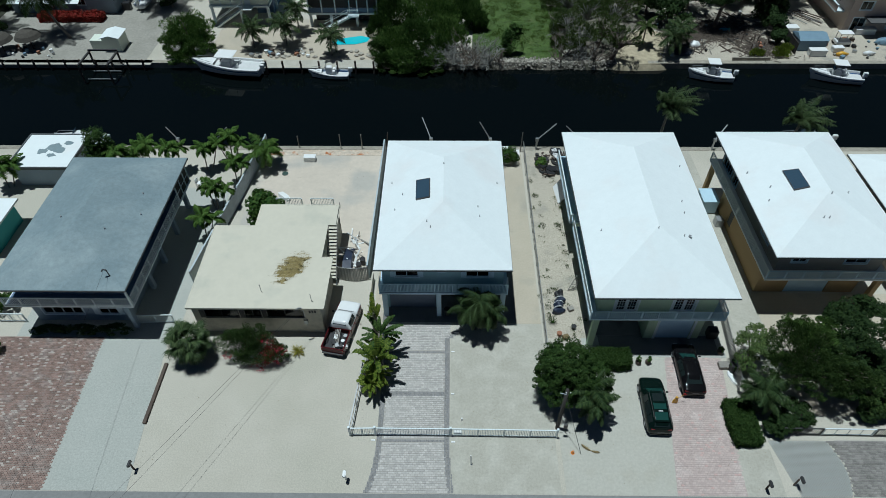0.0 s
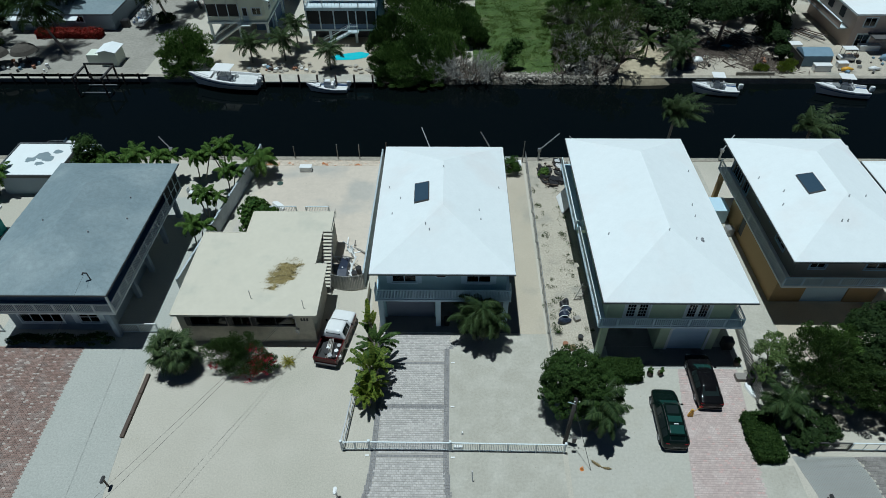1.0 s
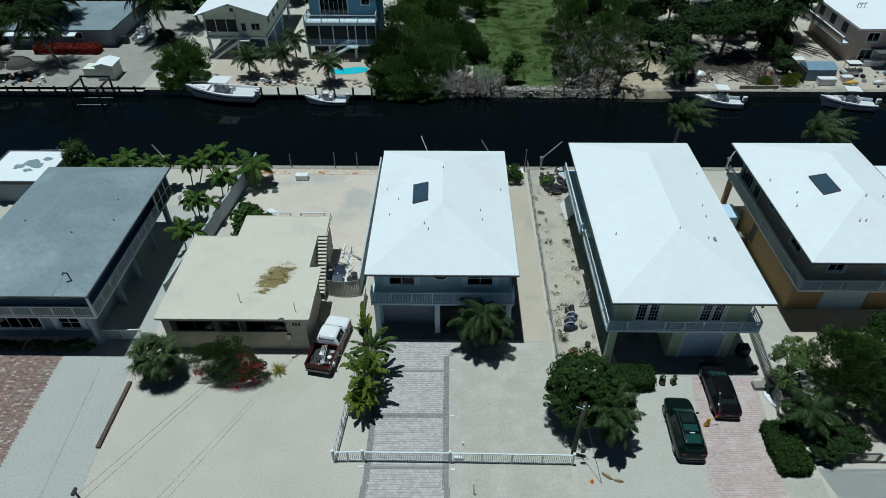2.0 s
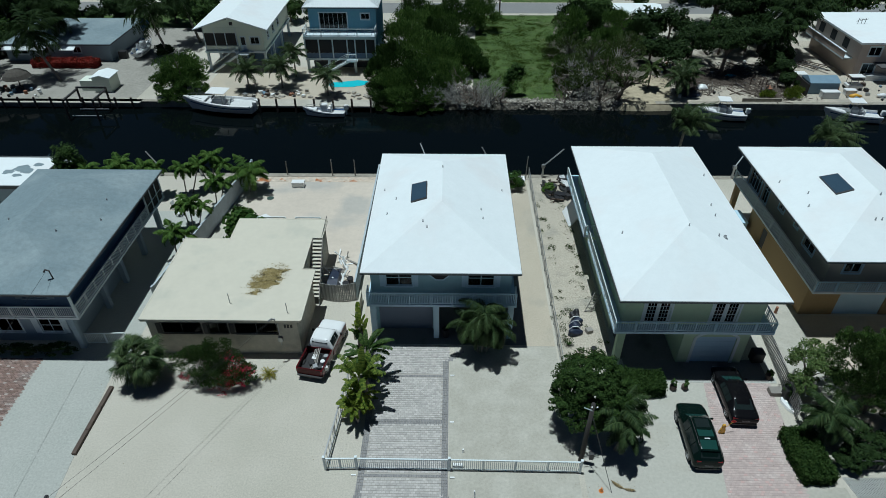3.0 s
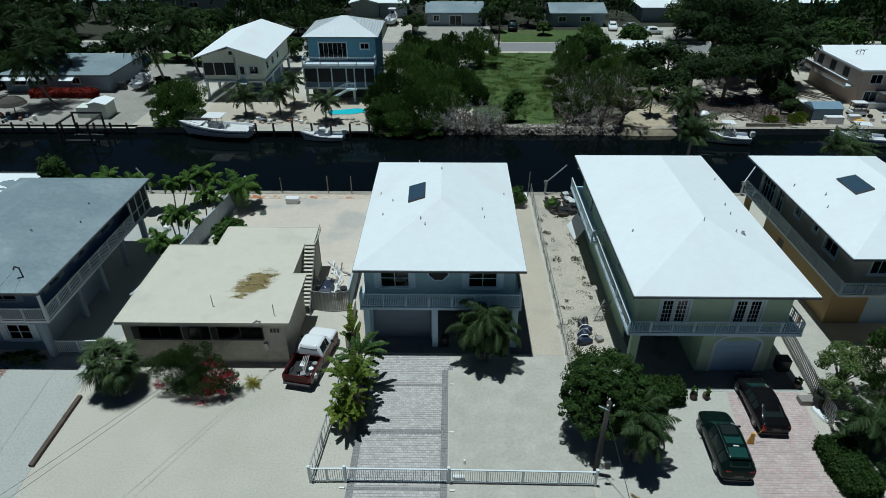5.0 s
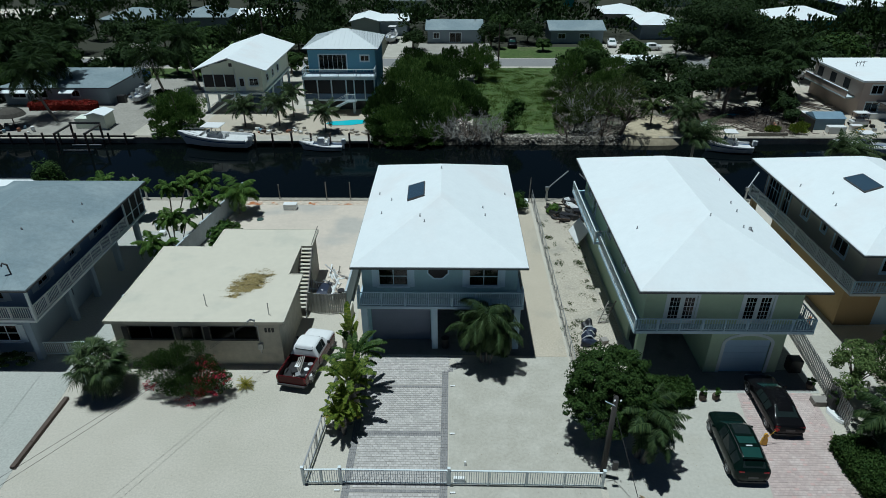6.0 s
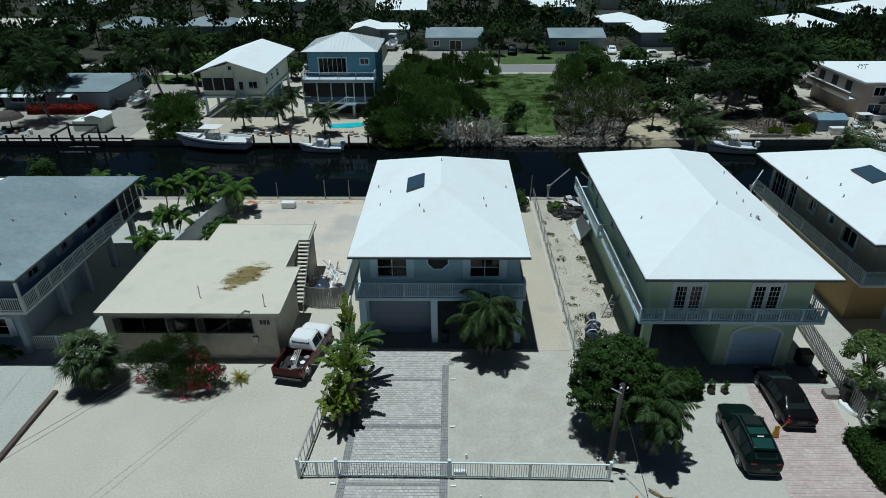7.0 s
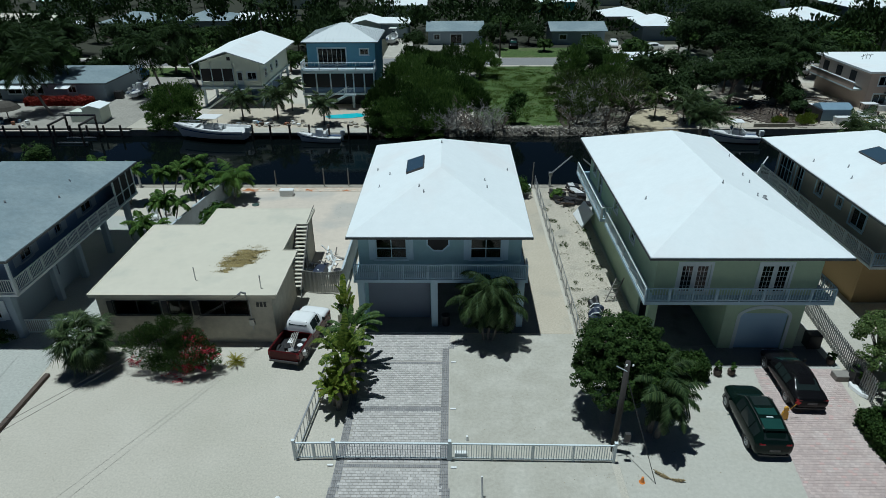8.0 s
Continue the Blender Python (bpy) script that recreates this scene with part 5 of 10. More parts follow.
def next_house():
    h = thing("white_roof_house", (44, 44, 0), "raised house with a white roof", "house")
    shell(h, 39.6, 49.0, 36.5, 48.0, 0.0, 5.6, "wall_taupe")
    hip_roof(h, 38.5, 50, 33.5, 48.7, 5.6, 0.36, "roof_white")
    h = thing("boat_house", (-42.5, 53, 0), "low grey house with a patched white flat roof", "house")
    shell(h, -45.4, -39.7, 50.4, 55.5, 0.0, 2.4, "wall_grey")
    flat_box(h, "roof", -45.7, -39.3, 50.1, 55.8, 2.4, 2.6, "roof_white")
    bm = bmesh.new()
    for x0, x1, y0, y1 in ((-45.75, -39.25, 50.02, 50.14), (-45.75, -39.25, 55.76, 55.88), (-45.78, -45.66, 50.14, 55.76), (-39.34, -39.22, 50.14, 55.76)):
        box(bm, x0, x1, y0, y1, 2.35, 2.7)
    part("parapet", bm, M["fascia"], h)
    bm = bmesh.new()
    rnd = random.Random(4)
    for cx, cy, r in ((-42.2, 53.6, 0.9), (-41.4, 53.0, 0.7), (-43.2, 52.9, 0.6), (-42.0, 52.2, 0.5), (-41.0, 54.3, 0.5)):
        pts = [(cx + r * rnd.uniform(0.7, 1.25) * math.cos(a), cy + r * rnd.uniform(0.5, 0.9) * math.sin(a)) for a in np.linspace(0, 6.0, 14)]
        prism(bm, pts, 2.59, 2.604 + 0.002 * rnd.random() * 4)
    part("roof_patch", bm, M["roof_grey"], h, "grey worn patches in a white roof")
    h = thing("garden_shed", (-42, 43, 0), "low shed with a white flat roof", "shed")
    shell(h, -46.0, -42.7, 40.3, 45.0, 0.0, 2.4, "wall_teal")
    flat_box(h, "roof", -46.4, -42.2, 39.9, 45.4, 2.4, 2.58, "roof_white")


next_house()


# ---------- plants ----------
def leaf_mesh(name, blobs, n, size, seed, mat, aspect=0.5, clumps=22, spread=0.34, flat=0.0, spray=0.0, shell=0.55):
    """A crown of many small leaves gathered in uneven clumps over a few rounded masses; with spray they stand up and outwards as sprigs."""
    rng = np.random.default_rng(seed)
    blobs = np.array(blobs, float)
    weight = (blobs[:, 3] * blobs[:, 4] * blobs[:, 5]) ** (2 / 3)
    which = rng.choice(len(blobs), clumps * len(blobs), p=weight / weight.sum())
    d = rng.normal(size=(len(which), 3))
    d /= np.linalg.norm(d, axis=1, keepdims=True)
    d[:, 2] = np.where(d[:, 2] < -0.35, -d[:, 2], d[:, 2])
    r = rng.uniform(shell, 1.0, (len(which), 1))
    centre = blobs[which, :3] + d * r * blobs[which, 3:]
    rad = blobs[which, 3:] * (spread * rng.uniform(0.7, 1.3, (len(which), 1)))
    k = rng.integers(0, len(centre), n)
    e = rng.normal(size=(n, 3))
    e /= np.linalg.norm(e, axis=1, keepdims=True)
    p = centre[k] + e * rad[k] * rng.uniform(0.4, 1.0, (n, 1)) ** 0.5
    out = e * 0.8 + d[k] * 0.6 + rng.normal(size=(n, 3)) * 0.55 + np.array([0, 0, 0.35 + flat])
    out /= np.linalg.norm(out, axis=1, keepdims=True)
    if spray:
        t = d[k] * 0.8 + e * 0.4 + np.array([0, 0, spray]) + rng.normal(size=(n, 3)) * 0.4
        t /= np.linalg.norm(t, axis=1, keepdims=True)
        b = np.cross(t, rng.normal(size=(n, 3)))
        b /= np.linalg.norm(b, axis=1, keepdims=True)
    else:
        t = np.cross(out, rng.normal(size=(n, 3)))
        t /= np.linalg.norm(t, axis=1, keepdims=True)
        b = np.cross(out, t)
    s = size * rng.uniform(0.6, 1.3, (n, 1))
    v = np.stack([p - t * s, p + b * s * aspect, p + t * s, p - b * s * aspect], 1).reshape(-1, 3)
    f = np.arange(4 * n).reshape(-1, 4)
    me = bpy.data.meshes.new(name)
    me.from_pydata(v.tolist(), [], f.tolist())
    me.materials.append(mat)
    return me, centre


def add_mesh(name, me, parent, label=""):
    ob = new(name, me)
    ob.parent = parent
    OFF[ob] = OFF[parent]
    return tagged(ob, label)


def broad_tree(name, x, y, blobs, n, size, seed, leaf, label, category="tree", trunk=0.16, bark="bark", limbs=9, group="", lean=(0, 0), **kw):
    """Trunk, limbs reaching into the crown, and a leafy crown. Blobs are relative to the base."""
    t = thing(name, (x, y, 0), label, category, group)
    me, centre = leaf_mesh("crown", blobs, n, size, seed, M[leaf], **kw)
    rnd = random.Random(seed)
    bm = bmesh.new()
    top = Vector((lean[0], lean[1], max(min(b[2] for b in blobs), 0.35 * max(b[2] for b in blobs), 0.3)))
    tube(bm, [(0, 0, -0.1), top * 0.5 + Vector((rnd.uniform(-0.4, 0.4), rnd.uniform(-0.4, 0.4), 0)) * trunk, top], [trunk, trunk * 0.8, trunk * 0.62], 9)
    for i in range(limbs):
        c = Vector(centre[rnd.randrange(len(centre))])
        fork = top * rnd.uniform(0.6, 0.95)
        m = (fork + c) / 2 + Vector((0, 0, 0.15))
        limb = bmesh.new() if limbs <= 6 else bm
        tube(limb, [fork, m, c], [trunk * 0.5, trunk * 0.28, trunk * 0.08], 6)
        if limbs <= 6:
            part("limb", limb, M[bark], t, local=True, smooth=True)
    part("trunk", bm, M[bark], t, local=True, smooth=True)
    add_mesh("crown", me, t)
    return t


def frond_points(base, az, e0, length, droop, n=9):
    pts, p, e = [Vector(base)], Vector(base), e0
    for i in range(n):
        d = Vector((math.cos(az) * math.cos(e), math.sin(az) * math.cos(e), math.sin(e)))
        p = p + d * (length / n)
        pts.append(p.copy())
        e -= droop / n * (0.6 + 0.8 * i / n)
    return pts


def palm_crown(base, n, length, seed, leaflets=26, width=0.05, droop=(0.9, 1.7), tilt=(-0.35, 1.25), leaf_len=0.3, wind=0.0):
    """Feather fronds: a bowed midrib with narrow leaflets hanging on both sides."""
    rnd = random.Random(seed)
    verts, faces = [], []
    for i in range(n):
        az = i * 2.399 + rnd.uniform(-0.25, 0.25)
        e0 = tilt[1] + (tilt[0] - tilt[1]) * (i / max(1, n - 1)) + rnd.uniform(-0.12, 0.12)
        ll = length * rnd.uniform(0.85, 1.1)
        pts = frond_points(base, az, e0, ll, rnd.uniform(*droop), 10)
        pts = [p + Vector((wind, 0, 0)) * ((j / 10) ** 2) for j, p in enumerate(pts)]
        side = Vector((-math.sin(az), math.cos(az), 0))
        k = len(verts)
        for j, p in enumerate(pts):
            w = 0.028 * (1 - 0.75 * j / 10)
            verts += [tuple(p + side * w), tuple(p - side * w), tuple(p - UP * w * 1.4)]
        for j in range(10):
            a, b = k + 3 * j, k + 3 * j + 3
            faces += [(a, a + 1, b + 1, b), (a + 1, a + 2, b + 2, b + 1), (a + 2, a, b, b + 2)]
        for j in range(leaflets):
            s = 0.1 + 0.9 * j / (leaflets - 1)
            q = s * 10
            m = min(int(q), 9)
            p = pts[m].lerp(pts[m + 1], q - m)
            way = (pts[m + 1] - pts[m]).normalized()
            size = ll * leaf_len * math.sin(math.pi * min(0.97, 0.16 + 0.84 * s)) ** 0.7
            for sg in (1, -1):
                d = (side * sg * 0.85 + way * 0.55 - UP * rnd.uniform(0.15, 0.75)).normalized()
                mid = p + d * size * 0.5
                tip = p + d * size - UP * size * rnd.uniform(0.1, 0.35)
                o = way * width
                kk = len(verts)
                verts += [tuple(p - o * 0.6), tuple(p + o * 0.6), tuple(mid + o), tuple(tip), tuple(mid - o)]
                faces += [(kk, kk + 1, kk + 2, kk + 3, kk + 4)]
    return verts, faces


def palm_tree(name, x, y, height, frond, n, seed, label, trunks=((0, 0),), lean=(0, 0), leaf="leaf_palm", trunk=0.11, group="", wind=0.0, leaf_width=0.05, splay=1.6, low=0.75, **kw):
    t = thing(name, (x, y, 0), label, "palm tree", group)
    rnd = random.Random(seed)
    for i, (dx, dy) in enumerate(trunks):
        h = height * (1 if i == 0 else rnd.uniform(low, 0.98))
        top = Vector((dx * splay + lean[0], dy * splay + lean[1], h))
        bm = bmesh.new()
        pts = [Vector((dx, dy, -0.1)).lerp(top, s) + Vector((0.12 * math.sin(3 * s) * (lean[0] or 0.3), 0, 0)) for s in (0, 0.2, 0.4, 0.6, 0.8, 1)]
        pts[-1] = top
        tube(bm, pts, [trunk * 1.35, trunk * 1.05, trunk, trunk * 0.95, trunk * 0.9, trunk * 0.95], 9)
        part("trunk", bm, M["palm_bark"], t, local=True, smooth=True)
        v, f = palm_crown(top, n if i == 0 else max(7, n - 4), frond * (1 if i == 0 else 0.9), seed * 7 + i, wind=wind, width=leaf_width, **kw)
        add_mesh("crown", cloud("crown", v, f, M[leaf]), t)
    return t


def fan_palm(name, x, y, height, reach, n, seed, label, leaf="leaf_fan", fan=0.75):
    """A stout trunk with stalked fans of narrow, half-split leaflets; the upper fans stand up, the lower ones hang."""
    t = thing(name, (x, y, 0), label, "palm tree")
    rnd = random.Random(seed)
    bm = bmesh.new()
    tube(bm, [(0, 0, -0.1), (0.03, 0, height * 0.5), (0, 0.03, height)], [0.22, 0.2, 0.17], 10)
    part("trunk", bm, M["palm_bark"], t, local=True, smooth=True)
    verts, faces = [], []
    for i in range(n):
        az, e = i * 2.399 + rnd.uniform(-0.3, 0.3), math.asin(0.98 - 1.82 * (i + rnd.random()) / n)
        stem = frond_points((0, 0, height), az, e, reach * rnd.uniform(0.5, 1.1), 0.4, 3)
        side = Vector((-math.sin(az), math.cos(az), 0))
        k = len(verts)
        for p in stem:
            verts += [tuple(p + side * 0.02), tuple(p - side * 0.02)]
        for j in range(3):
            faces.append((k + 2 * j, k + 2 * j + 1, k + 2 * j + 3, k + 2 * j + 2))
        hub = stem[-1]
        way = (stem[-1] - stem[-2]).normalized()
        way = (way + Vector((math.cos(az), math.sin(az), 0)) * max(0, way.z) * rnd.uniform(0.4, 1.2)).normalized()
        side = (side + UP * rnd.uniform(-0.5, 0.5)).normalized()
        upn = side.cross(way).normalized()
        size = fan * rnd.uniform(0.75, 1.1)
        fold = rnd.uniform(0.1, 0.45)
        for j in range(19):
            a = -1.9 + 3.8 * j / 18
            d = (way * math.cos(a) + side * math.sin(a) + upn * fold * abs(math.sin(a))).normalized()
            ll = size * rnd.uniform(0.8, 1.1) * (1 - 0.1 * abs(a))
            mid = hub + d * ll * 0.5
            tip = hub + d * ll - UP * ll * rnd.uniform(0.05, 0.4)
            o = d.cross(upn).normalized() * 0.034 * rnd.uniform(0.8, 1.3)
            kk = len(verts)
            verts += [tuple(hub), tuple(mid + o), tuple(tip), tuple(mid - o)]
            faces.append((kk, kk + 1, kk + 2, kk + 3))
    add_mesh("crown", cloud("crown", verts, faces, M[leaf]), t)
    return t


def torn_leaf(verts, faces, rnd, pts, side, half, bare=3):
    """One long paddle blade, torn into strips on both sides of its midrib, folded a little upwards and hanging at the edges."""
    n = len(pts) - 1
    step = 3
    total = (n - bare) * step
    strips = {1: (0, 0.0, 0.0), -1: (0, 0.0, 0.0)}
    for q in range(total):
        s0, s1 = q / total, (q + 1) / total
        e0, e1 = bare + s0 * (n - bare), bare + s1 * (n - bare)
        i0, i1 = min(int(e0), n - 1), min(int(e1), n - 1)
        a, b = pts[i0].lerp(pts[i0 + 1], e0 - i0), pts[i1].lerp(pts[i1 + 1], e1 - i1)
        way = (pts[i0 + 1] - pts[i0]).normalized()
        up = side.cross(way).normalized()
        up = up if up.z > 0 else -up
        w0, w1 = (half * math.sin(math.pi * (0.1 + 0.84 * c)) ** 0.5 for c in (s0, s1))
        for sg in (1, -1):
            left, hang, slip = strips[sg]
            if left <= 0:
                left, hang, slip = rnd.randint(1, 5), rnd.uniform(-0.15, 0.7), rnd.uniform(0.0, 0.4)
            strips[sg] = (left - 1, hang, slip)
            k = len(verts)
            near = lambda w: side * sg * w * 0.55 + up * w * 0.22 + way * w * slip * 0.5
            far = lambda w: side * sg * w + up * w * 0.18 - UP * w * hang + way * w * slip
            cut = 0.85 if left == 1 else 1.0
            verts += [tuple(a), tuple(b), tuple(b + near(w1)), tuple(a.lerp(b, cut) + far(w1)), tuple(a + far(w0)), tuple(a + near(w0))]
            faces += [(k, k + 1, k + 2, k + 5), (k + 5, k + 2, k + 3, k + 4)]
    k = len(verts)
    for j, p in enumerate(pts):
        r = 0.035 * (1 - 0.8 * j / n)
        verts += [tuple(p + side * r), tuple(p - side * r), tuple(p - UP * r * 1.3)]
    for j in range(n):
        a, b = k + 3 * j, k + 3 * j + 3
        faces += [(a, a + 1, b + 1, b), (a + 1, a + 2, b + 2, b + 1), (a + 2, a, b, b + 2)]


def paddle_plant(name, x, y, height, n, leaf_len, seed, label, yellow=0, tilt=(0.75, 1.45), bow=(0.4, 1.5), set_leaves=(), leaf="leaf_banana", half=0.27, trunk=0.14):
    """A clump of sheathed stems with long torn paddle leaves; set_leaves adds blades of known heading, rise, length and bow."""
    t = thing(name, (x, y, 0), label, "banana plant", "paddle plants by the drive")
    rnd = random.Random(seed)
    bm = bmesh.new()
    for i in range(3):
        dx, dy = rnd.uniform(-0.25, 0.25), rnd.uniform(-0.25, 0.25)
        tube(bm, [(dx, dy, -0.05), (dx * 1.2, dy * 1.2, height * 0.5), (dx * 0.6, dy * 0.6, height)], [trunk, trunk * 0.9, trunk * 0.5], 8)
    part("stem", bm, M["palm_bark"], t, local=True, smooth=True)
    blades = [("leaf", az, e0, ll, bw, height * 0.9) for az, e0, ll, bw in set_leaves]
    for i in range(n - yellow):
        blades.append(("leaf", i * 2.399 + rnd.uniform(-0.3, 0.3), rnd.uniform(*tilt), leaf_len * rnd.uniform(0.75, 1.15), rnd.uniform(*bow), height * rnd.uniform(0.5, 1.0)))
    for i in range(yellow):
        blades.append(("dry_leaf", i * 2.399 + 2.6 + rnd.uniform(-0.3, 0.3), rnd.uniform(0.2, 0.7), leaf_len * rnd.uniform(0.7, 1.0), rnd.uniform(1.2, 2.0), height * 0.4))
    for which, mat in (("leaf", leaf), ("dry_leaf", "leaf_yellow")):
        verts, faces = [], []
        for kind, az, e0, ll, bw, z in blades:
            if kind == which:
                pts = frond_points((rnd.uniform(-0.12, 0.12), rnd.uniform(-0.12, 0.12), z), az, e0, ll, bw, 12)
                torn_leaf(verts, faces, rnd, pts, Vector((-math.sin(az), math.cos(az), 0)), half * (0.75 + 0.25 * ll / leaf_len))
        if verts:
            add_mesh(which, cloud(which, verts, faces, M[mat]), t)
    return t


def dead_tree(name, x, y, height, seed, label, spread=1.0, n=26, mat="dead_wood", group="dead trees on the bank", thick=False):
    t = thing(name, (x, y, 0), label, "dead tree", group)
    rnd = random.Random(seed)
    bm = bmesh.new()

    def limb(p, d, length, r, depth):
        pts = [p]
        for _ in range(4):
            d = (d + Vector((rnd.uniform(-0.35, 0.35), rnd.uniform(-0.35, 0.35), rnd.uniform(-0.15, 0.25)))).normalized()
            pts.append(pts[-1] + d * length / 4)
        tube(bm, pts, [r, r * 0.85, r * 0.7, r * 0.55, r * 0.35], 4)
        if depth:
            for _ in range(3):
                q = pts[rnd.choice((2, 3, 4))]
                limb(q, (d + Vector((rnd.uniform(-1, 1), rnd.uniform(-1, 1), rnd.uniform(-0.5, 0.5))) * spread).normalized(), length * rnd.uniform(0.5, 0.8), r * 0.58, depth - 1)

    for i in range(5):
        a = rnd.uniform(0, 6.28)
        limb(Vector((rnd.uniform(-0.3, 0.3), rnd.uniform(-0.3, 0.3), -0.1)), Vector((math.cos(a) * 0.75 * spread, math.sin(a) * 0.75 * spread, 0.8)).normalized(), height * rnd.uniform(0.45, 0.7), 0.11 if thick else 0.08, 2 if thick else 3)
    part("bare_crown", bm, M[mat], t, local=True)
    return t


def hedge(name, x0, x1, y0, y1, h, n, size, seed, leaf, label, group=""):
    t = thing(name, ((x0 + x1) / 2, (y0 + y1) / 2, 0), label, "hedge", group)
    rng = np.random.default_rng(seed)
    p = rng.uniform((-(x1 - x0) / 2, -(y1 - y0) / 2, 0.05), ((x1 - x0) / 2, (y1 - y0) / 2, h), (n, 3))
    face = rng.integers(0, 5, n)
    hx, hy = (x1 - x0) / 2, (y1 - y0) / 2
    wob = rng.normal(0, 0.07, n) + 0.1 * np.sin(2.3 * p[:, 0] + seed) * np.cos(1.9 * p[:, 1])
    p[:, 0] = np.where(face == 0, hx + wob, np.where(face == 1, -hx + wob, p[:, 0]))
    p[:, 1] = np.where(face == 2, hy + wob, np.where(face == 3, -hy + wob, p[:, 1]))
    p[:, 2] = np.where(face == 4, h + wob * 1.5, p[:, 2])
    o = rng.normal(size=(n, 3)) + np.array([0, 0, 0.6])
    o /= np.linalg.norm(o, axis=1, keepdims=True)
    u = np.cross(o, rng.normal(size=(n, 3)))
    u /= np.linalg.norm(u, axis=1, keepdims=True)
    w = np.cross(o, u)
    s = size * rng.uniform(0.6, 1.3, (n, 1))
    v = np.stack([p - u * s, p + w * s * 0.5, p + u * s, p - w * s * 0.5], 1).reshape(-1, 3)
    add_mesh("leaves", cloud("leaves", v.tolist(), np.arange(4 * n).reshape(-1, 4).tolist(), M[leaf]), t)
    bm = bmesh.new()
    box(bm, -hx + 0.22, hx - 0.22, -hy + 0.22, hy - 0.22, 0, h - 0.28)
    part("inner_frame", bm, M[leaf], t, local=True)
    return t


# plants on the near lots
palm_tree("palm_tree", 2.6, 31.9, 3.75, 2.4, 28, 11, "bushy green palm in front of the blue house", trunks=((0, 0), (0.25, -0.12), (-0.28, -0.05)), leaf_width=0.026, leaflets=50, tilt=(-1.35, 1.1), droop=(2.0, 3.2), leaf_len=0.24, trunk=0.07, leaf="leaf_adonidia", splay=2.6, low=0.5)
fan_palm("fan_palm", -20.8, 29.0, 2.1, 1.4, 130, 12, "broad fan palm on pale gravel", fan=0.85)
paddle_plant("banana_plant", -5.95, 31.2, 2.9, 9, 2.0, 21, "tall banana plant with upright leaves", tilt=(1.2, 1.56), bow=(0.1, 0.9), half=0.21, leaf="leaf_lime")
paddle_plant("banana_plant", -5.35, 29.5, 2.7, 22, 1.75, 22, "spreading banana plant with torn leaves", tilt=(0.7, 1.4), bow=(0.9, 1.9), set_leaves=((0.35, 0.75, 2.2, 1.3), (-0.2, 0.9, 2.1, 1.5), (0.9, 0.9, 2.1, 1.2)), half=0.17, leaf="leaf_banana_dark")
paddle_plant("banana_plant", -5.45, 27.2, 2.7, 8, 2.2, 23, "tall fan-shaped banana plant with long torn leaves", yellow=2, tilt=(1.2, 1.5), bow=(0.3, 0.8), set_leaves=((-0.3, 0.95, 2.3, 1.1), (-1.35, 0.9, 2.0, 1.3), (-2.1, 0.8, 2.0, 1.4), (3.0, 0.95, 2.4, 2.2), (2.6, 1.15, 2.2, 1.4), (1.5, 1.4, 2.3, 0.3), (0.7, 1.0, 2.1, 1.1)), leaf="leaf_banana", half=0.22, trunk=0.22)
paddle_plant("banana_plant", -5.85, 25.7, 1.5, 34, 1.35, 25, "low yellow green banana plant by a fence", yellow=1, tilt=(0.5, 1.45), bow=(0.8, 1.9), half=0.14, leaf="leaf_lime")
paddle_plant("banana_plant", -5.55, 26.5, 1.9, 26, 1.4, 26, "low yellow green banana plant by a fence", tilt=(0.6, 1.45), bow=(0.8, 1.9), half=0.14, leaf="leaf_lime")
paddle_plant("banana_plant", -5.5, 28.2, 2.1, 26, 1.6, 24, "low spreading banana plant with torn leaves", tilt=(0.6, 1.4), bow=(0.8, 1.9), half=0.16, leaf="leaf_banana")
broad_tree("shade_tree", 8.85, 25.5, [(0, 0.3, 3.75, 2.3, 2.1, 2.0), (-0.2, -0.5, 2.5, 2.2, 1.7, 1.5), (0.9, -0.3, 3.0, 1.9, 1.8, 1.8), (-0.5, 0.3, 2.7, 1.9, 1.8, 1.6), (1.9, -0.1, 2.5, 1.7, 1.6, 1.5)], 64000, 0.075, 31, "leaf_dark", "dense round dark green tree by a fence", trunk=0.17, clumps=130, spread=0.13, shell=0.72)
palm_tree("palm_tree", 10.4, 24.1, 3.3, 2.15, 26, 17, "dark feather palm beside the shade tree", trunks=((0, 0), (0.2, -0.4)), leaf="leaf_adonidia", tilt=(-1.1, 1.25), droop=(1.4, 2.5), leaf_width=0.034, leaflets=36, leaf_len=0.25, trunk=0.13, splay=1.8)
hedge("hedge", 11.7, 14.6, 27.9, 29.3, 1.1, 12000, 0.075, 41, "leaf_dark", "clipped green hedge beside a drive")
hedge("hedge", 21.1, 22.9, 21.5, 24.8, 0.9, 15000, 0.075, 42, "leaf_dark", "wide clipped hedge along pink pavers")
broad_tree("bush", -15.85, 29.15, [(-0.9, 0.1, 1.3, 2.0, 1.25, 1.3), (1.1, -0.3, 1.1, 1.8, 1.3, 1.25), (0.1, 0.3, 2.0, 1.7, 1.0, 1.2), (1.9, -0.4, 0.8, 1.0, 0.9, 0.8), (0.1, -0.7, 0.7, 1.6, 0.9, 0.7)], 36000, 0.055, 32, "leaf_shrub", "loose flowering shrub with red bracts on gravel", "bush", trunk=0.07, clumps=60, spread=0.22, spray=0.5, aspect=0.4)
bt = bpy.data.objects["bush"]
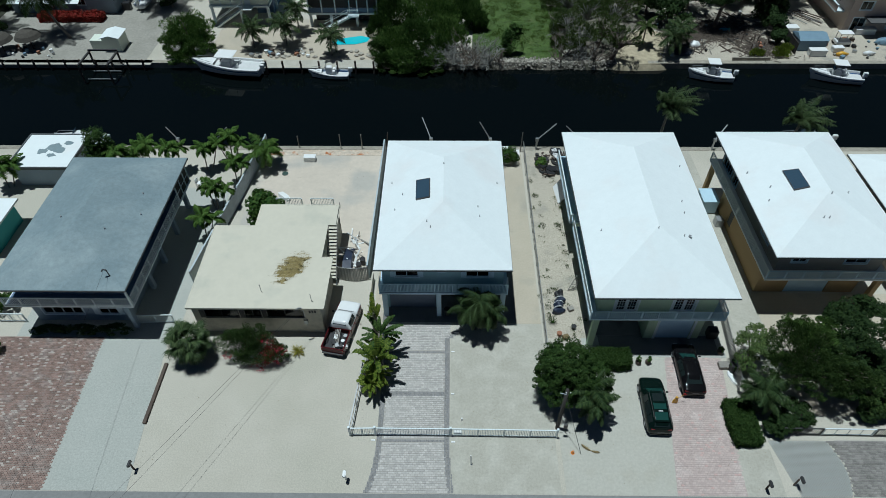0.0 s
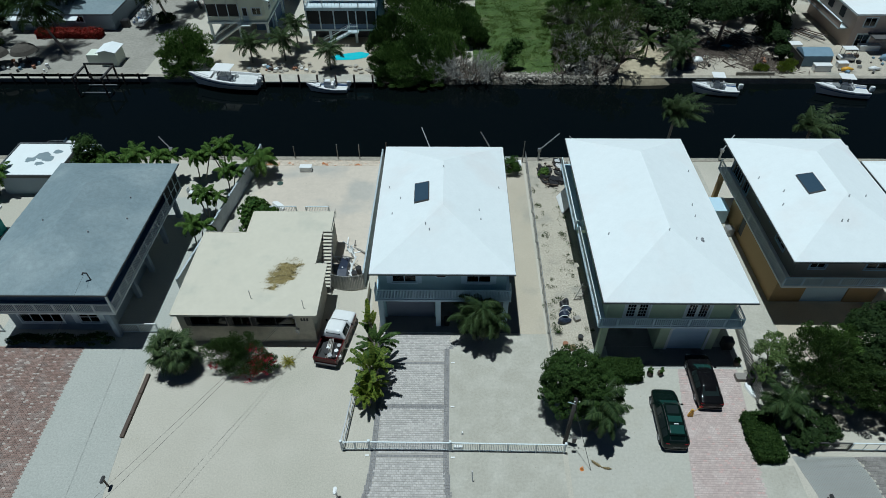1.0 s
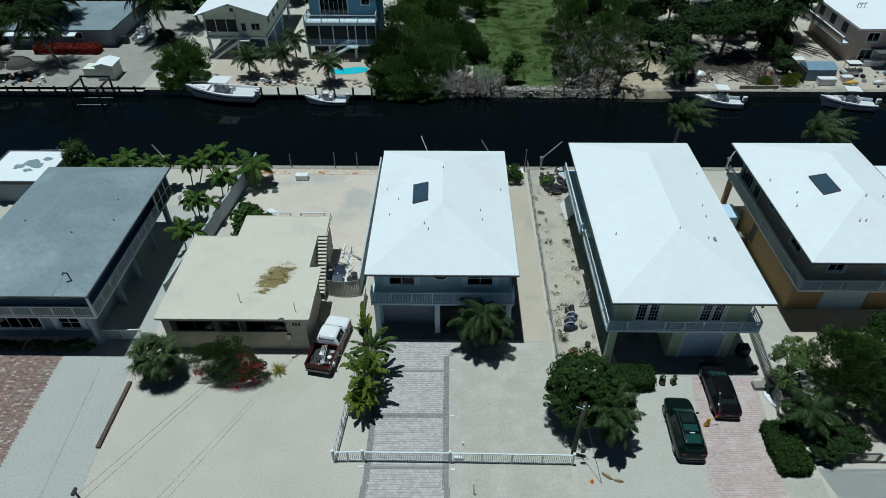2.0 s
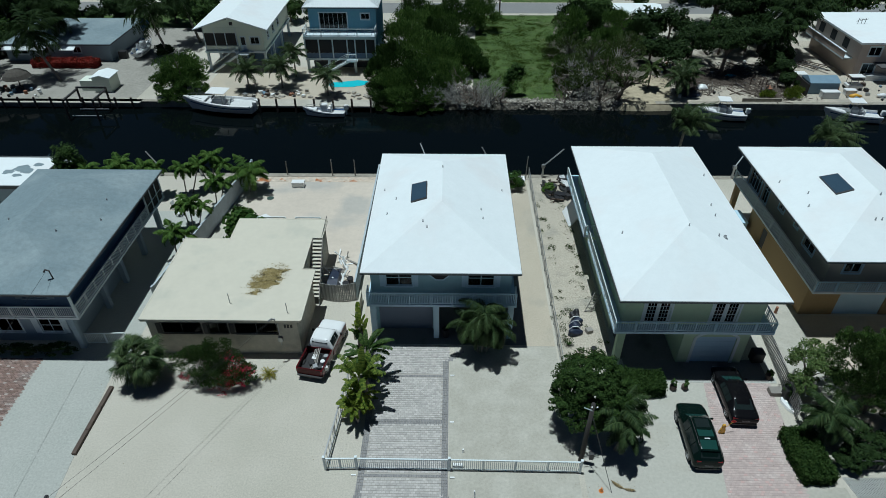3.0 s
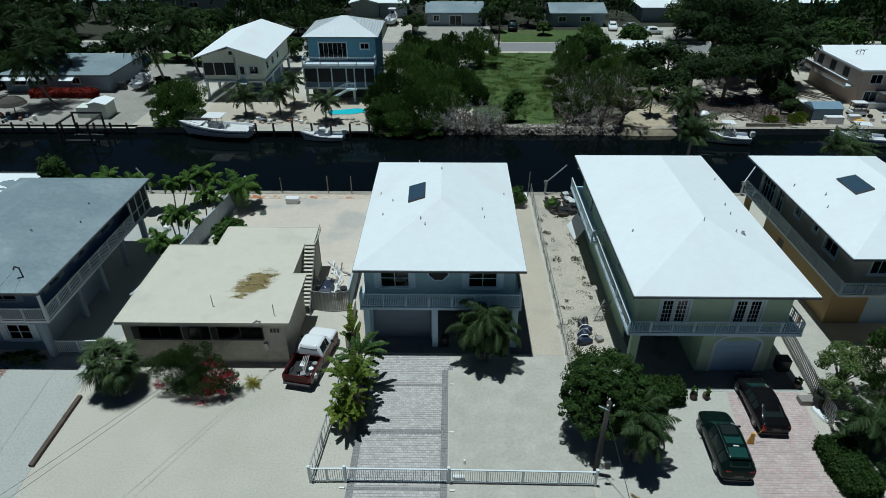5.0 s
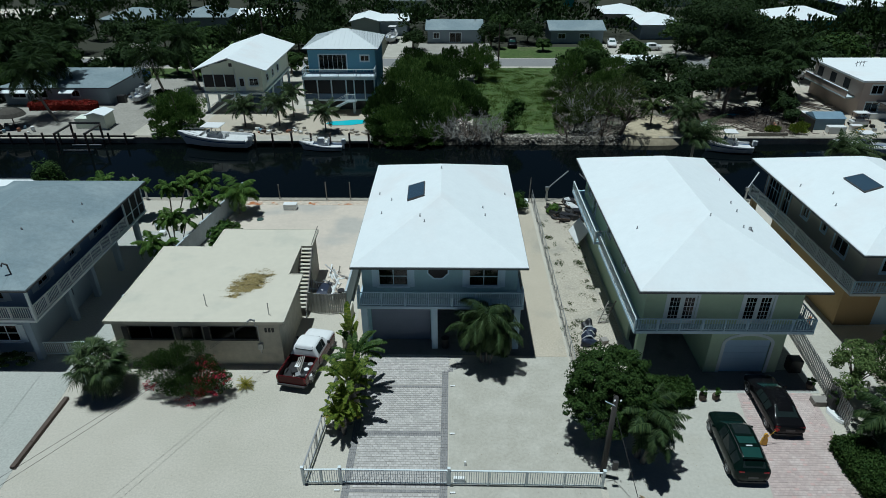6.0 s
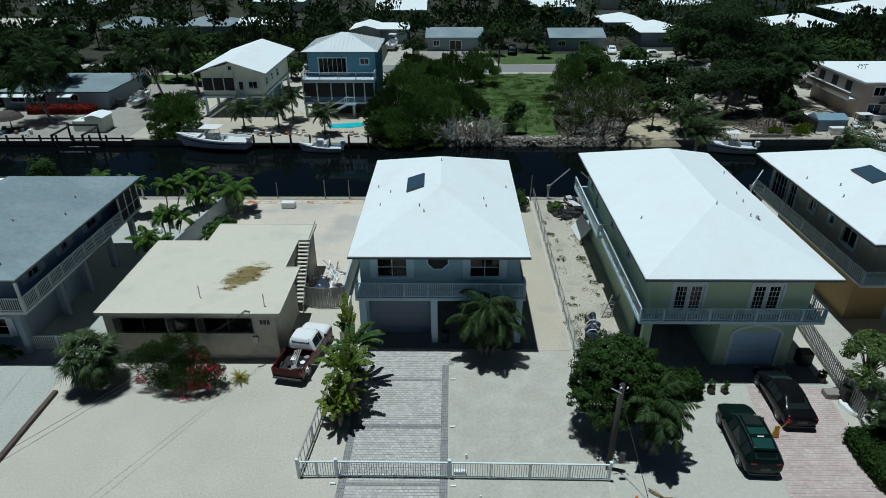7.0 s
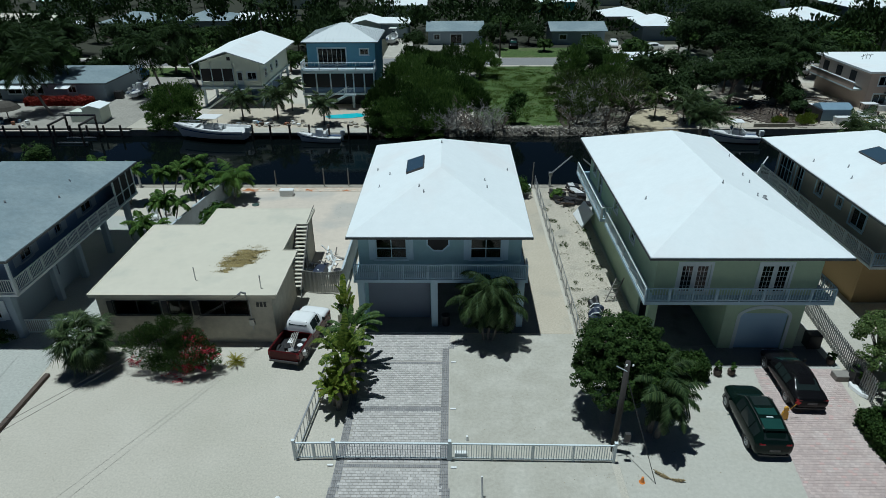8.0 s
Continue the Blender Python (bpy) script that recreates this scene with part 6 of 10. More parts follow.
fm, _ = leaf_mesh("bract_spray", [(1.5, -0.7, 1.0, 0.9, 0.6, 0.7), (0.9, -1.0, 0.6, 0.7, 0.4, 0.4), (1.1, 0.1, 2.0, 0.5, 0.4, 0.4), (0.2, -1.3, 0.3, 0.5, 0.3, 0.2), (2.4, -0.4, 1.0, 0.5, 0.5, 0.5), (-1.8, -0.7, 0.8, 0.5, 0.4, 0.4), (1.7, -1.1, 0.5, 0.8, 0.4, 0.45), (0.6, -1.5, 0.15, 0.6, 0.3, 0.14), (1.3, 0.1, 1.6, 0.9, 0.7, 0.6), (2.0, -0.3, 1.3, 0.7, 0.5, 0.5)], 1900, 0.042, 33, M["flower_red"], 0.8, clumps=16, spread=0.3)
add_mesh("bract_spray", fm, bt, "red bracts")
bm = bmesh.new()
rnd = random.Random(5)
for i in range(70):
    a = rnd.uniform(0, 6.28)
    x, y = rnd.uniform(-1.8, 1.2), rnd.uniform(-0.4, 0.6)
    tube(bm, [(x * 0.5, y * 0.5, 0.6), (x, y, 1.7), (x * 1.25 + 0.1, y * 1.2, 2.2 + rnd.uniform(0, 0.5))], [0.02, 0.015, 0.006], 4)
part("stem_mass", bm, M["bark"], bt, local=True)
broad_tree("sea_grape", -18.2, 45.4, [(0, 0, 1.5, 1.8, 1.7, 1.35), (0.8, -0.6, 1.2, 1.2, 1.1, 1.0)], 4200, 0.17, 34, "leaf_mid", "round leathery-leaved shrub behind the flat roof", "bush", trunk=0.1, aspect=0.85)
v, f = palm_crown((0, 0, 0.15), 22, 0.75, 51, leaflets=8, width=0.02, tilt=(0.1, 1.3), leaf_len=0.2)
ob = new("grass_tuft", cloud("grass_tuft", v, f, M["leaf_yellow"]))
ob.location = (-12.35, 29.4, 0)
tagged(ob, "yellow green grass tuft on gravel", "plant")

for i, (x, y, h, fr, n, tr) in enumerate(((-23.5, 42.6, 2.7, 1.75, 13, ((0, 0), (0.3, 0.2))), (-23.5, 46.8, 2.9, 1.6, 12, ((0, 0), (-0.35, 0.2), (0.4, 0.1))), (-26.3, 53.0, 3.0, 1.7, 13, ((0, 0), (0.5, 0.3))),
                                          (-24.0, 54.9, 3.2, 1.8, 13, ((0, 0), (0.45, -0.2), (-0.4, -0.3))), (-22.6, 51.0, 2.8, 1.6, 12, ((0, 0), (0.3, 0.1))), (-20.0, 53.6, 3.0, 2.3, 18, ((0, 0),)),
                                          (-34.9, 51.5, 3.6, 1.9, 13, ((0, 0), (0.4, 0.3))), (-32.0, 52.6, 3.7, 1.9, 13, ((0, 0), (-0.5, 0.2))), (-29.8, 52.4, 3.4, 1.8, 13, ((0, 0), (0.4, 0.2))), (-46.6, 50.0, 2.9, 2.2, 14, ((0, 0), (0.4, 0.2))))):
    palm_tree("palm_tree", x, y, h * (1.0 if i != 5 else 0.75), fr * (0.88 if i != 5 else 1.05), n + 1, 60 + i, "small green palm with slim ringed trunks" if i != 5 else "arching feather palm beside a garden wall", trunks=tr, lean=(0.2, 0.1), group="palms by the canal", trunk=0.06, leaf_width=0.042, leaf_len=0.31, leaflets=30, tilt=(-0.3, 1.2), droop=(1.3, 2.3), splay=2.6)
broad_tree("shade_tree", -36.4, 52.2, [(0, 0, 4.2, 1.3, 1.2, 1.7), (-0.3, -0.3, 2.6, 1.4, 1.2, 1.4), (0.6, 0.1, 3.0, 1.1, 1.0, 1.1)], 6500, 0.12, 46, "leaf_dark", "slim dark green tree by the seawall", trunk=0.11)
palm_tree("coconut_palm", 21.9, 54.2, 7.6, 2.5, 22, 71, "tall wind-blown coconut palm on the seawall", lean=(0.4, 0), wind=1.0, trunk=0.14, group="tall palms", tilt=(0.1, 1.35), leaf="leaf_fan", leaf_width=0.03, leaflets=44)
palm_tree("coconut_palm", 34.9, 52.6, 6.8, 2.5, 20, 72, "tall wind-blown coconut palm on the seawall", lean=(0.3, 0.2), wind=1.0, trunk=0.14, group="tall palms", tilt=(0.1, 1.3), leaf="leaf_fan", leaf_width=0.03, leaflets=44)
for i, (x, y, h, r) in enumerate(((-38.2, 40.5, 1.6, 1.1), (-38.0, 43.0, 1.8, 1.2), (-38.3, 36.5, 1.5, 1.0), (-37.8, 45.8, 2.0, 1.2), (-38.6, 33.8, 1.4, 0.9), (-38.0, 48.6, 2.2, 1.1))):
    broad_tree("bush", x, y, [(0, 0, h * 0.55, r, r, h * 0.55)], 1500, 0.13, 80 + i, "leaf_mid", "green shrub along a side yard", "bush", trunk=0.06, limbs=5, group="side yard shrubs")
broad_tree("shade_tree", 23.9, 28.3, [(-0.1, 0.2, 2.7, 1.4, 1.5, 1.1), (-0.7, -0.7, 2.0, 1.0, 1.1, 0.8), (0.7, 1.0, 2.9, 1.1, 1.1, 0.9)], 6500, 0.095, 35, "leaf_pale", "loose green tree with pale leaf edges", trunk=0.11, aspect=0.4, clumps=30, spread=0.24, limbs=30)
broad_tree("shade_tree", 27.4, 26.8, [(0, 0.4, 3.3, 3.0, 2.6, 1.7), (2.2, -0.9, 2.8, 2.1, 1.9, 1.4), (-1.6, -0.6, 2.6, 1.9, 1.9, 1.3), (-0.4, 2.2, 3.5, 2.0, 1.7, 1.3), (0.6, -1.8, 2.4, 2.0, 1.3, 1.1), (2.6, -2.0, 3.2, 2.0, 1.4, 1.2)], 56000, 0.078, 36, "leaf_garden", "spreading green tree behind a low gate", trunk=0.2, clumps=70, spread=0.16, limbs=26, spray=0.5, aspect=0.4)
broad_tree("shade_tree", 28.2, 28.4, [(0, 0, 3.6, 1.6, 1.4, 1.4), (-1.4, 0.7, 3.7, 1.2, 1.1, 1.0), (0.9, 0.9, 4.0, 1.1, 1.0, 1.0)], 13000, 0.075, 38, "leaf_feather", "loose mid green tree behind a low gate", trunk=0.12, clumps=40, spread=0.2, limbs=18, spray=0.5, aspect=0.4)
palm_tree("palm_tree", 23.7, 24.8, 2.2, 2.1, 26, 15, "dark palm beside a hedge", leaf="leaf_adonidia", tilt=(-0.9, 1.2), leaf_width=0.032, leaflets=38, droop=(1.2, 2.2))
broad_tree("shade_tree", 32.4, 28.9, [(0, 0, 3.8, 3.3, 3.0, 2.5), (-1.6, -1.8, 3.0, 2.2, 2.0, 1.8), (1.0, -2.6, 2.8, 2.2, 2.0, 1.7)], 34000, 0.11, 37, "leaf_far", "large dense dark green tree", trunk=0.25, clumps=70, spread=0.17, shell=0.7)
for i, (x, y, r, h, leaf) in enumerate(((32.9, 25.2, 1.9, 2.9, "leaf_garden"), (35.6, 26.2, 2.2, 3.6, "leaf_dark"), (32.0, 24.3, 1.2, 1.5, "leaf_far"), (26.0, 23.6, 1.3, 1.6, "leaf_far"), (24.6, 23.0, 1.1, 1.3, "leaf_far"))):
    broad_tree("bush", x, y, [(0, 0, h * 0.55, r, r, h * 0.45), (-r * 0.4, -r * 0.4, h * 0.4, r * 0.7, r * 0.6, h * 0.32)], 6000, 0.09, 540 + i, leaf, "rounded green shrub behind a gate", "bush", trunk=0.1, clumps=40, spread=0.2, group="shrubs behind the gate")
broad_tree("bush", -31.2, 31.3, [(-2.6, 0, 0.35, 1.6, 0.5, 0.4), (0.2, 0, 0.4, 1.6, 0.5, 0.45), (3.0, 0, 0.4, 1.5, 0.5, 0.45)], 3600, 0.1, 39, "leaf_dark", "low dark shrubs along a house front", "bush", trunk=0.04)
broad_tree("bush", 6.3, 54.6, [(0, 0, 0.9, 1.2, 1.0, 0.9)], 900, 0.3, 40, "leaf_mid", "strappy green plant by a fence", "bush", trunk=0.06, aspect=0.16)
broad_tree("bush", 10.2, 54.0, [(0, 0, 0.4, 0.7, 0.6, 0.45)], 1200, 0.1, 43, "leaf_palm", "small yellow green shrub beside debris", "bush", trunk=0.04)
broad_tree("bush", 23.0, 28.0, [(0, 0, 0.6, 0.5, 0.5, 0.5)], 500, 0.11, 44, "leaf_mid", "small green shrub in a planter", "bush", trunk=0.03)
broad_tree("bush", -37.3, 29.2, [(0, 0, 0.6, 0.7, 0.6, 0.5)], 500, 0.2, 45, "leaf_mid", "spiky green shrub beside a drive", "bush", trunk=0.04, aspect=0.2)

# far bank
broad_tree("shade_tree", -35.2, 78.8, [(0, 0, 2.6, 3.4, 2.6, 2.5), (-1.6, -1.2, 1.6, 2.2, 2.0, 1.8), (1.5, -1.6, 1.5, 2.4, 2.2, 1.7), (0, -2.6, 0.4, 2.6, 1.6, 1.2), (-1.0, 0.6, 1.2, 2.6, 2.2, 1.4)], 24000, 0.17, 91, "leaf_feather", "dense dark tree overhanging the canal", trunk=0.25, spray=0.7, aspect=0.3, clumps=40, spread=0.24)
lot = ((-7.4, 78.6, 2.8, 2.2), (-3.6, 78.8, 3.6, 2.8), (-0.4, 80.6, 3.2, 2.6), (-7.4, 84.5, 3.6, 3.2), (-2.6, 86.0, 4.2, 3.8), (1.2, 86.5, 3.2, 3.0), (-6.4, 92.0, 4.0, 3.6), (-1.6, 94.0, 4.0, 3.4), (-6.0, 99.5, 3.6, 3.4), (1.0, 104.5, 3.4, 3.8), (4.8, 104.8, 3.2, 4.0), (-6.0, 107.0, 3.4, 3.2), (-2.2, 103.0, 3.2, 3.2), (3.4, 85.4, 2.0, 2.0), (2.4, 92.0, 2.0, 2.0), (-9.6, 81.5, 1.8, 2.6), (-9.9, 86.5, 1.6, 2.4))
for i, (x, y, r, h) in enumerate(lot):
    broad_tree("mangrove", x, y, [(0, 0, h * 0.6, r, r, h * 0.75), (r * 0.4, -r * 0.4, h * 0.45, r * 0.7, r * 0.6, h * 0.55), (-r * 0.3, r * 0.2, h * 0.95, r * 0.45, r * 0.45, h * 0.5)], 10000, 0.22, 100 + i, ("leaf_feather", "leaf_mangrove", "leaf_feather", "leaf_dark")[i % 4], "dense feathery dark green thicket tree", "tree", trunk=0.12, limbs=6, group="mangroves on the empty lot", clumps=30, spread=0.24, spray=0.9, aspect=0.2)
for i, (x, y, r, h) in enumerate(((18.0, 93.8, 2.3, 6.2), (20.8, 97.0, 2.4, 5.0), (23.6, 108.5, 2.6, 5.4), (19.6, 103.0, 2.4, 4.6), (25.5, 99.0, 2.6, 4.6), (28.5, 95.5, 2.4, 4.0), (22.6, 91.0, 2.4, 4.4))):
    broad_tree("scrub_tree", x, y, [(0, 0, h * 0.58, r, r, h * 0.5), (r * 0.3, r * 0.2, h * 0.8, r * 0.65, r * 0.65, h * 0.3), (0, -r * 0.4, h * 0.3, r * 0.8, r * 0.7, h * 0.3)], 7000, 0.2, 130 + i, "leaf_far" if i % 2 else "leaf_feather", "upright feathery dark green tree", "tree", trunk=0.14, bark="bark", limbs=14, group="scrub trees", clumps=26, spread=0.26, spray=0.8, aspect=0.2)
for i, (x, y, r, h, lean) in enumerate(((15.9, 77.6, 1.8, 2.6, 0.3), (18.2, 78.4, 2.3, 4.2, -0.4), (20.4, 79.8, 2.4, 4.6, 0.5), (16.6, 82.5, 2.2, 3.6, -0.3), (19.0, 84.5, 2.6, 4.8, 0.4), (21.6, 76.4, 2.2, 4.8, 0.9), (22.6, 84.0, 2.6, 5.0, 0.6), (17.4, 88.5, 2.4, 4.4, -0.3), (24.4, 88.0, 2.4, 4.6, 0.5))):
    broad_tree("scrub_tree", x, y, [(lean, 0, h * 0.7, r, r, h * 0.36), (lean - r * 0.5, 0.3, h * 0.5, r * 0.6, r * 0.6, h * 0.25), (lean + r * 0.6, -0.3, h * 0.55, r * 0.6, r * 0.6, h * 0.25)], 2100, 0.15, 145 + i, "leaf_olive", "straggly half bare scrub tree on the bank", "tree", trunk=0.16 if i != 5 else 0.28, bark="dead_wood" if i % 3 < 2 else "bark", limbs=40, group="scrub trees", lean=(lean, 0), clumps=16, spread=0.22, spray=0.5, aspect=0.3)
for i, (x, y, r, h) in enumerate(((-8.6, 75.6, 1.7, 1.6), (-6.6, 75.3, 2.0, 1.8), (-4.4, 75.2, 2.0, 1.8), (-2.4, 75.4, 1.8, 1.6), (-9.4, 77.4, 1.5, 2.0))):
    broad_tree("mangrove", x, y, [(0, 0, h * 0.5, r, r * 0.8, h * 0.55), (0.2, -r * 0.5, -0.2, r * 0.9, r * 0.6, 0.6)], 4600, 0.18, 520 + i, "leaf_feather" if i % 2 else "leaf_dark", "low dark mangrove hanging over the water", "tree", trunk=0.07, limbs=5, group="mangroves on the empty lot", clumps=24, spray=0.5, aspect=0.22)
for i, (x, y, r, h) in enumerate(((15.4, 84.5, 1.4, 1.2), (15.8, 88.0, 1.5, 1.6), (15.2, 92.0, 1.4, 1.4), (16.6, 97.5, 1.6, 1.6), (14.9, 80.5, 1.2, 1.0), (18.0, 99.5, 1.6, 1.8), (19.4, 90.0, 1.6, 1.5), (21.5, 93.5, 1.8, 1.6), (18.8, 108.0, 1.5, 1.6))):
    broad_tree("bush", x, y, [(0, 0, h * 0.45, r, r, h * 0.55)], 2600, 0.16, 600 + i, "leaf_feather" if i % 2 else "leaf_olive", "low ragged scrub at the edge of an empty lot", "bush", trunk=0.05, limbs=8, group="low scrub", clumps=26, spray=0.8, aspect=0.2)
palm_tree("palm_tree", 26.6, 80.4, 2.9, 1.9, 14, 198, "small palm with yellowing fronds in a littered yard", trunk=0.1, group="far bank palms", leaf_width=0.05, leaf_len=0.28, leaf="leaf_olive")
broad_tree("sapling", 8.0, 77.8, [(0, 0, 1.7, 1.1, 0.9, 1.8), (0.7, 0.4, 2.9, 1.1, 0.8, 1.2), (-0.5, 0, 0.8, 0.9, 0.8, 0.8)], 4600, 0.13, 150, "leaf_mangrove", "slim dark sapling on the bank", "tree", trunk=0.07)
for i, (x, y, h) in enumerate(((-0.6, 75.4, 2.6), (0.8, 75.5, 3.0), (2.4, 75.2, 3.2), (3.9, 75.6, 3.0), (5.4, 75.5, 2.8), (2.0, 77.0, 3.4), (0.2, 76.8, 3.2), (3.6, 76.9, 3.2), (6.6, 75.9, 2.2), (-1.8, 75.1, 2.4), (1.6, 74.6, 2.4), (3.4, 74.6, 2.4), (5.2, 77.6, 2.6), (4.6, 74.8, 2.0), (14.8, 76.2, 2.2), (16.4, 76.0, 2.8), (18.0, 76.4, 3.2), (19.6, 76.0, 3.2), (17.0, 79.6, 3.4), (19.8, 81.6, 3.8), (15.6, 80.0, 2.6))):
    dead_tree("dead_tree", x, y, h, 160 + i, "bleached bare branches of a dead tree", spread=1.3, mat="dead_wood" if i % 3 < 2 else "bark", thick=i % 3 != 0)
broad_tree("shade_tree", 37.6, 84.6, [(1.8, 1.8, 5.4, 4.6, 3.6, 1.9), (-0.8, 1.0, 4.6, 3.0, 2.6, 1.4), (5.0, 2.4, 5.0, 3.0, 2.8, 1.5)], 15000, 0.17, 169, "leaf_far", "spreading dark tree over a littered yard", trunk=0.3, limbs=14, lean=(0.6, 0.5))
broad_tree("banyan", 43.0, 104.5, [(0, 0, 8.4, 7.8, 6.8, 4.4), (-4.5, -2.0, 6.4, 4.2, 4.2, 3.4), (4.8, -2.5, 6.2, 4.6, 4.2, 3.4), (2, 3, 9.4, 5.5, 4.5, 3.6), (-1, -5.0, 5.6, 5.0, 3.4, 2.8)], 46000, 0.18, 170, "leaf_far", "huge spreading dark shade tree", trunk=0.6, limbs=16)
for i, (x, y, h, fr, ln) in enumerate(((-53.8, 82.3, 6.6, 3.7, (-2.8, 1.2)), (-42.2, 92.0, 7.2, 3.6, (-1.6, 0)), (-39.6, 98.2, 8.2, 3.6, (-1.6, 0)), (-62.5, 96.0, 7.0, 3.2, (0.6, 0)), (48.2, 92.0, 6.4, 3.0, (0.5, 0)), (50.4, 93.5, 7.2, 3.0, (0.4, 0)), (46.5, 89.0, 5.0, 2.8, (-0.2, 0)))):
    palm_tree("coconut_palm", x, y, h, fr * 1.28, 25, 180 + i, "tall leaning coconut palm on the far bank", lean=ln, trunk=0.17, group="tall palms", leaf_width=0.07, leaf_len=0.28, tilt=(-0.9, 1.1), leaf="leaf_far")
for i, (x, y, h, fr) in enumerate(((-27.0, 79.6, 2.6, 2.2), (-22.6, 80.2, 2.8, 2.3), (-16.0, 77.6, 2.6, 2.0), (-21.6, 84.2, 3.2, 2.0), (29.8, 77.8, 2.4, 2.3), (31.0, 79.4, 2.8, 2.0), (-9.2, 98.0, 2.0, 1.6), (25.6, 119.5, 2.6, 1.6))):
    palm_tree("palm_tree", x, y, h * 1.08, fr * 1.22, 20, 190 + i, "small palm on the far bank", trunk=0.1, group="far bank palms", leaf_width=0.05, leaf_len=0.28, leaf="leaf_fan")
hedge("red_hedge", -60.3, -51.2, 87.0, 88.6, 1.0, 4200, 0.16, 195, "hedge_red", "clipped hedge of red leaves before a grey house")

for i, (x, y, r, h) in enumerate(((-68, 93, 3.0, 5.0), (-71, 87, 3.2, 5.5), (-66.5, 104.5, 3.0, 4.6), (-75, 101, 3.4, 6.0), (-80, 92, 3.6, 6.0), (-61.0, 107.5, 2.0, 2.6), (-38.5, 106, 2.6, 3.8), (-34, 108.5, 2.8, 4.0), (-22.6, 106.5, 2.4, 3.6), (-27.5, 109.0, 2.4, 3.4), (31.5, 86.5, 2.4, 4.2), (35.5, 91.0, 3.2, 5.2), (40.5, 93.5, 3.4, 5.4), (45.0, 95.0, 2.6, 4.4), (29.0, 89.5, 2.2, 4.2), (24.0, 105.5, 2.8, 5.0), (34.5, 99.5, 2.6, 5.0), (47.0, 103.5, 3.4, 5.0), (-78, 109.5, 3.2, 5.0), (-86, 110, 3.4, 5.4), (-68.5, 110.6, 2.4, 4.0), (-95, 108, 4.0, 6.0), (-74, 124.5, 3.6, 5.4), (-83, 126, 3.8, 6.0), (-92, 124, 3.8, 6.0), (-66, 127, 3.4, 5.6), (-102, 127, 4.2, 6.5), (-57.5, 128.5, 3.2, 5.4), (-44.5, 126.0, 3.0, 5.0), (-37.5, 128, 3.2, 5.2), (-30.0, 126.5, 3.0, 4.6), (-25.5, 130.5, 3.0, 5.0), (16.0, 134.5, 2.8, 4.4), (10.5, 138.5, 3.0, 5.0), (-7.5, 128.5, 2.4, 3.6), (8.2, 130.0, 2.6, 4.6), (18.2, 127.0, 1.6, 2.2), (57, 112.5, 3.0, 4.6), (50.5, 118, 3.4, 5.2), (-43.0, 112.5, 2.4, 3.4))):
    broad_tree("shade_tree", x, y, [(0, 0, h * 0.62, r, r, h * 0.42), (r * 0.4, -r * 0.3, h * 0.5, r * 0.6, r * 0.6, h * 0.35)], 3600, 0.205, 430 + i, "leaf_far" if i % 3 else "leaf_dark", "dark green tree on the far bank", trunk=0.2, limbs=7, group="far bank trees")
for i, (x, y, h, fr, ln) in enumerate(((-58.5, 92.5, 6.6, 3.4, (0.5, 0)), (-66.0, 85.5, 6.2, 3.4, (-0.6, 0)), (-70.0, 99.0, 7.6, 3.4, (0.4, 0)), (-64.5, 108.0, 7.4, 3.2, (-0.4, 0)))):
    palm_tree("coconut_palm", x, y, h, fr * 1.28, 24, 470 + i, "tall leaning coconut palm on the far bank", lean=ln, trunk=0.17, group="tall palms", leaf_width=0.07, leaf_len=0.28, tilt=(-0.8, 1.1), leaf="leaf_far")
for i, (x, y, r, h) in enumerate(((45.2, 80.6, 1.2, 2.2), (45.4, 83.4, 1.5, 3.0), (45.0, 86.4, 1.7, 3.4), (47.6, 88.4, 1.5, 3.0), (-64.6, 82.2, 2.0, 3.0), (-67.5, 79.8, 2.2, 3.6), (-71.5, 80.5, 2.6, 4.6), (-43.0, 92.5, 1.3, 1.6))):
    broad_tree("bush", x, y, [(0, 0, h * 0.5, r, r, h * 0.5)], 3000, 0.16, 560 + i, "leaf_far", "dark shrub in a canal yard", "bush", trunk=0.1, limbs=6, group="canal yard shrubs")
v, f = palm_crown((0, 0, 0.05), 2, 0.75, 57, leaflets=22, width=0.02, tilt=(0.05, 0.12), droop=(0.05, 0.12), leaf_len=0.22)
ob = new("fallen_frond", cloud("fallen_frond", v, f, M["straw"]))
ob.location = (10.5, 21.0, 0.03)
tagged(ob, "dry brown palm frond lying on concrete", "palm frond")
# fallen leaves and grit on the near ground
rng = np.random.default_rng(19)
lit = []
for cx, cy, sx, sy, n in ((-20.9, 28.4, 1.6, 1.4, 260), (-15.7, 28.3, 1.9, 0.9, 320), (-6.6, 25.5, 0.7, 2.8, 420), (8.9, 23.2, 2.2, 1.7, 520), (2.8, 31.0, 1.5, 1.0, 160), (-22.3, 20.5, 0.7, 1.6, 160), (22.2, 24.5, 1.0, 3.0, 300), (8.5, 30.5, 0.5, 3.0, 200), (29.0, 23.4, 4.0, 1.6, 400), (-8.3, 34.5, 0.7, 1.6, 160), (10.2, 42.0, 1.2, 6.0, 380), (-12.5, 24.0, 6.0, 3.5, 260), (4.2, 26.0, 2.2, 3.0, 120), (14.0, 22.0, 3.0, 2.5, 160), (-13.0, 50.5, 4.0, 3.0, 220), (-26.0, 49.0, 2.5, 3.0, 200)):
    p = rng.normal((cx, cy), (sx, sy), (n, 2))
    lit += [(x, y) for x, y in p[: n // 2]]
v, f = [], []
